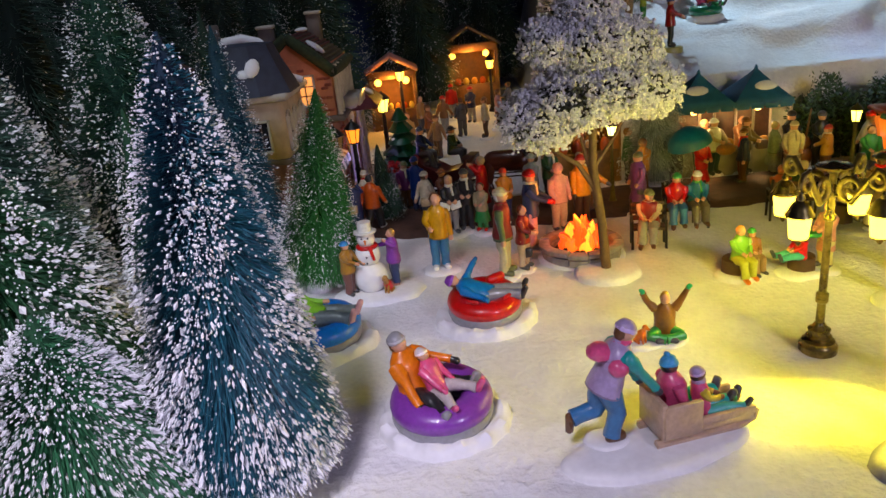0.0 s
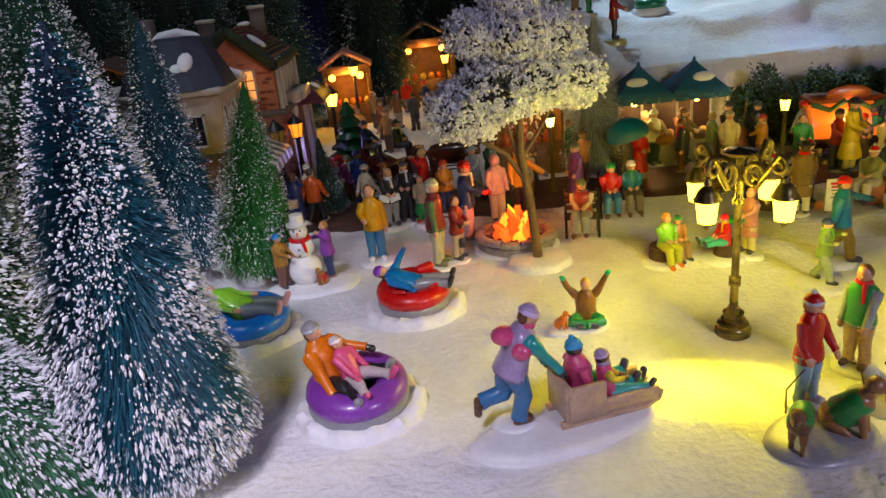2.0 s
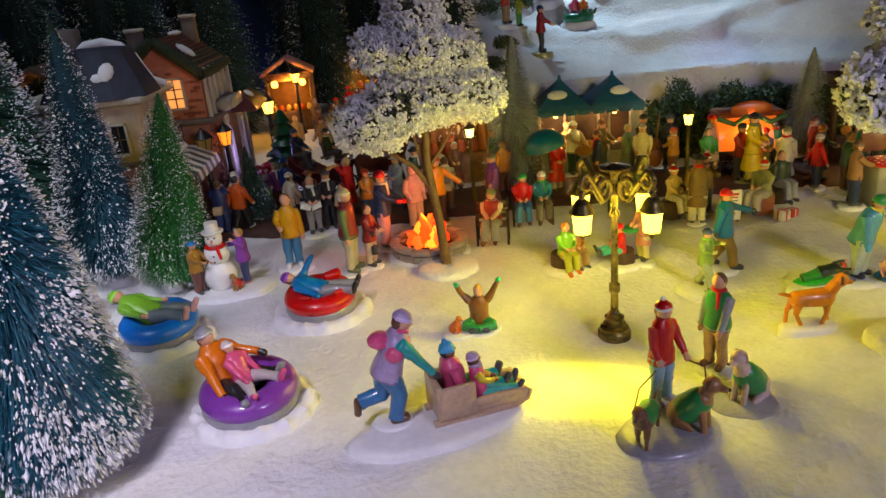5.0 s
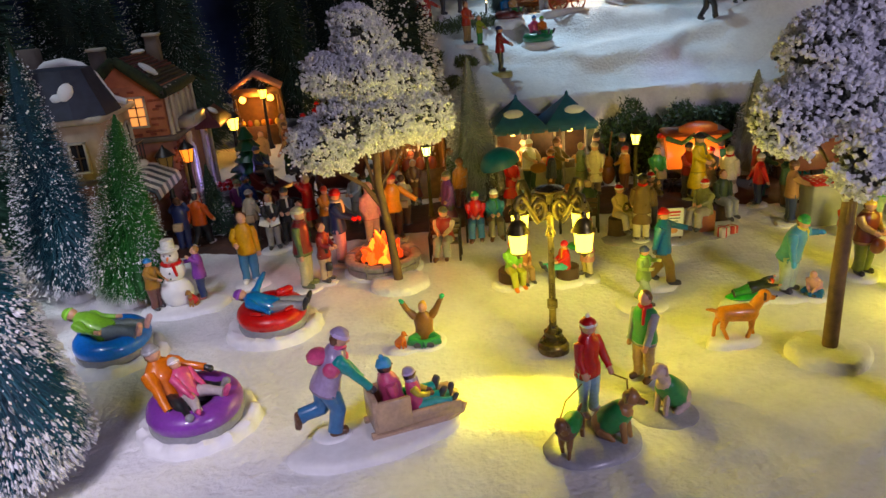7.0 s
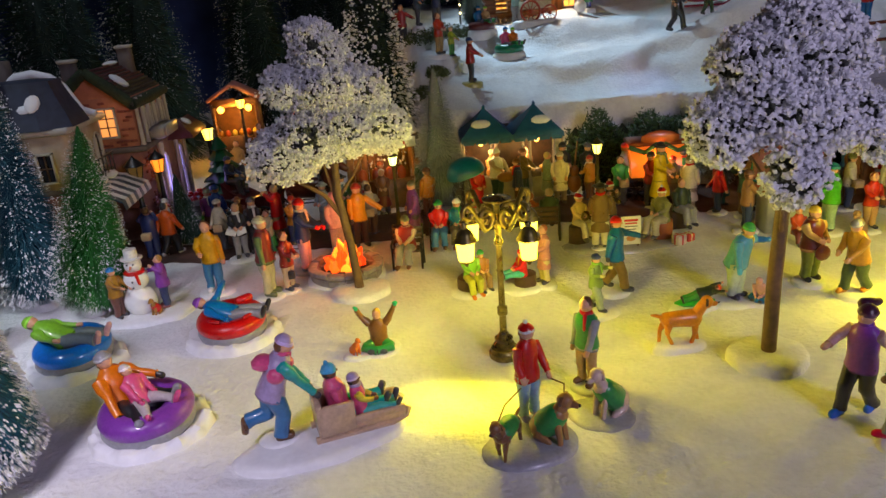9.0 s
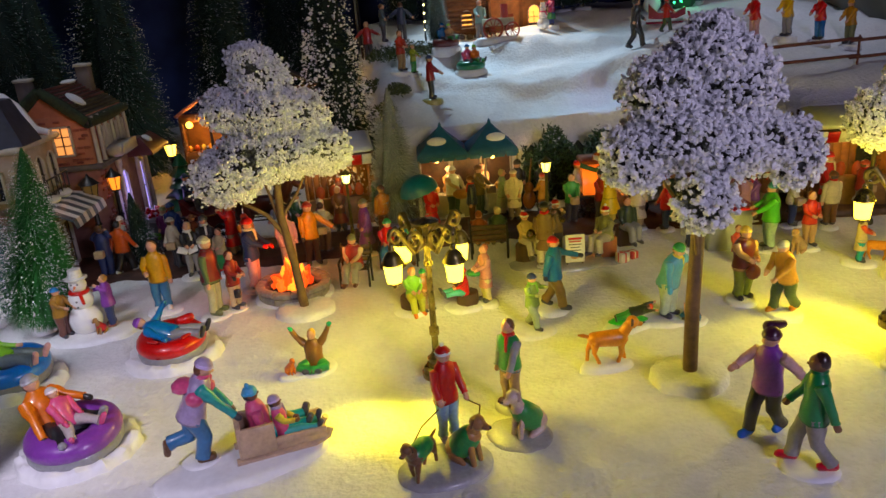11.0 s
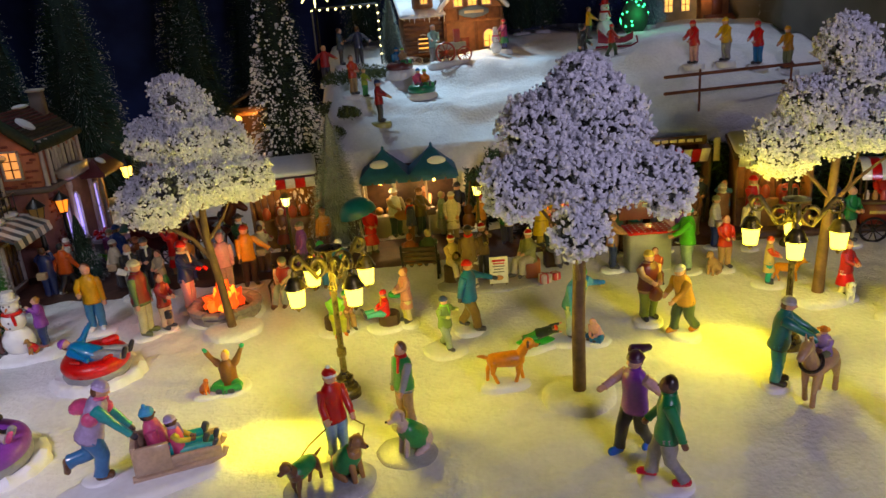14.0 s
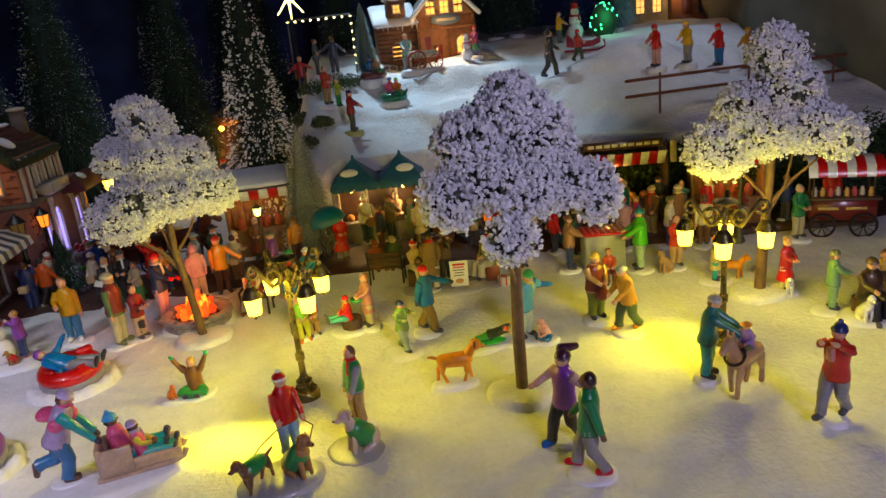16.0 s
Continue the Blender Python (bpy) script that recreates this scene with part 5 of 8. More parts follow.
person("band figurine in brown coat blowing a brass trumpet", 0.385, 0.640, 0.062, 0, (0.20, 0.13, 0.06), DARK, 0.010, z=0.002, hat=RED, bobble=WHITE, arms="face", extra=lambda s: s.limb((0, -0.012, 0.052), (0.0, -0.028, 0.050), 0.001, 0.003, BRASS, 8))
sitter("seated santa figurine in olive coat and red hat", 0.432, 0.616, 0.062, -60, (0.22, 0.22, 0.10), (0.4, 0.36, 0.3), hat=RED, bobble=WHITE, arms="front", z=0.004, hair=WHITE, wide=1.2, extra=lambda s: s.box((0.004, 0.004, 0.012), (0.016, 0.014, 0.022), P((0.30, 0.10, 0.05))))


def yellow_figure():
    s = Shape()
    disc(s, (0, 0, 0), 0.020, 0.014, 0, 0.004, P((0.5, 0.46, 0.2)))
    figure(s, 0.080, (0.70, 0.50, 0.05), (0.5, 0.4, 0.1), at(0, 0, 0.003, 30), hat=BLACK, brim=True, long=True, scarf=OLIVE, arms="front", skirt=(0.70, 0.50, 0.05), wide=0.9)
    return thing("figurine", "tall cast figure in long yellow coat and top hat", "figurine", Matrix.Translation((0.476, 0.728, 0)), s)


yellow_figure()
sitter("seated figurine in black jacket and grey trousers", 0.470, 0.655, 0.062, 15, (0.03, 0.05, 0.03), GREY, hair=(0.2, 0.08, 0.04), arms="hips", extra=lambda s: s.box((0, 0.004, 0.010), (0.020, 0.014, 0.020), DARKWOOD), wide=1.15)


def sign_board(x, y, face):
    t = thing("sign_board", "small white notice board with red and dark lines", "sign", at(x, y, 0, face))
    part("board", Shape().box((0, 0, 0.022), (0.020, 0.0018, 0.030), paint((0.72, 0.70, 0.62), 0.6, 0.1, 300, 0.3, name="card")), t)
    for d in (-1, 1):
        part("leg", Shape().limb((d * 0.008, 0.001, -0.002), (d * 0.008, 0.001, 0.030), 0.0009, 0.0009, DARKWOOD, 6), t)
    for k, (w, hh, col) in enumerate(((0.014, 0.0022, RED), (0.012, 0.0014, RED), (0.013, 0.0008, DARK), (0.010, 0.0008, DARK), (0.012, 0.0008, DARK))):
        part("text_bar", Shape().box((0, -0.0013, 0.033 - 0.0032 * k), (w, 0.0006, hh), P(col)), t)
    part("picture", Shape().ball((0, -0.0012, 0.0135), (0.005, 0.0005, 0.003), P((0.5, 0.25, 0.1)), 10, 5), t)
    return t


sign_board(0.396, 0.606, -6)


# ---------------------------------------------------------------- food counter with the red chequered top
def food_counter(x, y, face):
    t = thing("food_counter", "grey food counter with red spotted cloth under a dark canopy", "counter", at(x, y, 0, face))
    steel = paint((0.36, 0.38, 0.36), 0.45, 0.15, 120, 0.2, name="grey_counter")
    part("body", Shape().box((0, 0, 0.021), (0.046, 0.030, 0.046), steel), t)
    part("cloth", Shape().box((0, -0.002, 0.0452), (0.050, 0.036, 0.0024), P((0.58, 0.04, 0.04))), t, "red cloth with white spots")
    dots = Shape()
    for i in range(7):
        for j in range(5):
            dots.ball((-0.021 + 0.007 * i, -0.016 + 0.007 * j, 0.0464), (0.0014, 0.0014, 0.0004), P(WHITE), 6, 3)
    part("spot", dots, t, "white spots", kind="stuff")
    part("canopy", Shape().box((-0.004, 0.016, 0.070), (0.048, 0.003, 0.036), P((0.20, 0.08, 0.06)), bevel=0.3, rot=Euler((-0.25, 0, 0)).to_matrix()), t, "dull red sloping canopy")
    for d in (-1, 1):
        part("post", Shape().limb((d * 0.020 - 0.002, 0.013, 0.04), (d * 0.020 - 0.002, 0.018, 0.086), 0.001, 0.001, DARKWOOD, 6), t)
    return t


food_counter(0.568, 0.622, -6)
person("figurine in bright green hooded coat at the counter", 0.601, 0.592, 0.072, -100, (0.08, 0.40, 0.04), (0.35, 0.48, 0.42), 0.016, hat=(0.04, 0.2, 0.2), arms="reach", wide=1.15)
person("figurine in tan coat and jeans serving at the counter", 0.528, 0.622, 0.066, 80, (0.36, 0.20, 0.10), NAVY, 0.014, hat=(0.12, 0.06, 0.03), arms="reach")
sitter("low seated figurine in red by the counter", 0.560, 0.580, 0.050, -10, (0.45, 0.08, 0.04), (0.12, 0.02, 0.02), hair=(0.15, 0.03, 0.02), arms="front", seat=0.008)
person("figurine in red coat beside a reclining brown dog", 0.640, 0.585, 0.060, 0, (0.50, 0.05, 0.03), TAN, 0.014, hair=(0.2, 0.05, 0.02), arms="front", extra=lambda s: hound(s, at(-0.016, -0.008, 0.0, -60), 0.026, TAN, sit=True))
person("figurine in green shirt and cream trousers", 0.808, 0.620, 0.066, 10, (0.02, 0.18, 0.06), (0.5, 0.45, 0.28), 0.016, hair=(0.5, 0.4, 0.3), arms="front")


# ---------------------------------------------------------------- market people and stalls along the lane
person("figurine in green jacket carrying a pink parcel", 0.199, 0.835, 0.067, 70, (0.02, 0.12, 0.04), BLACK, 0.014, hair=(0.3, 0.15, 0.05), arms="reach", extra=lambda s: s.box((0.021, 0.004, 0.043), (0.016, 0.013, 0.013), P((0.60, 0.08, 0.14))))


def brolly(s):
    s.limb((-0.008, -0.004, 0.03), (-0.012, -0.002, 0.070), 0.0008, 0.0008, P(DARK), 6)
    s.ball((-0.013, -0.002, 0.058), (0.024, 0.021, 0.020), P((0.012, 0.14, 0.26)), 16, 6, Euler((0.1, -0.25, 0)).to_matrix(), 0.0, 0.99)


person("figurine in red coat under an open blue umbrella", 0.264, 0.772, 0.064, 20, RED, (0.5, 0.45, 0.4), 0.016, hair=(0.6, 0.28, 0.05), arms="front", extra=brolly, skirt=RED)
person("baker figurine in white apron with a bread basket", 0.300, 0.836, 0.068, 30, (0.50, 0.42, 0.30), (0.03, 0.06, 0.08), 0.015, hat=WHITE, arms="reach", vest=WHITE, extra=lambda s: s.ball((0.009, -0.016, 0.036), (0.012, 0.008, 0.007), P((0.40, 0.20, 0.08)), 12, 6), wide=1.15)
person("figurine in olive jacket playing a small accordion", 0.333, 0.826, 0.068, 50, (0.14, 0.10, 0.03), (0.03, 0.05, 0.04), 0.014, hat=BROWN, arms="reach", extra=lambda s: s.box((0.014, -0.012, 0.040), (0.012, 0.008, 0.010), P((0.12, 0.08, 0.06))))
person("figurine in pale mint dress listening to the music", 0.362, 0.815, 0.062, 90, (0.36, 0.48, 0.34), (0.4, 0.4, 0.3), 0.012, hair=(0.5, 0.45, 0.2), skirt=(0.34, 0.40, 0.30), arms="front")


def bass(s):
    s.ball((0.012, -0.012, 0.020), (0.009, 0.005, 0.013), P((0.22, 0.08, 0.02)), 12, 8)
    s.ball((0.012, -0.012, 0.036), (0.0065, 0.0045, 0.008), P((0.22, 0.08, 0.02)), 12, 8)
    s.limb((0.012, -0.012, 0.04), (0.017, -0.010, 0.074), 0.0014, 0.001, P((0.10, 0.04, 0.01)), 6)


person("figurine in black suit playing a brown double bass", 0.385, 0.826, 0.070, 10, BLACK, BLACK, 0.014, hat=BLACK, arms="front", extra=bass)
person("figurine in black coat with folded hands by the hedge", 0.416, 0.818, 0.068, -10, (0.02, 0.02, 0.015), BLACK, 0.013, hat=DARK, arms="front", gloves=CREAM)
person("figurine in dark green coat and cap near the stall", 0.100, 0.790, 0.066, 20, (0.02, 0.07, 0.02), BLACK, 0.014, hat=BLACK, brim=True, arms="front", scarf=WHITE)
person("figurine in grey cape walking past the horse", 0.078, 0.775, 0.062, -40, (0.28, 0.32, 0.34), (0.30, 0.34, 0.36), 0.014, hat=(0.36, 0.40, 0.42), brim=True, long=True, arms="front")
person("figurine in brown coat in front of the wooden stall", 0.150, 0.822, 0.060, 0, (0.16, 0.06, 0.03), DARK, 0.012, hair=WHITE, arms="front", skirt=(0.2, 0.04, 0.03))
STREET = paint((0.10, 0.09, 0.03), 0.4, 0.3, 260, 0.4, 0.4, "verdigris_iron")
post_lamp("greenish street lamp with yellow lantern by the benches", 0.394, 0.709, 0.100, STREET, (1.0, 0.78, 0.10), 0.05, 0.62, strength=6.0)
post_lamp("greenish street lamp with narrow lit lantern by the stall", 0.165, 0.765, 0.096, STREET, (0.85, 0.95, 0.25), 0.03, 0.58, strength=4.0)
post_lamp("thin street lamp with yellow lantern behind the tree", 0.745, 0.640, 0.115, STREET, (1.0, 0.85, 0.15), 0.05, 0.8, strength=5.0)


def cloth_roof(k, w, d, h0, h1, mat, n=4):
    """A tent roof: four concave panels up to a point."""
    s = Shape()
    rings = []
    for i in range(7):
        u = i / 6
        r = (1 - u) ** 1.1
        z = h0 + (h1 - h0) * u
        rings.append([Vector((w / 2 * r * a, d / 2 * r * b, z)) for a, b in ((-1, -1), (0, -1), (1, -1), (1, 0), (1, 1), (0, 1), (-1, 1), (-1, 0))])
    rings.insert(0, [Vector((p.x * 1.02, p.y * 1.02, h0 - 0.006)) for p in rings[0]])
    s.loft(rings, mat)
    return s


def kiosk(x, y, face):
    t = thing("market_kiosk", "open market kiosk with two teal pointed roofs and pale posts", "kiosk", at(x, y, 0, face))
    teal = paint((0.016, 0.12, 0.25), 0.6, 0.25, 90, 0.4, name="teal_canvas")
    post = paint((0.42, 0.38, 0.30), 0.6, 0.15, 100, 0.3, name="pale_post")
    for d in (-1, 1):
        r = part("roof", cloth_roof(1, 0.066, 0.07, 0.086, 0.120, teal), t, "teal pointed canvas roof", m=Matrix.Translation((d * 0.033, 0, 0)))
        part("finial", Shape().lathe([(0.002, 0.117), (0.0022, 0.120), (0.0006, 0.123)], teal, 8), r)
        part("snow_patch", Shape().ball((d * 0.006, -0.0195, 0.1010), (0.013, 0.003, 0.0065), CAKE, 12, 6, Euler((-0.6, 0, 0)).to_matrix()), r, "white snow patch")
        for k in range(4):
            part("valance", Shape().box((-0.024 + 0.016 * k, -0.0355, 0.081), (0.0135, 0.0012, 0.007), teal, bevel=0.4), r)
    for px in (-0.064, -0.022, 0.022, 0.064):
        for py in (-0.032, 0.032):
            part("post", Shape().lathe([(0.0026, -0.003), (0.0026, 0.004), (0.0018, 0.006), (0.0017, 0.086)], post, 8, (px, py, 0)), t)
    part("counter", Shape().box((0, -0.022, 0.014), (0.120, 0.014, 0.034), paint((0.40, 0.36, 0.30), 0.6, 0.2, 80, 0.4, name="stall_panel")), t, "pale panelled counter")
    part("back_panel", Shape().box((0, 0.034, 0.045), (0.126, 0.003, 0.090), DARKWOOD), t)
    for px in (-0.045, -0.03, 0.0, 0.02, 0.04):
        part("ware", Shape().ball((px, -0.018, 0.036), (0.006, 0.005, 0.006), P((0.55, 0.30, 0.10)), 10, 6), t, "orange-brown goods")
    for px in (-0.040, 0.034):
        part("bulb", Shape().lathe([(0.001, 0.085), (0.004, 0.080), (0.005, 0.076), (0.003, 0.072), (0.001, 0.071)], glow((1.0, 0.50, 0.10), 5.0), 10, (px, -0.010, 0)), t, "glowing amber lamp")
        lamp_light("kiosk_bulb", "POINT", 0.11, (1.0, 0.58, 0.20), t.matrix_world @ Matrix.Translation((px, -0.012, 0.066)), 0.005)
    return t


kiosk(0.325, 0.868, -4)
person("kiosk keeper figurine in cream coat behind the counter", 0.300, 0.868, 0.064, 10, (0.55, 0.30, 0.14), TAN, 0, hat=(0.6, 0.4, 0.2), arms="front")
person("kiosk keeper figurine in tan apron behind the counter", 0.345, 0.868, 0.064, -10, (0.40, 0.18, 0.08), TAN, 0, hair=BROWN, arms="reach")


def wooden_stall(x, y, face, label="brown wooden stall with snow-covered red-and-white awning"):
    t = thing("market_stall", label, "stall", at(x, y, 0, face))
    amber = paint((0.24, 0.12, 0.035), 0.55, 0.35, 140, 0.7, name="stall_wood")
    for k in range(9):
        part("plank", Shape().box((-0.0385 + 0.0096 * k, 0.026, 0.048), (0.0090, 0.003, 0.102), amber), t)
    for d in (-1, 1):
        part("side_wall", Shape().box((d * 0.043, 0, 0.048), (0.003, 0.052, 0.102), amber), t)
    part("counter", Shape().box((0, -0.023, 0.018), (0.084, 0.010, 0.042), amber), t)
    part("roof", Shape().box((0, -0.004, 0.102), (0.100, 0.070, 0.006), DARKWOOD, rot=Euler((0.22, 0, 0)).to_matrix()), t)
    part("snow_cover", Shape().box((0, -0.006, 0.107), (0.098, 0.066, 0.007), CAKE, bevel=0.9, rot=Euler((0.22, 0, 0)).to_matrix()), t, "thick white snow on the roof")
    for k in range(7):
        part("awning_strip", Shape().box((-0.039 + 0.013 * k, -0.042, 0.090), (0.0122, 0.002, 0.016), P(RED if k % 2 else WHITE), rot=Euler((0.5, 0, 0)).to_matrix(), bevel=0.5), t, "red strip" if k % 2 else "white strip")
    for px in (-0.025, -0.008, 0.010, 0.026):
        part("ware", Shape().ball((px, -0.020, 0.046), (0.006, 0.004, 0.010), P((0.40, 0.10, 0.05)), 10, 6), t)
    lamp_light("stall_bulb", "POINT", 0.075, (1.0, 0.46, 0.10), t.matrix_world @ Matrix.Translation((0.0, -0.012, 0.080)), 0.005)
    return t


wooden_stall(0.150, 0.880, 4)
wooden_stall(0.772, 0.728, -18, "brown wooden stall half hidden behind the snowy tree")
person("stall keeper figurine in dark red behind the wares", 0.150, 0.872, 0.062, 0, (0.30, 0.04, 0.03), DARK, 0, hat=(0.3, 0.1, 0.05), arms="front")


def spoked_wheel(parent, c, R, face=0.0, mat=None, n=10):
    rot = Euler((0, math.pi / 2, 0)).to_matrix()
    w = part("wheel", Shape().ring(c, R, R * 0.11, mat, 22, 6, rot=rot), parent, "spoked cart wheel")
    part("hub", Shape().ball(c, (R * 0.2, R * 0.2, R * 0.2), mat, 8, 5), w)
    for k in range(n):
        a = 2 * math.pi * k / n
        part("spoke", Shape().limb(c, Vector(c) + Vector((0, R * math.cos(a), R * math.sin(a))), R * 0.05, R * 0.04, mat, 5), w)
    return w


def tent_cart(x, y, face):
    """The covered cart with the glowing orange tilt."""
    t = thing("covered_cart", "dark wagon stall with glowing orange canvas and red roof", "cart", at(x, y, 0, face))
    part("bed", Shape().box((0, 0, 0.026), (0.080, 0.040, 0.012), DARKWOOD), t)
    s = Shape()
    rings = []
    for px in (-0.034, -0.03, 0.03, 0.034):
        rings.append([Vector((px, 0.020 * math.cos(a), 0.030 + 0.036 * math.sin(a))) for a in [math.pi * k / 12 for k in range(13)]])
    # canvas emits by itself in place of a lamp inside
    s.loft(rings, glow((1.0, 0.24, 0.02), 0.42, "emissive_canvas"))
    part("canvas", s, t, "orange canvas, its lit look put into emission")
    part("roof", Shape().box((0, -0.002, 0.073), (0.074, 0.040, 0.006), P((0.22, 0.05, 0.02)), bevel=0.6), t, "dull red roof with carved edge")
    part("roof_crest", Shape().ball((0, -0.020, 0.079), (0.024, 0.003, 0.010), P((0.30, 0.08, 0.03)), 14, 6), t)
    for d in (-1, 1):
        part("garland", Shape().tube([(d * 0.004, -0.024, 0.073), (d * 0.02, -0.026, 0.064), (d * 0.038, -0.024, 0.071)], 0.003, fibre((0.02, 0.06, 0.02), (0.05, 0.14, 0.05), 0.9, "garland"), 8), t, "green garland")
    for px in (-0.030, 0.030):
        w = spoked_wheel(t, (0, 0, 0), 0.015, mat=IRON)
        w.matrix_basis = Matrix.Translation((px, -0.024, 0.015)) @ Matrix.Rotation(math.pi / 2, 4, "Z")
    # light added in front of the cart, with no lamp drawn
    lamp_light("cart_fill", "POINT", 0.06, (1.0, 0.46, 0.12), t.matrix_world @ Matrix.Translation((0, -0.034, 0.060)), 0.006)
    return t


tent_cart(0.492, 0.782, -8)
person("figurine in red coat and top hat before the cart", 0.470, 0.742, 0.066, 10, (0.34, 0.04, 0.03), DARK, 0.013, hat=BLACK, arms="front")
person("figurine in grey dress before the glowing cart", 0.498, 0.744, 0.058, -10, (0.20, 0.20, 0.22), DARK, 0.013, hat=RED, skirt=(0.18, 0.17, 0.2), arms="front")
person("figurine in dark coat carrying a tray by the fir", 0.545, 0.712, 0.064, 80, (0.05, 0.10, 0.11), (0.05, 0.16, 0.18), 0.014, hair=(0.3, 0.1, 0.03), arms="reach", skirt=(0.04, 0.15, 0.17))


def hedge(label, x0, x1, y, z, h, seed):
    rnd = random.Random(seed)
    s = Shape()
    v, f = [], []
    for i in range(8500):
        x = rnd.uniform(x0, x1)
        top = h * (0.75 + 0.35 * noise.noise(Vector((x * 28, seed, 0))))
        p = Vector((x, y + rnd.gauss(0, 0.011), z + top * rnd.random() ** 0.7))
        d = Vector((rnd.gauss(0, 1), rnd.gauss(0, 1), rnd.gauss(0.5, 1))).normalized()
        o = d.orthogonal().normalized()
        g = rnd.uniform(0.0018, 0.0042)
        k = len(v)
        v += [p, p + d * g + o * g * 0.4, p + d * g * 2, p + d * g - o * g * 0.4]
        f.append((k, k + 1, k + 2, k + 3))
    s.add(v, f, fibre((0.008, 0.03, 0.008), (0.05, 0.11, 0.03), 0.6, "box_leaf"))
    t = thing("hedge", label, "hedge", Matrix.Identity(4))
    part("leaf", s, t, smooth=False, kind="stuff")
    # near-black balls fill the hedge and stand in for its inner shade
    core = Shape()
    for i in range(9):
        cx = x0 + (x1 - x0) * (i + 0.5) / 9
        core.ball((cx, y + 0.004, z + h * 0.30), ((x1 - x0) / 14, 0.010, h * 0.42), fibre((0.006, 0.012, 0.006), (0.01, 0.02, 0.008), 0.9, "hedge_shade_core"), 10, 6)
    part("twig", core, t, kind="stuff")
    return t


hedge("dense dark green leafy hedge along the foot of the hill", 0.405, 0.60, 0.868, 0, 0.112, 2)
hedge("dark green leafy hedge at the end of the lane", 0.80, 1.08, 0.735, 0, 0.140, 9)
hedge("dark green leafy hedge beside the food stall", 0.585, 0.78, 0.800, 0, 0.122, 6)
brush_tree("frosted silver-green fir with glittering bristles beside the kiosk", 0.225, 0.815, 0, 0.180, 0.044, (0.20, 0.23, 0.22), (0.50, 0.55, 0.53), 6500, 0.34, 0.8, seed=29, silver=True)
brush_tree("frosted silver-green fir with glittering bristles beside the cart", 0.585, 0.810, 0, 0.135, 0.036, (0.22, 0.24, 0.20), (0.54, 0.56, 0.46), 6000, 0.34, 0.8, seed=31, silver=True)


def food_stall(x, y, face):
    """The stall on the right with striped awning and lettered board."""
    t = thing("food_stall", "dark wooden food stall with red striped awning and sign board", "stall", at(x, y, 0, face))
    part("back_wall", Shape().box((0, 0.030, 0.050), (0.110, 0.003, 0.106), DARKWOOD), t)
    for d in (-1, 1):
        part("side_wall", Shape().box((d * 0.055, 0.004, 0.050), (0.003, 0.052, 0.106), DARKWOOD), t)
    part("counter", Shape().box((0, -0.020, 0.016), (0.108, 0.014, 0.038), DARKWOOD), t)
    part("sign_board", Shape().box((-0.004, -0.026, 0.112), (0.104, 0.003, 0.011), P((0.06, 0.03, 0.02))), t, "dark board with pale unreadable lettering")
    for k in range(9):
        part("text_bar", Shape().box((-0.046 + 0.0105 * k, -0.0280, 0.112), (0.008, 0.0008, 0.0042), P((0.6, 0.55, 0.4))), t)
    for k in range(9):
        part("awning_strip", Shape().box((-0.044 + 0.011 * k, -0.036, 0.094), (0.0105, 0.002, 0.022), P((0.42, 0.03, 0.03) if k % 2 else WHITE), rot=Euler((0.55, 0, 0)).to_matrix(), bevel=0.5), t, "dark red strip" if k % 2 else "white strip")
    for k in range(6):
        part("ware", Shape().ball((-0.040 + 0.016 * k, -0.018, 0.040), (0.0065, 0.005, 0.006), P(((0.55, 0.3, 0.08), (0.4, 0.14, 0.05), (0.6, 0.42, 0.15))[k % 3]), 10, 6), t)
    part("hanging_sign", Shape().box((0.062, -0.024, 0.098), (0.008, 0.002, 0.030), P((0.5, 0.45, 0.35))), t, "narrow pale hanging sign")
    part("lamp", Shape().ball((-0.020, -0.016, 0.076), (0.005, 0.005, 0.004), glow((1.0, 0.55, 0.12), 5.0), 10, 6), t, "glowing amber lamp")
    lamp_light("stall_bulb", "POINT", 0.075, (1.0, 0.50, 0.12), t.matrix_world @ Matrix.Translation((-0.020, -0.018, 0.066)), 0.005)
    return t


food_stall(0.655, 0.785, -10)
person("stall cook figurine in tan jacket behind the counter", 0.650, 0.775, 0.064, 0, (0.30, 0.14, 0.07), DARK, 0, hair=BROWN, arms="reach")
person("figurine in navy coat and hat at the food stall", 0.692, 0.752, 0.064, -20, (0.02, 0.03, 0.05), DARK, 0.012, hat=(0.05, 0.04, 0.03), brim=True, arms="front")


def timber_kerb():
    s = Shape()
    for k in range(9):
        s.limb((0.70 + 0.024 * k, 0.668 - 0.004 * k, 0.007), (0.722 + 0.024 * k, 0.665 - 0.004 * k, 0.007), 0.005, 0.005, DARKWOOD, 8)
    return thing("log_edging", "row of dark logs edging the lane", "log", Matrix.Identity(4), s)


timber_kerb()


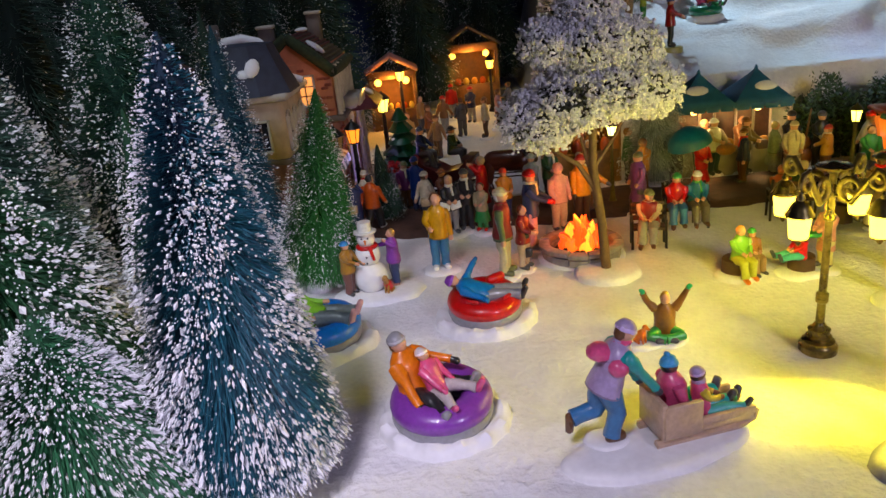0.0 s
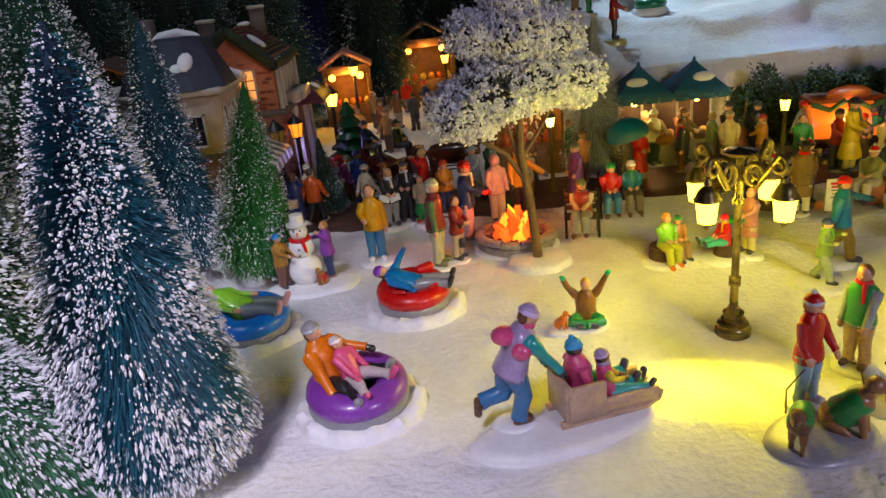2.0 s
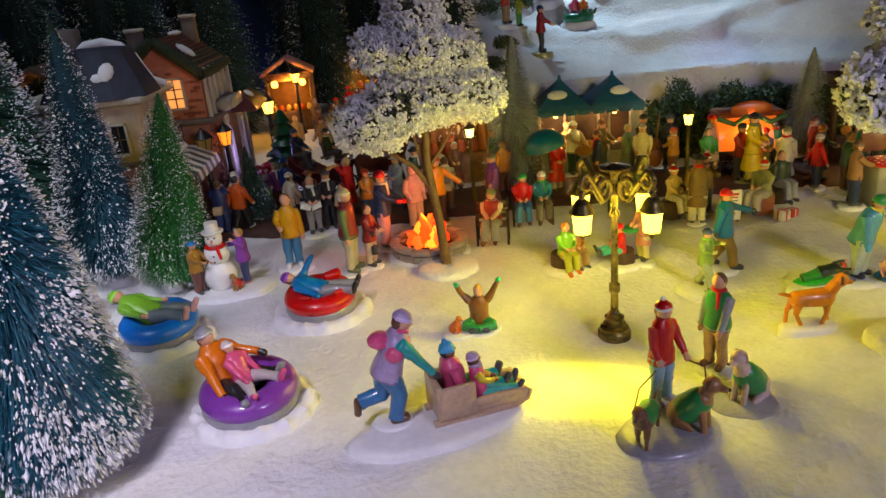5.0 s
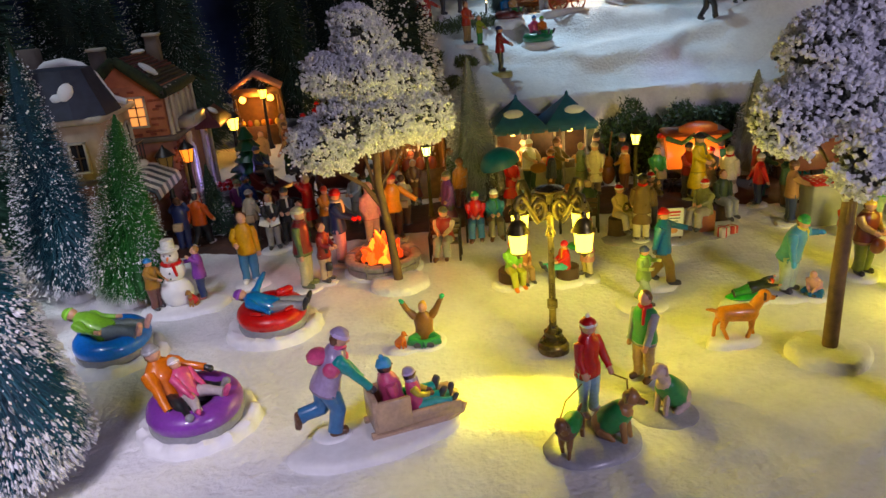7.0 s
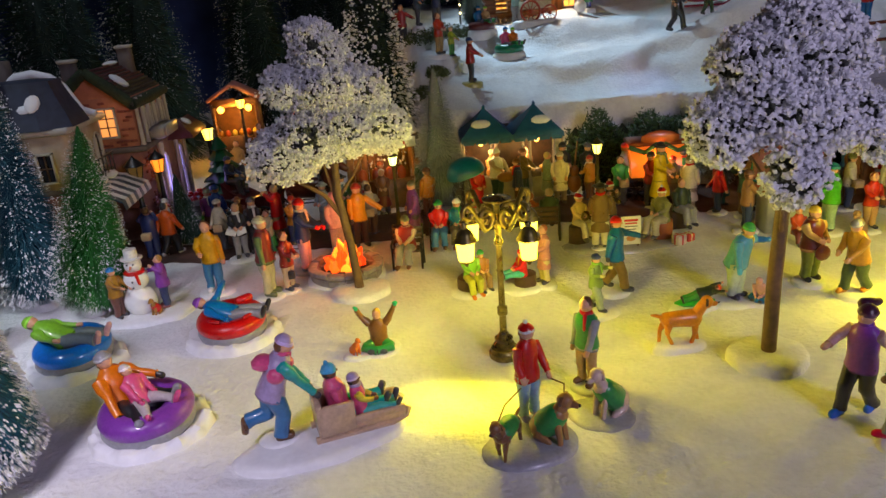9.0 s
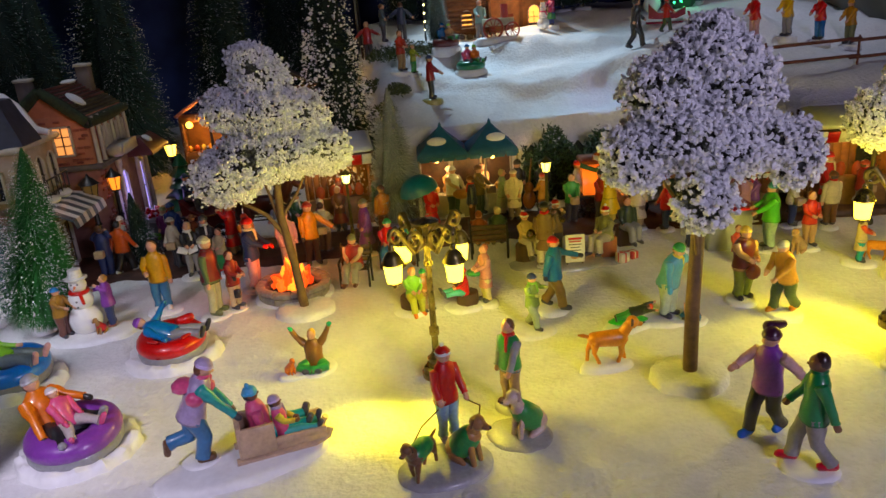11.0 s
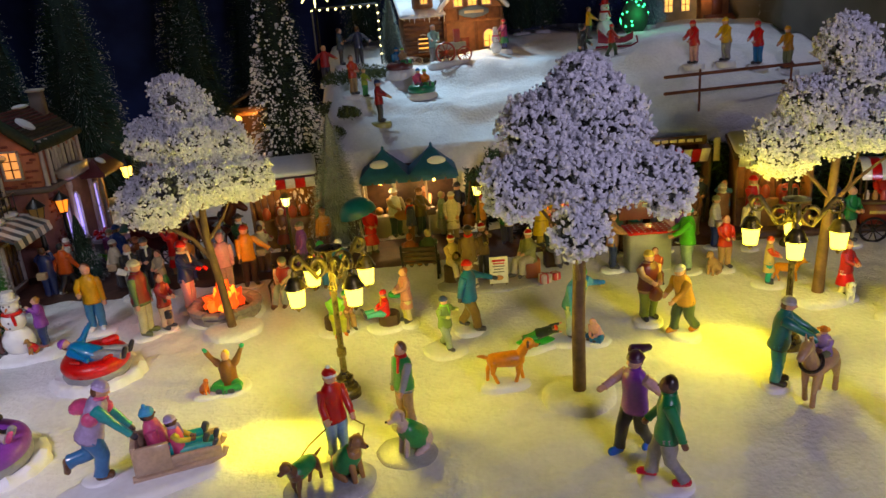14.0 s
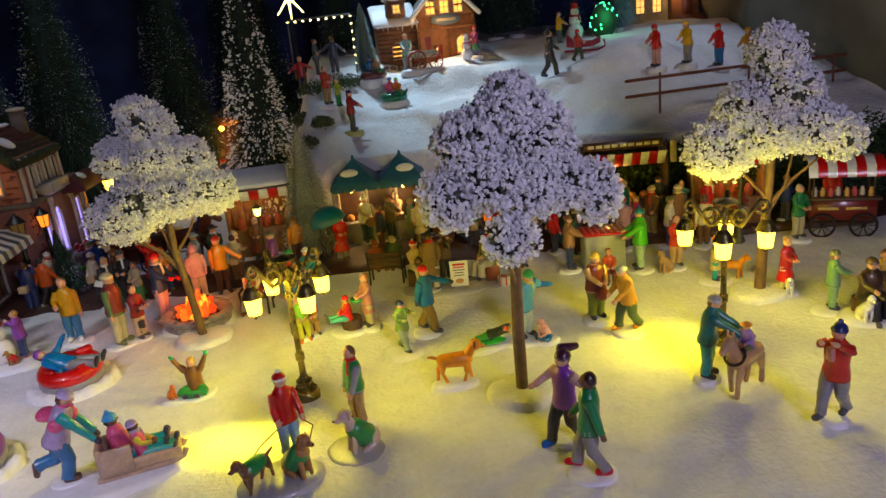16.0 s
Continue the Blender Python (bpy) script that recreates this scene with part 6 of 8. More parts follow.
def treat_wagon(x, y, face):
    t = thing("treat_wagon", "dark red wagon with striped awning and black spoked wheels", "wagon", at(x, y, 0, face))
    redwood = P((0.14, 0.02, 0.015))
    part("body", Shape().box((0, 0, 0.032), (0.072, 0.034, 0.026), redwood), t, "dark red wooden body")
    part("ledge", Shape().box((0, -0.002, 0.046), (0.078, 0.040, 0.003), DARKWOOD), t)
    for k in range(2):
        part("text_bar", Shape().box((-0.016 + 0.030 * k, -0.0177, 0.034), (0.022, 0.0008, 0.0035), P((0.5, 0.35, 0.12))), t)
    for d in (-1, 1):
        part("post", Shape().limb((d * 0.032, -0.012, 0.045), (d * 0.032, -0.012, 0.086), 0.0012, 0.0012, DARKWOOD, 6), t)
        part("post", Shape().limb((d * 0.032, 0.013, 0.045), (d * 0.032, 0.013, 0.088), 0.0012, 0.0012, DARKWOOD, 6), t)
        w = spoked_wheel(t, (0, 0, 0), 0.014, mat=IRON)
        w.matrix_basis = Matrix.Translation((d * 0.022, -0.021, 0.014)) @ Matrix.Rotation(math.pi / 2, 4, "Z")
    for k in range(8):
        a = -0.035 + 0.010 * k
        q = Shape()
        q.loft([[Vector((a + dx * 0.0049, yy, zz)) for dx, yy, zz in ((-1, y0, z0), (1, y0, z0), (1, y0, z0 + 0.002), (-1, y0, z0 + 0.002))] for y0, z0 in ((-0.026, 0.074), (-0.022, 0.084), (-0.008, 0.092), (0.008, 0.092), (0.020, 0.085))], P((0.50, 0.03, 0.03) if k % 2 else WHITE))
        part("awning_strip", q, t, "red strip" if k % 2 else "white strip")
    rnd = random.Random(9)
    for k in range(8):
        part("jar", Shape().lathe([(0.0032, 0.0475), (0.0034, 0.054), (0.002, 0.056), (0.0022, 0.058), (0.0005, 0.0585)], P(((0.55, 0.5, 0.45), (0.5, 0.3, 0.1), (0.5, 0.1, 0.1))[k % 3]), 8, (-0.030 + 0.0085 * k, -0.008 + rnd.uniform(-0.003, 0.003), 0)), t)
    return t


treat_wagon(0.866, 0.628, -24)
person("vendor figurine in red coat behind the wagon", 0.872, 0.655, 0.074, -10, (0.48, 0.04, 0.03), DARK, 0.012, hat=WHITE, arms="front")


# ---------------------------------------------------------------- carriage and horse in the lane
def carriage(x, y, face):
    t = thing("horse_carriage", "dark red open carriage with black wheels in the lane", "carriage", at(x, y, 0, face))
    s = Shape()
    rings = []
    for yy, z0, z1 in ((-0.034, 0.024, 0.050), (-0.024, 0.017, 0.040), (0.0, 0.015, 0.034), (0.022, 0.017, 0.044), (0.034, 0.026, 0.056)):
        rings.append([Vector((-0.016, yy, z0)), Vector((0.016, yy, z0)), Vector((0.019, yy, z1)), Vector((-0.019, yy, z1))])
    s.loft(rings, P((0.075, 0.012, 0.014)))
    part("body", s, t, "dark red lacquered body")
    part("seat", Shape().box((0, 0.022, 0.042), (0.030, 0.014, 0.006), P((0.05, 0.02, 0.02))), t)
    part("box_seat", Shape().box((0, -0.034, 0.050), (0.030, 0.012, 0.006), P((0.04, 0.02, 0.02))), t)
    for px in (-0.021, 0.021):
        spoked_wheel(t, (px, -0.026, 0.013), 0.013, mat=IRON)
        spoked_wheel(t, (px, 0.028, 0.017), 0.017, mat=IRON)
        part("shaft", Shape().limb((px * 0.45, -0.035, 0.024), (px * 0.45, -0.100, 0.030), 0.0011, 0.0009, DARKWOOD, 6), t)
    return t


carriage(-0.018, 0.862, 68)


thing("horse_figurine", "dark chestnut cast horse in harness", "figurine", at(0.058, 0.826, 0, 72), horse_shape((0.075, 0.022, 0.012), (0.03, 0.012, 0.008)))
sitter("coachman figurine in navy coat on the carriage", -0.046, 0.872, 0.062, 60, (0.012, 0.02, 0.08), DARK, hat=NAVY, seat=0.052, arms="reach")
sitter("passenger figurine in dark green coat in the carriage", -0.008, 0.885, 0.060, 60, (0.02, 0.045, 0.02), DARK, hat=BLACK, brim=True, seat=0.048, arms="front", scarf=WHITE)
person("figurine in royal blue coat and cap by the carriage", -0.052, 0.800, 0.066, 160, (0.012, 0.035, 0.16), (0.02, 0.03, 0.08), 0.013, hat=(0.012, 0.035, 0.16), arms="hips", long=True)
person("figurine in brown shawl by the flower stand", -0.022, 0.770, 0.056, 30, (0.14, 0.05, 0.03), DARK, 0.012, hat=(0.2, 0.08, 0.04), brim=True, arms="front")


def flower_stand(x, y):
    t = thing("flower_stand", "grey stone planter with red flowers and green leaves", "planter", at(x, y))
    part("planter", Shape().lathe([(0.014, -0.003), (0.015, 0.006), (0.016, 0.036), (0.018, 0.038), (0.017, 0.042)], paint((0.14, 0.12, 0.16), 0.8, 0.3, 140, 0.7, name="planter_stone"), 16), t)
    rnd = random.Random(3)
    for name, col, zc, yo in (("red_flower", (0.34, 0.02, 0.02), 0.046, 0.0), ("green_leaf", (0.08, 0.22, 0.03), 0.022, -0.014)):
        q = Shape()
        for k in range(40):
            a = rnd.uniform(0, 6.28)
            r = 0.013 * math.sqrt(rnd.random())
            q.ball((r * math.cos(a), yo + r * math.sin(a), zc + rnd.uniform(-0.003, 0.006)), 0.0026, P(col), 6, 4)
        part(name, q, t, kind="stuff")
    return t


flower_stand(-0.082, 0.845)


def toy_tree(x, y, h):
    t = thing("toy_fir", "small solid dark green fir with white blobs of snow", "tree", at(x, y))
    part("pot", Shape().lathe([(0.010, -0.003), (0.012, 0.016), (0.013, 0.018), (0.002, 0.018)], P((0.16, 0.04, 0.03)), 12), t)
    q = Shape()
    for k in range(5):
        z = 0.016 + h * 0.19 * k
        r = 0.034 * (1 - k * 0.17)
        q.lathe([(r * 0.5, z), (r, z + 0.003), (r * 0.75, z + 0.008), (r * 0.25, z + h * 0.24)], P((0.008, 0.06, 0.025)), 14, wob=0.6, seed=k)
    part("crown", q, t)
    rnd = random.Random(8)
    for k in range(9):
        a, u = rnd.uniform(0, 6.28), rnd.random()
        r = 0.024 * (1 - u * 0.8)
        part("snow_blob", Shape().ball((r * math.cos(a), r * math.sin(a), 0.022 + u * h * 0.9), (0.0038, 0.0038, 0.003), CAKE, 8, 5), t)
    return t


toy_tree(-0.078, 0.985, 0.080)


# ---------------------------------------------------------------- the crowd between the stalls
CROWD = ((0.243, 0.792, DARK), (0.318, 0.792, (0.34, 0.16, 0.08)), (0.372, 0.790, (0.10, 0.16, 0.10)), 
         (0.455, 0.790, (0.30, 0.20, 0.05)), (0.520, 0.765, (0.10, 0.10, 0.14)), (0.560, 0.752, (0.36, 0.06, 0.05)), (0.585, 0.700, OLIVE), (0.620, 0.725, (0.34, 0.20, 0.10)),
         (0.130, 0.768, (0.26, 0.12, 0.06)), (0.205, 0.790, (0.08, 0.06, 0.05)), (0.660, 0.700, (0.16, 0.07, 0.04)), (0.735, 0.700, (0.10, 0.16, 0.14)), (0.835, 0.690, (0.30, 0.10, 0.06)), (0.700, 0.640, (0.24, 0.05, 0.04)))
BRIGHT = (RED, (0.60, 0.56, 0.48), TEAL, (0.46, 0.20, 0.05), NAVY, (0.05, 0.24, 0.08), (0.55, 0.30, 0.30), (0.16, 0.36, 0.46), CREAM, (0.20, 0.08, 0.28), (0.30, 0.05, 0.04))
for k, (x, y, col) in enumerate(CROWD):
    col = BRIGHT[k * 4 % 11] if k % 5 else col
    person(("market visitor figurine in dark winter coat between the stalls", "market visitor figurine with scarf and cap in the lane", "market visitor figurine in long coat by the stalls")[k % 3], x, y, 0.060 + 0.003 * (k % 4), (k * 83) % 360 - 180, col,
           (DARK, BROWN, (0.3, 0.24, 0.16), GREY)[k % 4], 0.012, hat=(None, BROWN, (0.5, 0.45, 0.4), RED)[k % 4], hair=((0.3, 0.15, 0.06), DARK, (0.5, 0.42, 0.3))[k % 3], arms=("front", "down", "hips", "walk")[k % 4], scarf=(None, RED, CREAM)[k % 3], long=k % 3 == 2, wide=1.05, group="visitors in the market lane")


MORE = ((0.410, 0.790, (0.44, 0.22, 0.05)), (0.436, 0.752, (0.30, 0.16, 0.10)),
        (0.502, 0.706, (0.24, 0.14, 0.08)), (0.530, 0.690, (0.32, 0.17, 0.09)), (0.552, 0.672, (0.06, 0.12, 0.12)), (0.610, 0.668, (0.44, 0.20, 0.06)), (0.636, 0.690, (0.30, 0.05, 0.04)), (0.664, 0.655, (0.05, 0.04, 0.04)), (0.690, 0.690, (0.20, 0.10, 0.05)), (0.716, 0.735, (0.10, 0.14, 0.18)), (0.762, 0.675, (0.40, 0.30, 0.16)), (0.640, 0.742, (0.34, 0.22, 0.12)),
        (-0.066, 0.815, (0.12, 0.03, 0.10)), (-0.040, 0.745, (0.10, 0.05, 0.10)), (0.022, 0.770, (0.10, 0.04, 0.03)), (0.044, 0.740, (0.22, 0.10, 0.06)), (0.132, 0.742, (0.40, 0.34, 0.24)), (0.182, 0.720, (0.20, 0.14, 0.10)), (-0.110, 0.790, (0.30, 0.12, 0.05)), (-0.118, 0.740, (0.22, 0.05, 0.03)))
for k, (x, y, col) in enumerate(MORE):
    col = BRIGHT[(k * 3 + 2) % 11] if k % 4 else col
    person(("market visitor figurine in heavy winter coat in the lane", "market visitor figurine carrying a small parcel", "market visitor figurine with knitted cap by the stalls")[k % 3], x, y, 0.058 + 0.004 * (k % 3), (k * 131 + 40) % 360 - 180, col,
           (BROWN, DARK, (0.24, 0.18, 0.12), NAVY)[k % 4], 0.012, hat=((0.4, 0.06, 0.04), None, OLIVE, (0.5, 0.46, 0.4), None)[k % 5], hair=((0.36, 0.2, 0.08), (0.08, 0.04, 0.02), (0.5, 0.42, 0.3))[k % 3], arms=("front", "reach", "hips", "walk", "face")[k % 5], scarf=(CREAM, None, RED, None)[k % 4], skirt=(None, None, tuple(c * 0.8 for c in col))[k % 3], wide=1.12, group="visitors in the market lane",
           extra=(lambda s: s.box((0, -0.014, 0.034), (0.010, 0.008, 0.008), P((0.5, 0.36, 0.2)))) if k % 3 == 1 else None)


def gift(x, y, z, w, col, ribbon):
    t = thing("gift_box", "small wrapped gift box with a bright ribbon", "gift", at(x, y, z, 20), group="gift boxes")
    part("box", Shape().box((0, 0, w * 0.45), (w, w, w * 0.9), P(col)), t)
    part("ribbon", Shape().box((0, 0, w * 0.455), (w * 0.16, w * 1.03, w * 0.93), P(ribbon)), t)
    part("ribbon", Shape().box((0, 0, w * 0.457), (w * 1.03, w * 0.16, w * 0.93), P(ribbon)), t)
    return t


gift(0.445, 0.600, 0.004, 0.011, (0.62, 0.56, 0.48), RED)
gift(0.458, 0.606, 0.004, 0.009, (0.5, 0.06, 0.05), CREAM)
# ---------------------------------------------------------------- brick houses
BRICKWALL = paint((0.44, 0.165, 0.09), 0.75, 0.22, 120, 0.7, name="brick_wall")
BRICKS = paint((0.26, 0.075, 0.045), 0.75, 0.3, 200, 0.8, name="brick")
TRIM = paint((0.46, 0.42, 0.36), 0.6, 0.18, 120, 0.4, name="cream_trim")
SLATE = paint((0.060, 0.055, 0.038), 0.7, 0.4, 90, 0.9, name="mossy_roof")
BLUEROOF = paint((0.030, 0.036, 0.065), 0.7, 0.35, 90, 0.8, name="blue_slate_roof")
STONE = paint((0.13, 0.105, 0.095), 0.8, 0.3, 80, 0.7, name="grey_stone")


def window(parent, m, w, h, lit, cols=2, rows=3, arch=False, bar=None):
    """A framed window on a wall whose outward side is the local -y."""
    fr = Shape()
    f = 0.0022
    for d in (-1, 1):
        fr.box((d * (w / 2 + f / 2), -0.001, h / 2), (f, 0.004, h + 2 * f), TRIM)
    fr.box((0, -0.001, -f / 2), (w + 2 * f, 0.005, f), TRIM)
    if arch:
        pts = [Vector((w / 2 * math.cos(a) * 1.05, -0.001, h + w / 2 * math.sin(a) * 1.05)) for a in [math.pi * k / 8 for k in range(9)]]
        fr.tube(pts, 0.0012, TRIM, 5)
    else:
        fr.box((0, -0.001, h + f / 2), (w + 2 * f, 0.004, f), TRIM)
    win = part("window", fr, parent, m=m)
    b = bar or DARKWOOD
    bars = Shape()
    for k in range(1, cols):
        bars.box((-w / 2 + w * k / cols, -0.0005, h / 2), (0.0011, 0.002, h), b)
    for k in range(1, rows):
        bars.box((0, -0.0005, h * k / rows), (w, 0.002, 0.0011), b)
    part("glazing_bar", bars, win)
    for i in range(cols):
        for j in range(rows):
            part("pane", Shape().box((-w / 2 + w * (i + 0.5) / cols, 0.0005, h * (j + 0.5) / rows), (w / cols * 0.96, 0.0008, h / rows * 0.96), lit), win)
    if arch:
        part("arch_pane", Shape().ball((0, 0.0005, h), (w / 2, 0.0006, w / 2), lit, 14, 5, None, 0.0, 0.99), win)
    return win


def hip_roof(x0, x1, y0, y1, z0, z1, over, mat):
    s = Shape()
    x0, x1, y0, y1 = x0 - over, x1 + over, y0 - over, y1 + over
    cx = (x0 + x1) / 2
    i = (x1 - x0) / 2 * 0.8
    v = [(x0, y0, z0), (x1, y0, z0), (x1, y1, z0), (x0, y1, z0), (cx, y0 + i, z1), (cx, y1 - i, z1), (x0, y0, z0 - 0.004), (x1, y0, z0 - 0.004), (x1, y1, z0 - 0.004), (x0, y1, z0 - 0.004)]
    s.add(v, [(0, 1, 4), (1, 2, 5, 4), (2, 3, 5), (3, 0, 4, 5), (6, 7, 1, 0), (7, 8, 2, 1), (8, 9, 3, 2), (9, 6, 0, 3), (9, 8, 7, 6)], mat)
    return s


def gable_roof(cx, half, y0, y1, z0, z1, mat, thick=0.005):
    """Two slopes meeting in a ridge that runs along y."""
    prof = ((-half, z0), (0, z1), (half, z0), (half, z0 - thick), (0, z1 - thick), (-half, z0 - thick))
    return Shape().loft([[Vector((cx + x, y, z)) for x, z in prof] for y in (y0, y1)], mat)


WARM_PANE = glow((1.0, 0.40, 0.10), 0.85, "lit_pane")
LILAC_PANE = glow((0.42, 0.34, 1.0), 1.3, "lit_pane")
DARK_PANE = paint((0.02, 0.02, 0.025), 0.15, 0.2, 60, 0.1, name="dark_glass")


def brick_house():
    t = thing("brick_house", "two-storey orange brick house with mossy hip roof and snow", "house", Matrix.Identity(4))
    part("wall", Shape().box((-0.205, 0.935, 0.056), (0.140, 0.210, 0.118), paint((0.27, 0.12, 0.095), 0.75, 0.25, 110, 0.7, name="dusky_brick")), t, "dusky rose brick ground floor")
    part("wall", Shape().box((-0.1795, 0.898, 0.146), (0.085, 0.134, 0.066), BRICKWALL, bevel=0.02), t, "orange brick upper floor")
    part("cornice", Shape().box((-0.203, 0.934, 0.116), (0.152, 0.222, 0.006), STONE), t, "grey stone cornice")
    part("gable", Shape().loft([[Vector((x, y, z)) for x, z in ((-0.221, 0.176), (-0.138, 0.176), (-0.1795, 0.204))] for y in (0.8315, 0.964)], BRICKWALL), t, "orange brick gable")
    roof = part("roof", gable_roof(-0.1795, 0.048, 0.822, 0.972, 0.172, 0.211, SLATE), t, "dark mossy pitched roof")
    part("snow_patch", Shape().ball((-0.156, 0.868, 0.1945), (0.013, 0.019, 0.0038), CAKE, 14, 6, Euler((0, 0.68, 0.2)).to_matrix()), roof, "melting snow patch")
    part("snow_patch", Shape().ball((-0.1795, 0.92, 0.213), (0.007, 0.022, 0.003), CAKE, 12, 5), roof)
    for k in range(11):
        u = (k + 0.5) / 11
        part("tile_course", Shape().tube([(-0.1795 + 0.048 * (1 - u), 0.830, 0.1735 + 0.0385 * u), (-0.1795 + 0.048 * (1 - u), 0.968, 0.1735 + 0.0385 * u)], 0.0016, paint((0.11, 0.035, 0.04), 0.7, 0.4, 160, 0.8, name="roof_tile") if k > 4 else SLATE, 5), roof)
    moss = paint((0.020, 0.034, 0.012), 0.9, 0.5, 240, 1.0, name="moss")
    for ends in (((-0.134, 0.824, 0.169), (-0.132, 0.90, 0.170), (-0.133, 0.970, 0.171)), ((-0.134, 0.824, 0.170), (-0.156, 0.823, 0.191), (-0.1795, 0.823, 0.210)), ((-0.225, 0.824, 0.170), (-0.203, 0.823, 0.191), (-0.1795, 0.823, 0.210))):
        part("moss_edge", Shape().tube(ends, [0.0062, 0.0072, 0.0058], moss, 9), roof, "dark green mossy roof edge")
    for cx, cy, top in ((-0.168, 0.950, 0.231), (-0.209, 0.862, 0.222)):
        part("chimney", Shape().box((cx, cy, top - 0.022), (0.016, 0.016, 0.040), STONE), roof, "grey stone chimney")
        part("chimney_cap", Shape().box((cx, cy, top), (0.019, 0.019, 0.004), TRIM, bevel=0.5), roof)
    window(t, at(-0.168, 0.830, 0.133, 0), 0.019, 0.032, WARM_PANE)
    for yy in (0.868, 0.890, 0.918, 0.945):
        window(t, at(-0.1365, yy, 0.130, 90), 0.013, 0.026, DARK_PANE, 1, 1, True)
    for yy in (0.836, 0.856, 0.880, 0.904, 0.932, 0.960):
        part("pilaster", Shape().lathe([(0.0035, 0.119), (0.0028, 0.123), (0.0024, 0.168), (0.0036, 0.172), (0.0036, 0.176)], TRIM, 10, (-0.133, yy, 0)), t, "cream pilaster")
    part("balcony", Shape().box((-0.126, 0.900, 0.126), (0.020, 0.062, 0.016), TRIM, bevel=0.5), t, "cream balcony front")
    part("signboard", Shape().box((-0.1145, 0.900, 0.128), (0.003, 0.056, 0.014), P((0.42, 0.40, 0.36)), bevel=0.3), t, "pale sign with dark edge")
    for yy in (0.866, 0.910):
        window(t, at(-0.1335, yy, 0.030, 90), 0.016, 0.056, LILAC_PANE, 1, 1, True)
    for yy in (0.89, 0.965, 1.005):
        part("pilaster", Shape().lathe([(0.0045, -0.003), (0.0045, 0.004), (0.0034, 0.006), (0.003, 0.100), (0.0045, 0.105), (0.0045, 0.112)], TRIM, 10, (-0.130, yy, 0)), t, "cream pilaster")
    window(t, at(-0.1335, 0.985, 0.02, 90), 0.014, 0.070, LILAC_PANE, 1, 2)
    part("porch_roof", hip_roof(-0.135, -0.105, 0.95, 1.03, 0.108, 0.128, 0.004, P((0.09, 0.03, 0.035))), t, "dark red porch roof")
    part("snow_patch", Shape().ball((-0.113, 0.975, 0.124), (0.008, 0.010, 0.003), CAKE, 10, 5, Euler((0, 0.6, 0)).to_matrix()), t)
    rnd = random.Random(12)
    me = Shape().box((0, 0, 0), (0.0078, 0.0026, 0.0030), BRICKS, bevel=0.3).mesh("brick")
    for i in range(9):
        for j in range(15):
            if rnd.random() < 0.42:
                x, z = -0.200 + 0.0083 * (i + 0.5 * (j % 2)) - 0.004, 0.122 + 0.0036 * j
                if abs(x + 0.168) > 0.017 or not 0.128 < z < 0.170:
                    if x < -0.139:
                        ob = new("brick", me)
                        ob.parent = t
                        ob.matrix_basis = Matrix.Translation((x, 0.8306, z))
    for i in range(6):
        for j in range(26):
            if rnd.random() < 0.35:
                ob = new("brick", me)
                ob.parent = t
                ob.matrix_basis = Matrix.Translation((-0.1345, 0.834 + 0.0085 * (i + 0.5 * (j % 2)) * 0.5, 0.006 + 0.0040 * j)) @ Matrix.Rotation(math.pi / 2, 4, "Z")
    lamp_light("window_bulb", "POINT", 0.006, (1.0, 0.45, 0.12), Matrix.Translation((-0.150, 0.800, 0.170)), 0.006)
    lamp_light("shop_bulb", "POINT", 0.035, (0.45, 0.35, 1.0), Matrix.Translation((-0.112, 0.890, 0.060)), 0.010)
    return t


brick_house()


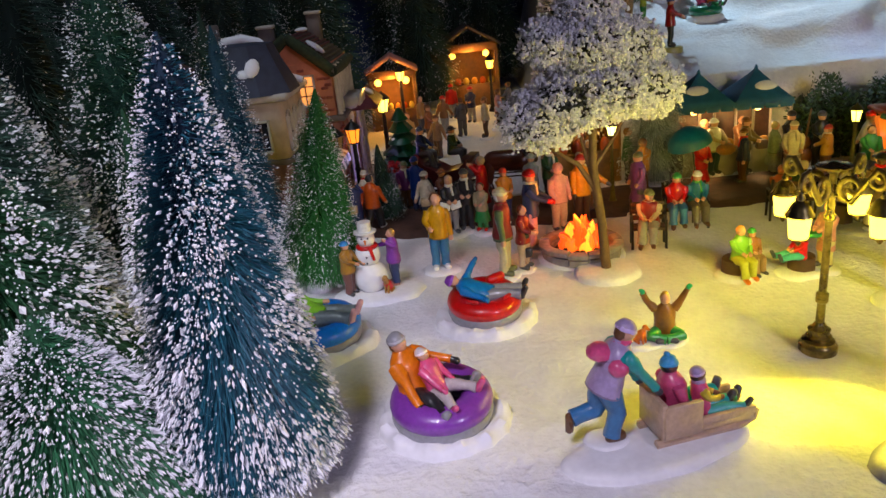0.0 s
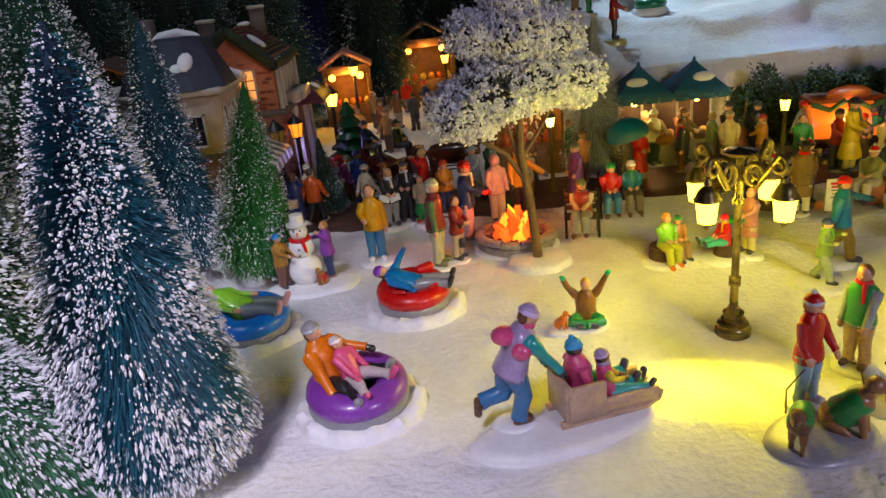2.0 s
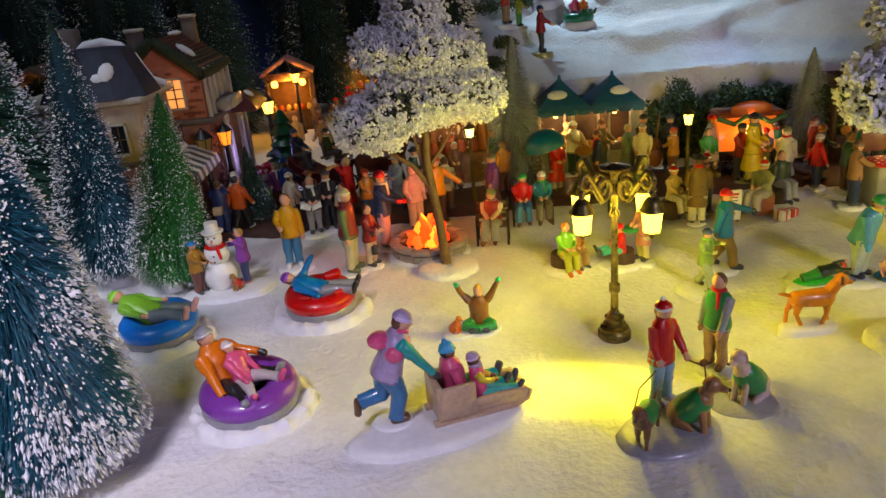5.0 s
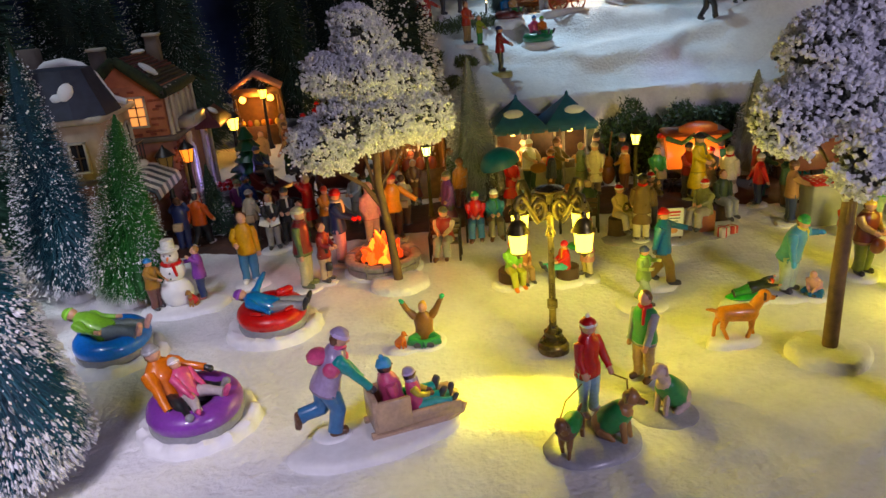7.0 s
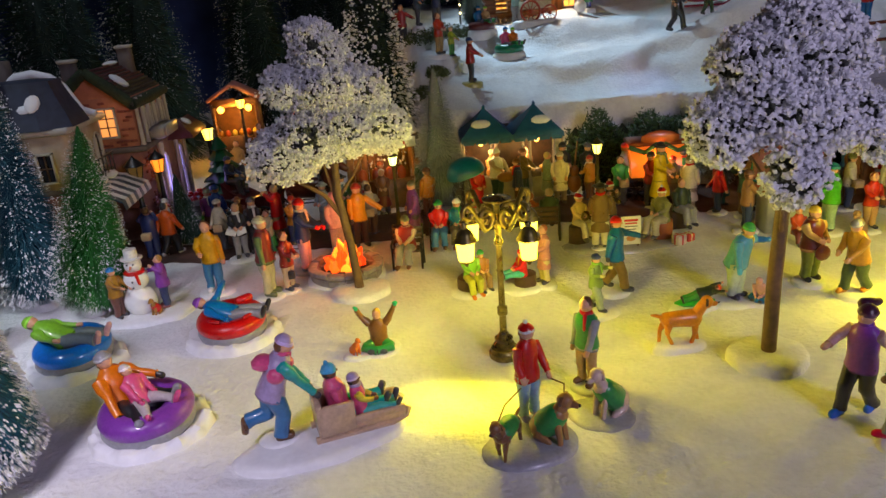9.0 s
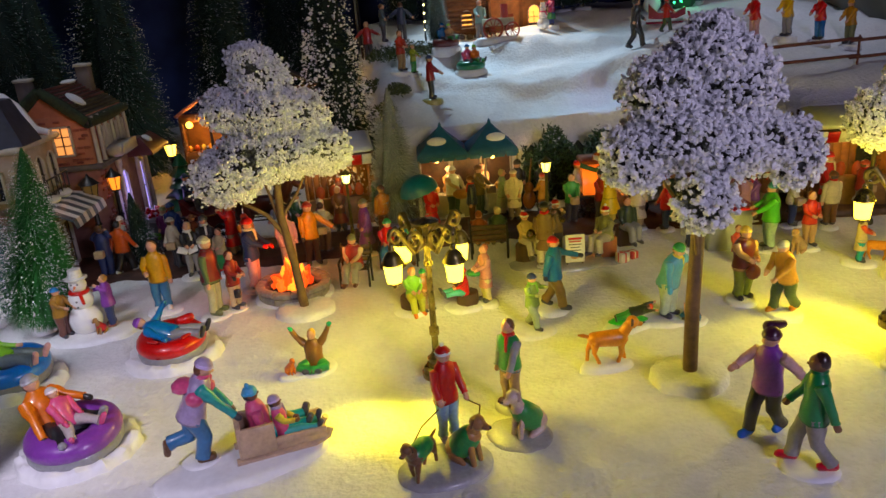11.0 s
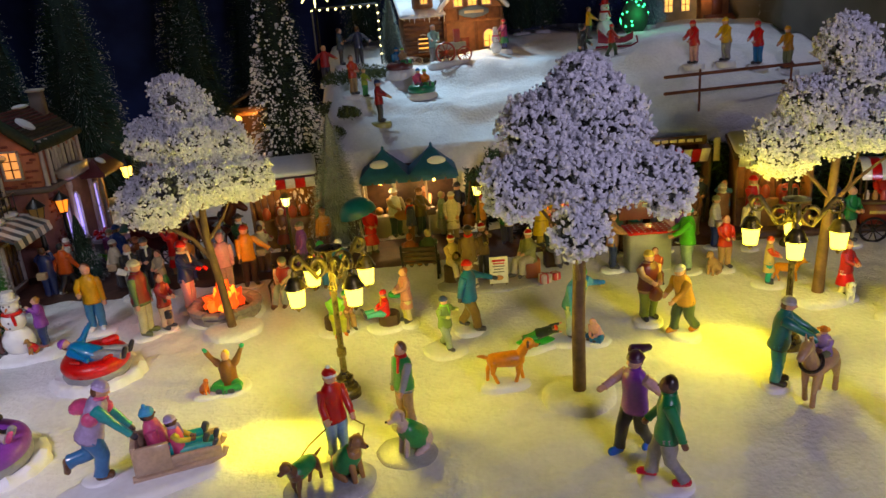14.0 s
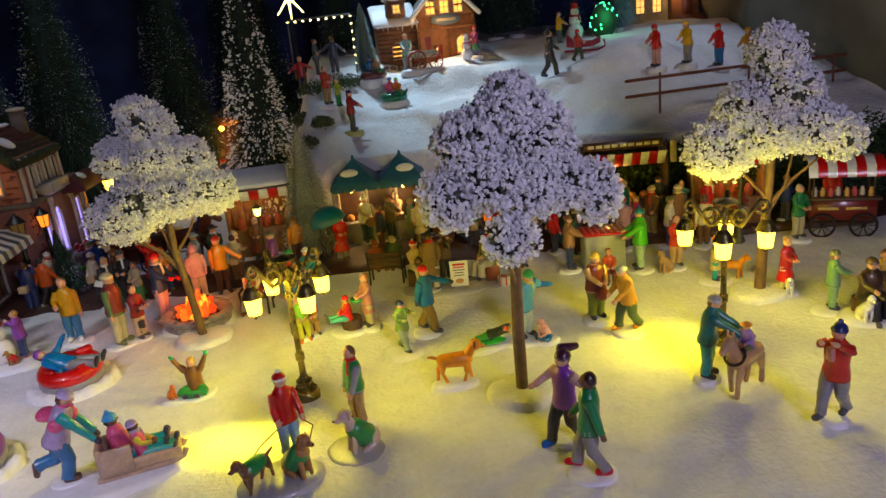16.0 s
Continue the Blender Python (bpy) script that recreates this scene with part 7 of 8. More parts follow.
def shop_house():
    t = thing("shop_house", "cream shop with striped awning, curled snowy gable and blue roof", "house", Matrix.Identity(4))
    plaster = paint((0.38, 0.30, 0.24), 0.7, 0.25, 90, 0.6, name="plaster")
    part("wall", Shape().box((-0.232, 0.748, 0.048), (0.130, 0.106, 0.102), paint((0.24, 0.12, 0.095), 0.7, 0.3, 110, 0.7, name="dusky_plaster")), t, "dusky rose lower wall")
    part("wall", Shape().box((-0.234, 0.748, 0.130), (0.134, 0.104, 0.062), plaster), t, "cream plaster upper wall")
    part("cornice", Shape().box((-0.232, 0.747, 0.163), (0.146, 0.116, 0.007), TRIM, bevel=0.5), t, "cream cornice")
    part("cornice", Shape().box((-0.232, 0.747, 0.100), (0.140, 0.112, 0.005), STONE), t, "grey string course")
    # bay roof of blue slate in front of the curled gable
    rings = []
    for z, k, dy in ((0.166, 1.0, 0.0), (0.176, 0.92, 0.002), (0.196, 0.74, 0.005), (0.212, 0.62, 0.008), (0.214, 0.30, 0.010)):
        rings.append([Vector((-0.208 + 0.052 * k * cx, 0.716 + dy + 0.032 * k * cy, z)) for cx, cy in ((-1, -0.5), (-0.5, -1), (0.5, -1), (1, -0.5), (1, 1), (-1, 1))])
    roof = part("roof", Shape().loft(rings, BLUEROOF), t, "dark blue slate bay roof", smooth=False)
    part("snow_patch", Shape().ball((-0.188, 0.6955, 0.192), (0.007, 0.0028, 0.010), CAKE, 12, 6, Euler((-0.45, 0.5, 0.3)).to_matrix()).ball((-0.196, 0.6945, 0.187), (0.008, 0.0026, 0.005), CAKE, 10, 5, Euler((-0.45, 0, 0.1)).to_matrix()), roof, "white snow patch")
    # the curled gable, seen from the side as a shaped slab with a rim of snow
    prof = ((-0.166, 0.166), (-0.172, 0.170), (-0.178, 0.180), (-0.186, 0.196), (-0.198, 0.207), (-0.214, 0.212), (-0.232, 0.210), (-0.248, 0.200), (-0.262, 0.166))
    part("gable", Shape().loft([[Vector((x, y, z)) for x, z in prof] for y in (0.776, 0.792)], plaster), t, "shaped cream gable")
    part("snow_edge", Shape().tube([(-0.158, 0.774, 0.169)] + [(x, 0.774, z + 0.004) for x, z in prof[1:8]], [0.0034, 0.0042, 0.0046, 0.0048, 0.0050, 0.0050, 0.0048, 0.0042], CAKE, 9), roof, "curled snow-lined gable edge")
    part("garland", Shape().tube([(x - 0.010, 0.770, z - 0.004) for x, z in prof[1:6]], 0.0040, fibre((0.01, 0.05, 0.01), (0.04, 0.14, 0.04), 0.9, "garland"), 8), t, "green garland")
    for d in (-1, 1):
        part("bow", Shape().ball((-0.212 + d * 0.004, 0.764, 0.205 - 0.002 * d), (0.005, 0.003, 0.0036), P(RED), 8, 5), t, "red bow")
    part("chimney", Shape().box((-0.250, 0.780, 0.215), (0.020, 0.018, 0.034), STONE), roof)
    for yy in (0.716, 0.748, 0.780):
        window(t, at(-0.1665, yy, 0.110, 90), 0.014, 0.030, DARK_PANE, 1, 2, True)
    for px in (-0.225, -0.190):
        window(t, at(px, 0.6955, 0.112, 0), 0.014, 0.028, DARK_PANE, 2, 2)
    for k in range(9):
        part("baluster", Shape().limb((-0.156, 0.700 + 0.011 * k, 0.102), (-0.156, 0.700 + 0.011 * k, 0.122), 0.0007, 0.0007, IRON, 5), t)
    part("balcony_rail", Shape().limb((-0.156, 0.696, 0.122), (-0.156, 0.792, 0.122), 0.0011, 0.0011, IRON, 5), t, "black iron rail")
    for k in range(10):
        q = Shape()
        y0 = 0.700 + 0.0098 * k
        q.loft([[Vector((x, y0 + dy * 0.0048, z + dz)) for dy, dz in ((-1, 0), (1, 0), (1, 0.002), (-1, 0.002))] for x, z in ((-0.166, 0.096), (-0.146, 0.093), (-0.124, 0.082), (-0.122, 0.074))], P((0.66, 0.64, 0.62) if k % 2 else (0.05, 0.07, 0.09)))
        part("awning_strip", q, t, "white strip" if k % 2 else "dark blue strip")
    for yy in (0.722, 0.768):
        window(t, at(-0.1665, yy, 0.014, 90), 0.034, 0.052, paint((0.20, 0.11, 0.035), 0.25, 0.3, 60, 0.1, name="amber_glass"), 3, 2)
    part("shop_sign", Shape().box((-0.150, 0.796, 0.062), (0.018, 0.002, 0.022), P((0.16, 0.05, 0.03))), t, "small dark red hanging sign")
    for k in range(3):
        part("snow_heap", Shape().ball((-0.158, 0.706 + 0.034 * k, 0.099), (0.008, 0.014, 0.005), CAKE, 12, 5), t)
    return t


shop_house()

# ---------------------------------------------------------------- dark wood behind, and the far market
for k, (x, y, h, r) in enumerate(((-0.20, 1.20, 0.44, 0.085), (-0.345, 1.16, 0.42, 0.085), (-0.27, 1.09, 0.36, 0.065), (-0.40, 1.02, 0.40, 0.085), (-0.055, 1.48, 0.46, 0.080), (-0.50, 0.86, 0.42, 0.095), (-0.12, 1.66, 0.50, 0.085), (-0.60, 1.12, 0.48, 0.11),
                                  (-0.28, 1.42, 0.52, 0.10), (-0.45, 1.40, 0.55, 0.11), (0.10, 1.72, 0.50, 0.085), (-0.65, 0.72, 0.46, 0.11), (-0.58, 0.52, 0.40, 0.10), (-0.75, 1.35, 0.55, 0.12), (0.02, 1.80, 0.52, 0.09))):
    brush_tree("tall dark green bottle-brush fir with faint frost in the wood", x, y, 0, h, r, (0.008, 0.026, 0.018), (0.03, 0.085, 0.06), 4200, 0.30, 0.5, seed=40 + k, group="dark wood behind the village")


def far_hut(label, x, y, w, h, roofcol, seed):
    t = thing("market_hut", label, "hut", at(x, y, 0, 4))
    wood = paint((0.16, 0.07, 0.02), 0.6, 0.35, 90, 0.6, name="hut_wood")
    part("back_wall", Shape().box((0, w * 0.3, h * 0.36), (w, 0.004, h * 0.76), wood), t)
    for d in (-1, 1):
        part("side_wall", Shape().box((d * w / 2, 0, h * 0.36), (0.004, w * 0.6, h * 0.76), wood), t)
        part("roof", Shape().box((d * w * 0.28, 0, h * 0.86), (w * 0.66, w * 0.8, 0.006), paint(roofcol, 0.7, 0.3, 90, 0.6, name="hut_roof"), rot=Euler((0, d * 0.52, 0)).to_matrix()), t)
        part("post", Shape().limb((d * w * 0.46, -w * 0.3, -0.003), (d * w * 0.46, -w * 0.3, h * 0.72), 0.0026, 0.0026, wood, 7), t)
    part("counter", Shape().box((0, -w * 0.27, h * 0.13), (w * 0.96, 0.012, h * 0.28), wood), t)
    part("gable_board", Shape().box((0, -w * 0.31, h * 0.72), (w * 0.98, 0.004, h * 0.10), wood), t)
    rnd = random.Random(seed)
    for k in range(6):
        part("ware", Shape().ball((-w * 0.38 + w * 0.15 * k, -w * 0.25, h * 0.31), (w * 0.06, w * 0.04, h * 0.05), P(((0.5, 0.25, 0.06), (0.4, 0.08, 0.03), (0.5, 0.4, 0.1))[k % 3]), 8, 5), t)
    for d in (-1, 1):
        part("bulb", Shape().ball((d * w * 0.30, -w * 0.33, h * 0.64), 0.0065, glow((1.0, 0.50, 0.06), 6.0), 10, 6), t, "glowing amber bulb")
    lamp_light("hut_bulb", "POINT", 0.24, (1.0, 0.42, 0.06), t.matrix_world @ Matrix.Translation((0, -w * 0.42, h * 0.62)), 0.008)
    return t


far_hut("brown timber market hut with glowing amber bulbs", 0.036, 1.55, 0.115, 0.165, (0.05, 0.035, 0.03), 1)
far_hut("small market hut with pink canvas roof and amber light", -0.112, 1.36, 0.085, 0.140, (0.35, 0.14, 0.12), 2)
far_hut("dim market hut deep in the fir wood", -0.36, 0.935, 0.09, 0.20, (0.06, 0.03, 0.02), 5)
post_lamp("thin dark lamp post with amber globe in the far market", -0.092, 1.30, 0.120, IRON, (1.0, 0.55, 0.05), 0.16, 0.85, strength=7.0)
post_lamp("dark lamp post with amber globe by the far house", -0.105, 1.055, 0.112, IRON, (1.0, 0.60, 0.06), 0.06, 1.0, strength=7.0)
post_lamp("thin dark lamp post with amber globe near the hut", 0.075, 1.43, 0.110, IRON, (1.0, 0.55, 0.05), 0.16, 0.85, strength=7.0)
FAR = ((-0.075, 1.10, TAN), (-0.045, 1.16, (0.3, 0.1, 0.04)), (-0.020, 1.24, (0.2, 0.1, 0.05)), (0.010, 1.20, DARK), (0.048, 1.18, CREAM), (0.030, 1.32, NAVY), (-0.06, 1.26, (0.4, 0.22, 0.08)), (0.075, 1.25, ROSE), (-0.005, 1.38, RED), (0.100, 1.33, (0.2, 0.2, 0.22)), (-0.03, 1.06, (0.35, 0.2, 0.1)))
for k, (x, y, col) in enumerate(FAR):
    person("small market visitor figurine in winter coat on lit snow", x, y, 0.066, k * 67, col, (DARK, BROWN, GREY)[k % 3], 0.014, hat=(None, BROWN, RED)[k % 3], arms=("down", "front", "walk", "hips")[k % 4], group="far market visitors")

# ---------------------------------------------------------------- the hill and its cottages
def on_hill(x, y):
    return hill_height(x, y) + 0.0005


def hill_person(label, x, y, h, face, top, legs, **kw):
    return person(label, x, y, h, face, top, legs, kw.pop("base", 0.014), z=on_hill(x, y), **kw)


hill_person("snowboarder figurine in red jacket reaching out on the slope", 0.298, 1.005, 0.064, 75, (0.28, 0.02, 0.02), BLACK, hat=NAVY, arms="reach", base=0.017, basemat=P((0.34, 0.33, 0.14)), stance="stand")


def hill_tube(label, x, y, ring_col, a, b):
    t = thing("tubing_figurine", label, "figurine", Matrix.Translation((x, y, on_hill(x, y) - 0.002)), group="snow tubes")
    part("snow_base", disc(Shape(), (0, 0, 0), 0.026, 0.023, 0, 0.010, seed=x * 50), t)
    part("tube", Shape().ring((0, 0, 0.016), 0.016, 0.0075, P(ring_col), 24, 9), t)
    part("rider", figure(Shape(), 0.052, a, DARK, at(-0.004, 0.004, 0.016, 20), hat=BLUE, stance="out", seat=0.05, arms="hips", wide=1.25), t)
    part("rider", figure(Shape(), 0.046, b, GREEN, at(0.006, -0.003, 0.018, 30), hat=LIME, stance="out", seat=0.05, arms="front", wide=1.25), t)
    return t


hill_tube("green snow tube with two riders on the hill", 0.372, 1.085, (0.02, 0.16, 0.08), PINK, ORANGE)
hill_tube("dark red snow tube with two riders beside the cart", 0.345, 1.175, (0.12, 0.03, 0.03), BLUE, TAN)


def hay_cart(x, y):
    t = thing("hay_cart", "pale wooden cart with red spoked wheels on a snow slab", "cart", at(x, y, on_hill(x, y) - 0.001, 8))
    sl = Shape()
    disc(sl, (0, 0, 0), 0.042, 0.020, 0, 0.006)
    part("snow_slab", sl, t)
    part("bed", Shape().box((0, 0.004, 0.030), (0.050, 0.022, 0.012), P((0.48, 0.46, 0.34))), t, "pale green wooden bed")
    for px, r in ((-0.014, 0.0165), (0.020, 0.012)):
        w = spoked_wheel(t, (0, 0, 0), r, mat=P((0.30, 0.05, 0.03)))
        w.matrix_basis = Matrix.Translation((px, -0.011, r + 0.004)) @ Matrix.Rotation(math.pi / 2, 4, "Z")
    part("crate", Shape().box((0.012, 0.006, 0.046), (0.010, 0.010, 0.024), P((0.40, 0.08, 0.08))), t, "red and blue crate")
    return t


hay_cart(0.437, 1.170)
hill_person("figurine in pale mint coat beside the hay cart", 0.410, 1.200, 0.068, 0, (0.30, 0.46, 0.44), GREY, hair=(0.5, 0.45, 0.4), arms="reach")
hill_person("skiing figurine in red jacket on the hill edge", 0.262, 1.085, 0.062, 40, (0.42, 0.05, 0.03), (0.3, 0.2, 0.1), hair=BROWN, arms="front", base=0.022)
hill_person("child figurine in green skiing beside the red one", 0.280, 1.075, 0.044, 40, (0.30, 0.36, 0.05), GREEN, hat=TAN, arms="reach")
hill_person("walker figurine in black suit leading a child", 0.640, 1.075, 0.078, 100, BLACK, BLACK, hair=BLACK, arms=((-0.12, 0.1, 0.55), (0.2, -0.3, 0.56)), stance="walk", base=0.0)
hill_person("child figurine in red coat reaching out on the slope", 0.688, 1.070, 0.052, 100, (0.42, 0.04, 0.03), (0.03, 0.06, 0.02), hat=RED, arms="wide", stance="walk", base=0.0)
for k, (x, col, leg) in enumerate(((0.790, RED, ROSE), (0.842, YELLOW, GREY), (0.895, RED, BLUE), (0.945, (0.45, 0.22, 0.04), OLIVE))):
    hill_person("cross-country skier figurine in bright jacket on the ridge", x, 0.985, 0.066, -70, col, leg, hat=col, arms="reach", lean=8, base=0.018, group="skiers on the ridge")
hill_person("figurine in yellow jacket beside the lit snowman", 0.715, 1.270, 0.060, 60, YELLOW, DARK, hair=BROWN, arms="reach")
snowman("white snowman with red lamp nose on the hill", 0.752, 1.285, 0.95, on_hill(0.752, 1.285), hat=RED)
snowman("small white snowman with pink scarf before the cottage", 0.520, 1.195, 0.62, on_hill(0.52, 1.195), hat=WHITE, scarf=PINK)
hill_person("figurine in red and blue coat behind the small snowman", 0.540, 1.215, 0.052, -60, (0.34, 0.03, 0.10), (0.06, 0.08, 0.3), hat=RED, arms="reach", skirt=(0.05, 0.2, 0.10))
for k, (x, y, col) in enumerate(((0.215, 1.24, (0.35, 0.04, 0.04)), (0.245, 1.26, (0.08, 0.11, 0.14)), (0.278, 1.25, (0.04, 0.05, 0.10)))):
    hill_person("figurine in winter coat skating under the light frame", x, y, 0.066, k * 90, col, DARK, hair=BROWN, arms="wide")


def light_frame():
    z = on_hill(0.25, 1.28)
    t = thing("light_frame", "pale frame hung with small warm fairy lights", "frame", Matrix.Identity(4))
    fr = paint((0.10, 0.10, 0.10), 0.6, name="frame_paint")
    part("post", Shape().limb((0.318, 1.24, z - 0.01), (0.318, 1.24, z + 0.098), 0.0018, 0.0018, fr, 6), t)
    part("post", Shape().limb((0.200, 1.30, z - 0.01), (0.200, 1.30, z + 0.098), 0.0018, 0.0018, fr, 6), t)
    part("beam", Shape().limb((0.200, 1.30, z + 0.098), (0.318, 1.24, z + 0.098), 0.0018, 0.0018, fr, 6), t)
    for k in range(9):
        part("fairy_light", Shape().ball((0.200 + 0.01475 * k, 1.30 - 0.0075 * k, z + 0.095), 0.0021, glow((1.0, 0.85, 0.35), 6.0), 7, 5), t)
    for k in range(6):
        part("fairy_light", Shape().ball((0.318, 1.238, z + 0.012 + 0.014 * k), 0.0018, glow((1.0, 0.85, 0.35), 6.0), 7, 5), t)
    return t


light_frame()


def shrub(x, y, r, h, seed):
    rnd = random.Random(seed)
    v, f = [], []
    for i in range(700):
        a = rnd.uniform(0, 6.28)
        q = r * math.sqrt(rnd.random())
        p = Vector((q * math.cos(a), q * math.sin(a), h * rnd.random() * (1 - 0.6 * (q / r) ** 2)))
        d = Vector((rnd.gauss(0, 1), rnd.gauss(0, 1), rnd.gauss(0.8, 1))).normalized()
        o = d.orthogonal().normalized()
        g = rnd.uniform(0.0016, 0.0036)
        k = len(v)
        v += [p, p + d * g + o * g * 0.4, p + d * g * 2, p + d * g - o * g * 0.4]
        f.append((k, k + 1, k + 2, k + 3))
    t = thing("shrub", "low olive-green shrub poking through the hill snow", "shrub", Matrix.Translation((x, y, on_hill(x, y) - 0.003)), group="shrubs on the hill edge")
    part("leaf", Shape().add(v, f, fibre((0.03, 0.05, 0.012), (0.12, 0.15, 0.05), 0.7, "moss_leaf")), t, smooth=False, kind="stuff")


for k, (x, y, r) in enumerate(((0.235, 1.15, 0.026), (0.275, 1.17, 0.030), (0.305, 1.185, 0.024), (0.215, 1.08, 0.022), (0.250, 1.03, 0.018), (0.225, 0.985, 0.020))):
    shrub(x, y, r, r * 0.9, 30 + k)


def star_tree():
    t = thing("lit_star", "bright yellow lit cascade star above the hill", "star", at(0.205, 1.36, 0.0))
    part("post", Shape().limb((0, 0.01, 0.14), (0, 0.01, 0.36), 0.003, 0.002, IRON, 6), t)
    for k in range(8):
        a = k * math.pi / 4
        part("ray", Shape().limb((0, 0, 0.36), (0.035 * math.cos(a), 0, 0.36 + 0.045 * math.sin(a)), 0.003, 0.001, glow((1.0, 0.85, 0.30), 5.0), 6), t)
    return t


star_tree()
brush_tree("large dark fir heavily clumped with white and mint snow", 0.160, 0.960, 0, 0.385, 0.066, (0.006, 0.02, 0.012), (0.02, 0.06, 0.04), 5200, 0.62, 1.6, seed=61, streak=(0.9, 1.4))
brush_tree("pale mint frosted fir beside the hill cottage", 0.336, 1.205, on_hill(0.336, 1.205), 0.130, 0.026, (0.14, 0.22, 0.21), (0.34, 0.48, 0.46), 3200, 0.10, 0.7, seed=63)
brush_tree("pale blue frosted fir with glitter on the hill", 0.850, 1.30, on_hill(0.85, 1.3), 0.130, 0.034, (0.12, 0.20, 0.24), (0.34, 0.46, 0.50), 2600, 0.25, 0.8, seed=65)
brush_tree("teal fir near the upper cottage", 1.120, 1.30, on_hill(1.12, 1.3), 0.150, 0.045, (0.01, 0.05, 0.05), (0.04, 0.16, 0.15), 2400, 0.22, 0.8, seed=67)
brush_tree("dark green fir with mint snow near the upper cottage", 1.20, 1.27, on_hill(1.2, 1.27), 0.17, 0.055, (0.006, 0.04, 0.03), (0.03, 0.13, 0.08), 2600, 0.30, 0.9, seed=69)
# the blue is bristle colour only; no fairy lights hang on this fir
brush_tree("deep blue fir on the hill", 0.790, 1.38, on_hill(0.79, 1.38), 0.17, 0.05, (0.01, 0.02, 0.10), (0.03, 0.06, 0.34), 2400, 0.20, 0.7, seed=71)
for k, (x, y) in enumerate(((0.62, 1.42), (0.68, 1.48), (0.30, 1.50), (0.92, 1.50), (0.45, 1.62), (1.25, 1.45))):
    brush_tree("dark green fir on top of the hill", x, y, on_hill(x, y), 0.24 + 0.02 * (k % 3), 0.06, (0.008, 0.026, 0.02), (0.03, 0.09, 0.07), 2400, 0.25, 0.6, seed=80 + k, group="dark firs on the hill")


def cottage(x, y, face):
    z = on_hill(x, y - 0.02) - 0.006
    t = thing("cottage", "orange timbered cottage with snowy roofs and lit windows", "house", at(x, y, z, face) @ Matrix.Scale(0.84, 4))
    tim = paint((0.30, 0.13, 0.05), 0.7, 0.3, 90, 0.6, name="warm_timber")
    log = paint((0.20, 0.085, 0.035), 0.7, 0.35, 90, 0.7, name="dark_log")
    lit = glow((1.0, 0.50, 0.09), 1.5, "lit_pane")
    part("wall", Shape().box((0.050, 0.045, 0.052), (0.130, 0.090, 0.112), tim), t, "orange timber wall")
    part("wall", Shape().box((-0.062, 0.050, 0.048), (0.090, 0.080, 0.104), log), t, "dark log wall")
    g = Shape()
    g.loft([[Vector((xx, yy, zz)) for xx, zz in ((-0.018, 0.106), (0.118, 0.106), (0.050, 0.180))] for yy in (0.0, 0.09)], tim)
    part("gable", g, t)
    for d in (-1, 1):
        r = part("roof", Shape().box((0.050 + d * 0.040, 0.042, 0.146), (0.108, 0.106, 0.006), STONE, rot=Euler((0, d * 0.83, 0)).to_matrix()), t, "grey roof edged in snow")
        part("snow_edge", Shape().limb((0.050 + d * 0.078, -0.012, 0.106), (0.050, -0.012, 0.186), 0.005, 0.005, CAKE, 8), r)
    r = part("roof", Shape().box((-0.064, 0.038, 0.118), (0.104, 0.110, 0.010), CAKE, bevel=0.8, rot=Euler((0.42, 0, 0)).to_matrix()), t, "thick white snow roof")
    part("dormer", Shape().box((-0.062, 0.0, 0.132), (0.040, 0.050, 0.040), log), t)
    part("dormer_snow", Shape().ball((-0.062, 0.002, 0.152), (0.030, 0.034, 0.010), CAKE, 14, 6), t)
    window(t, at(-0.062, -0.0255, 0.122), 0.014, 0.016, lit, 2, 2)
    window(t, at(-0.064, 0.0095, 0.022), 0.022, 0.024, lit, 2, 2, True)
    window(t, at(0.085, -0.0005, 0.022), 0.024, 0.024, lit, 2, 2, True)
    for px in (0.018, 0.050, 0.082):
        window(t, at(px, -0.0005, 0.112), 0.018, 0.026, lit, 2, 2)
    for k in range(10):
        part("log", Shape().limb((-0.104, 0.0095, 0.004 + 0.0098 * k), (-0.020, 0.0095, 0.004 + 0.0098 * k), 0.0036, 0.0036, log, 7), t)
    for px in (-0.014, 0.016, 0.048, 0.080, 0.112):
        part("beam", Shape().box((px, -0.0012, 0.094), (0.0035, 0.004, 0.024), log), t)
    for px, zz in ((0.010, 0.128), (0.090, 0.128), (0.050, 0.160)):
        part("beam", Shape().box((px, -0.0012, zz), (0.040, 0.004, 0.0032), log), t)
    for k in range(9):
        part("icicle", Shape().limb((-0.106 + 0.011 * k, -0.016, 0.098), (-0.106 + 0.011 * k, -0.016, 0.090 - 0.004 * (k % 3)), 0.0018, 0.0004, CAKE, 5), t)
    part("sign", Shape().ball((0.050, -0.012, 0.098), (0.036, 0.003, 0.013), P((0.10, 0.14, 0.20)), 18, 6), t, "blue oval sign without readable words")
    part("text_bar", Shape().box((0.050, -0.0152, 0.098), (0.044, 0.0008, 0.006), P((0.45, 0.40, 0.30))), t)
    part("ledge", Shape().box((0.050, -0.006, 0.080), (0.136, 0.016, 0.006), tim), t)
    part("door", Shape().box((0.028, -0.001, 0.022), (0.020, 0.004, 0.044), P((0.16, 0.03, 0.02))), t, "dark red door")
    part("planter", Shape().box((0.085, -0.006, 0.016), (0.030, 0.010, 0.006), P((0.08, 0.05, 0.16))), t)
    for px in (-0.015, 0.055, 0.115):
        part("post", Shape().box((px, -0.003, 0.050), (0.006, 0.006, 0.106), log), t)
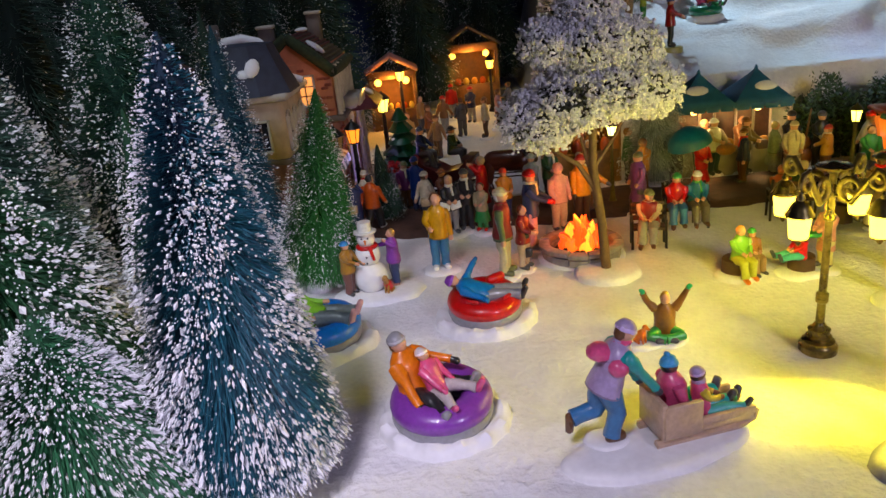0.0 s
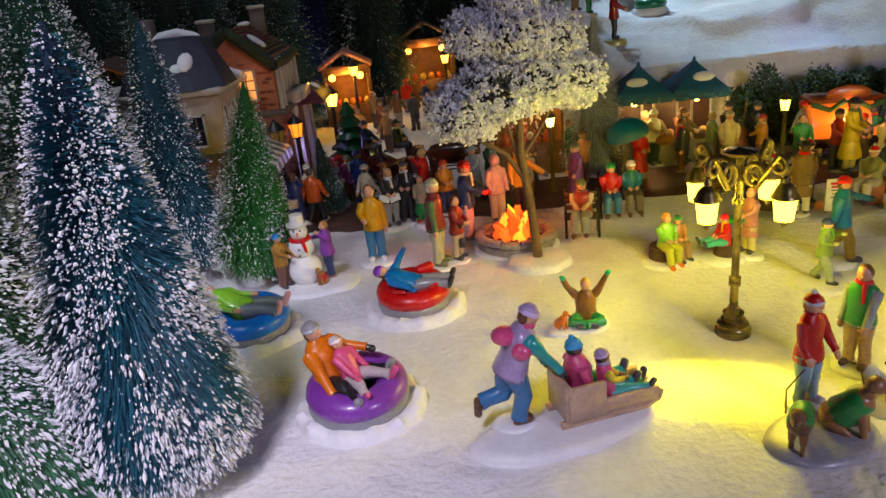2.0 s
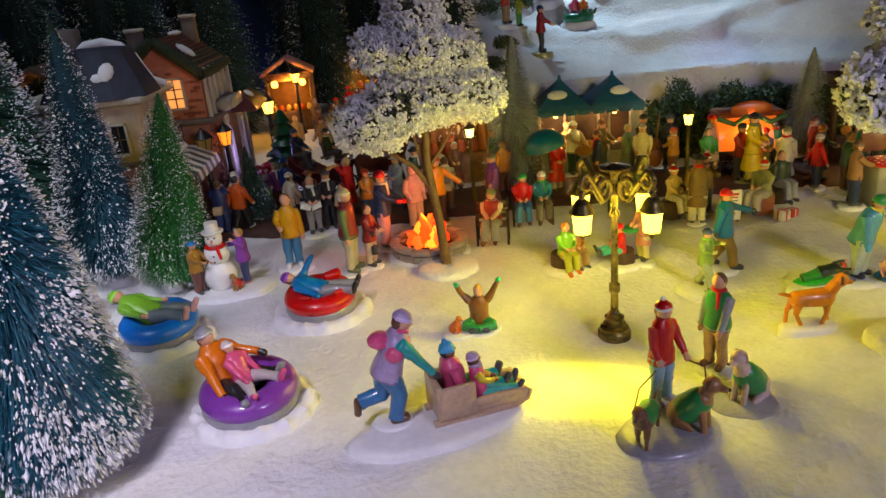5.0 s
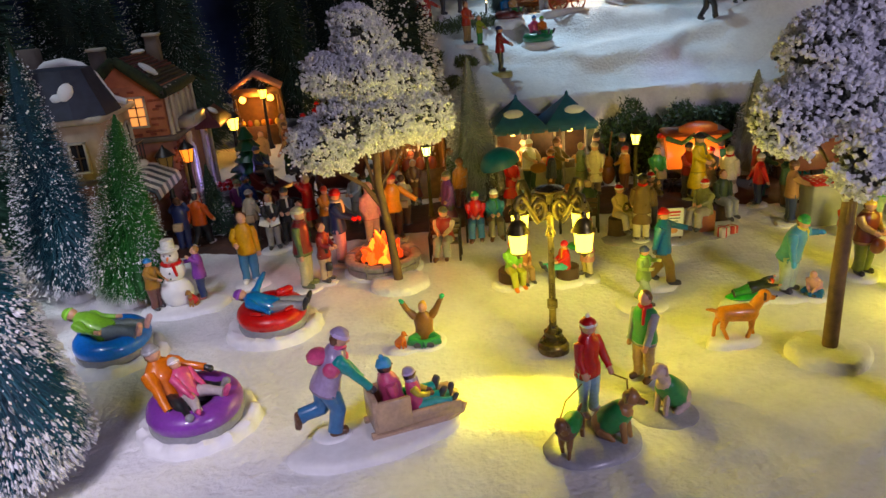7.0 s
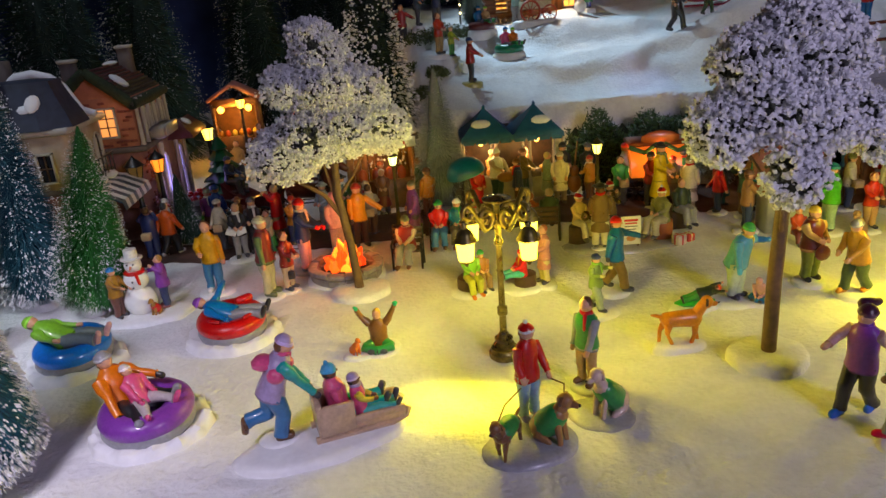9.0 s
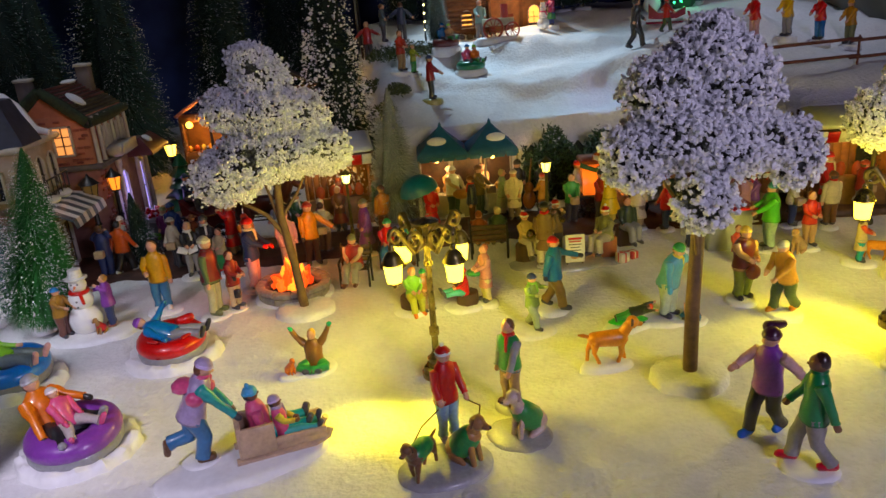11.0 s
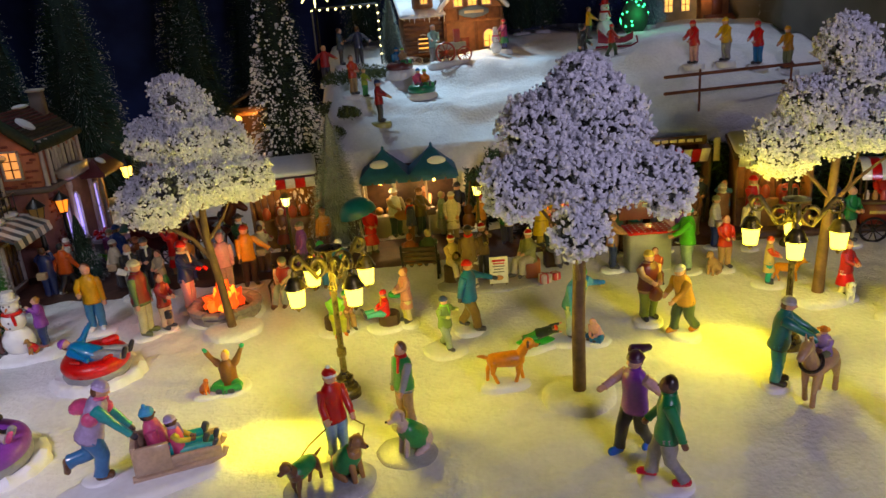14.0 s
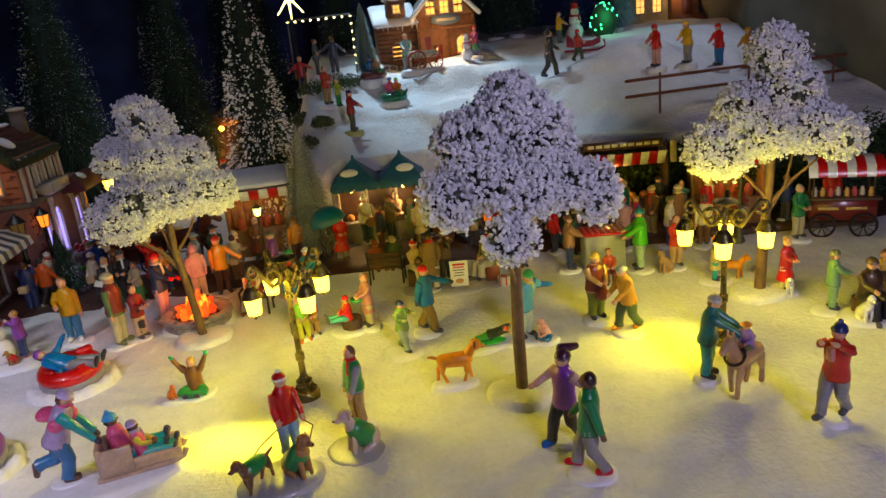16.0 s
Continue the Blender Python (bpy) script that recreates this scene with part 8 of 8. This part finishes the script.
    for k in range(14):
        part("stone", Shape().ball((-0.10 + 0.017 * k, -0.022 + 0.004 * (k % 2), 0.003), (0.008, 0.006, 0.007), STONE, 8, 5), t)
    # unseen light added in front of the wall to warm the facade
    lamp_light("cottage_fill", "POINT", 0.20, (1.0, 0.55, 0.16), t.matrix_world @ Matrix.Translation((0.03, -0.085, 0.085)), 0.008)
    return t


cottage(0.455, 1.285, 3)


def upper_cottage(x, y):
    z = on_hill(x, y - 0.05) - 0.004
    t = thing("cottage", "pale yellow cottage with lit door and steps on the ridge", "house", at(x, y, z, -6))
    lit = glow((1.0, 0.56, 0.12), 1.4, "lit_pane")
    part("wall", Shape().box((0, 0.04, 0.060), (0.180, 0.08, 0.128), paint((0.50, 0.44, 0.26), 0.7, 0.2, 90, 0.5, name="yellow_plaster")), t, "pale yellow wall")
    part("porch", Shape().box((0.030, -0.012, 0.055), (0.060, 0.028, 0.110), paint((0.32, 0.14, 0.05), 0.6, 0.3, 90, 0.6, name="porch_wood")), t, "orange wooden porch")
    part("door", Shape().box((0.034, -0.0275, 0.034), (0.022, 0.004, 0.054), P((0.12, 0.04, 0.02))), t)
    part("lamp", Shape().ball((0.010, -0.032, 0.062), 0.004, glow((1.0, 0.5, 0.1), 6.0), 8, 5), t, "glowing amber lamp")
    for k in range(4):
        part("step", Shape().box((0.034, -0.034 - 0.008 * k, 0.010 - 0.004 * k), (0.060, 0.010, 0.006), P((0.16, 0.06, 0.03))), t)
    for px in (-0.062, -0.025):
        window(t, at(px, -0.0005, 0.024), 0.018, 0.040, lit, 2, 3)
    window(t, at(0.075, -0.0005, 0.024), 0.018, 0.040, lit, 2, 3)
    part("roof", hip_roof(-0.09, 0.09, 0, 0.08, 0.124, 0.19, 0.012, CAKE), t, "snow-covered roof")
    lamp_light("porch_bulb", "POINT", 0.05, (1.0, 0.52, 0.14), t.matrix_world @ Matrix.Translation((0.0, -0.05, 0.06)), 0.008)
    return t


upper_cottage(1.02, 1.46)


def green_lights():
    t = thing("fairy_light_bush", "round bush glowing with green and blue fairy lights", "bush", at(0.805, 1.27, on_hill(0.805, 1.27)))
    rnd = random.Random(2)
    part("bush", Shape().ball((0, 0, 0.028), (0.026, 0.022, 0.034), fibre((0.01, 0.05, 0.02), (0.03, 0.12, 0.05), 0.8, "garland"), 16, 10), t)
    for k in range(22):
        a, zz = rnd.uniform(0, 6.28), rnd.uniform(-0.7, 1)
        r = math.sqrt(1 - zz * zz) if abs(zz) < 1 else 0
        part("fairy_light", Shape().ball((0.026 * r * math.cos(a), 0.022 * r * math.sin(a), 0.028 + 0.034 * zz), 0.0022, glow((0.05, 1.0, 0.35), 4.0), 6, 4), t)
    lamp_light("green_bulb", "POINT", 0.03, (0.1, 1.0, 0.4), Matrix.Translation((0.80, 1.235, on_hill(0.80, 1.235) + 0.035)), 0.01)
    return t


green_lights()


def sleigh(x, y):
    t = thing("sleigh", "dark red sleigh standing on the snow ridge", "sleigh", at(x, y, on_hill(x, y), 70))
    col = P((0.28, 0.02, 0.04))
    s = Shape()
    s.loft([[Vector((d, yy, zz)) for d, zz in ((-0.012, z0), (0.012, z0), (0.014, z1), (-0.014, z1))] for yy, z0, z1 in ((-0.034, 0.014, 0.026), (-0.02, 0.008, 0.018), (0.01, 0.008, 0.018), (0.026, 0.010, 0.034))], col)
    part("body", s, t)
    for d in (-1, 1):
        part("runner", Shape().tube([(d * 0.011, 0.030, 0.002), (d * 0.011, -0.030, 0.002), (d * 0.011, -0.042, 0.008), (d * 0.011, -0.040, 0.018)], 0.0015, col, 6), t)
    return t


sleigh(0.725, 1.165)


def rail_fence():
    t = thing("rail_fence", "brown two-rail fence along the lower ski track", "fence", Matrix.Identity(4))
    wood = paint((0.15, 0.05, 0.03), 0.7, 0.3, 120, 0.6, name="fence_wood")
    z = on_hill(0.83, 0.885)
    for x in (0.752, 0.890, 1.025):
        part("post", Shape().limb((x, 0.885, z - 0.03), (x, 0.885, z + 0.046), 0.0017, 0.0017, wood, 6), t)
    for zz in (0.017, 0.040):
        part("rail", Shape().limb((0.700, 0.883, z + zz), (0.890, 0.883, z + zz + 0.003), 0.0026, 0.0024, wood, 6), t)
        part("rail", Shape().limb((0.880, 0.887, z + zz), (1.045, 0.887, z + zz + 0.002), 0.0024, 0.0026, wood, 6), t)
    return t


rail_fence()


def rock_wall():
    s = Shape()
    verts, faces = [], []
    for i in range(30):
        for j in range(30):
            u, v = i / 29, j / 29
            y = 0.62 + 1.0 * u
            z = -0.02 + 0.75 * v
            x = 1.06 + 0.06 * noise.noise(Vector((y * 6, z * 6, 0))) + 0.02 * noise.noise(Vector((y * 22, z * 22, 3))) + 0.05 * v
            verts.append((x, y, z))
    for i in range(29):
        for j in range(29):
            a = i * 30 + j
            faces.append((a, a + 30, a + 31, a + 1))
    s.add(verts, faces, ROCK)
    s.add([(1.35, 0.62, -0.02), (1.35, 1.62, -0.02), (1.35, 1.62, 0.73), (1.35, 0.62, 0.73)], [(0, 1, 2, 3)], ROCK)
    return thing("rock_face", "rough grey rock-like sheet at the end of the hill", "rock", Matrix.Identity(4), s)


rock_wall()


def glitter():
    rnd = random.Random(77)
    v, f = [], []
    for k in range(5200):
        x, y = rnd.uniform(-0.25, 0.85), rnd.uniform(0.12, 0.70)
        d = Vector((rnd.gauss(0, 0.7), rnd.gauss(-0.3, 0.7), 1)).normalized()
        o = d.orthogonal().normalized()
        o2 = d.cross(o)
        g = rnd.uniform(0.00022, 0.00045)
        p = Vector((x, y, ground_height(x, y) + 0.0009))
        i = len(v)
        v += [p + o * g, p + o2 * g, p - o * g, p - o2 * g]
        f.append((i, i + 1, i + 2, i + 3))
    s = Shape().add(v, f, paint((0.95, 0.95, 0.95), 0.18, 0.04, 100, 0.0, 0.0, "glitter_foil"))
    thing("glitter", "tiny silver glitter flakes strewn on the snow", "glitter", shape=s, kind="stuff", smooth=False)


glitter()
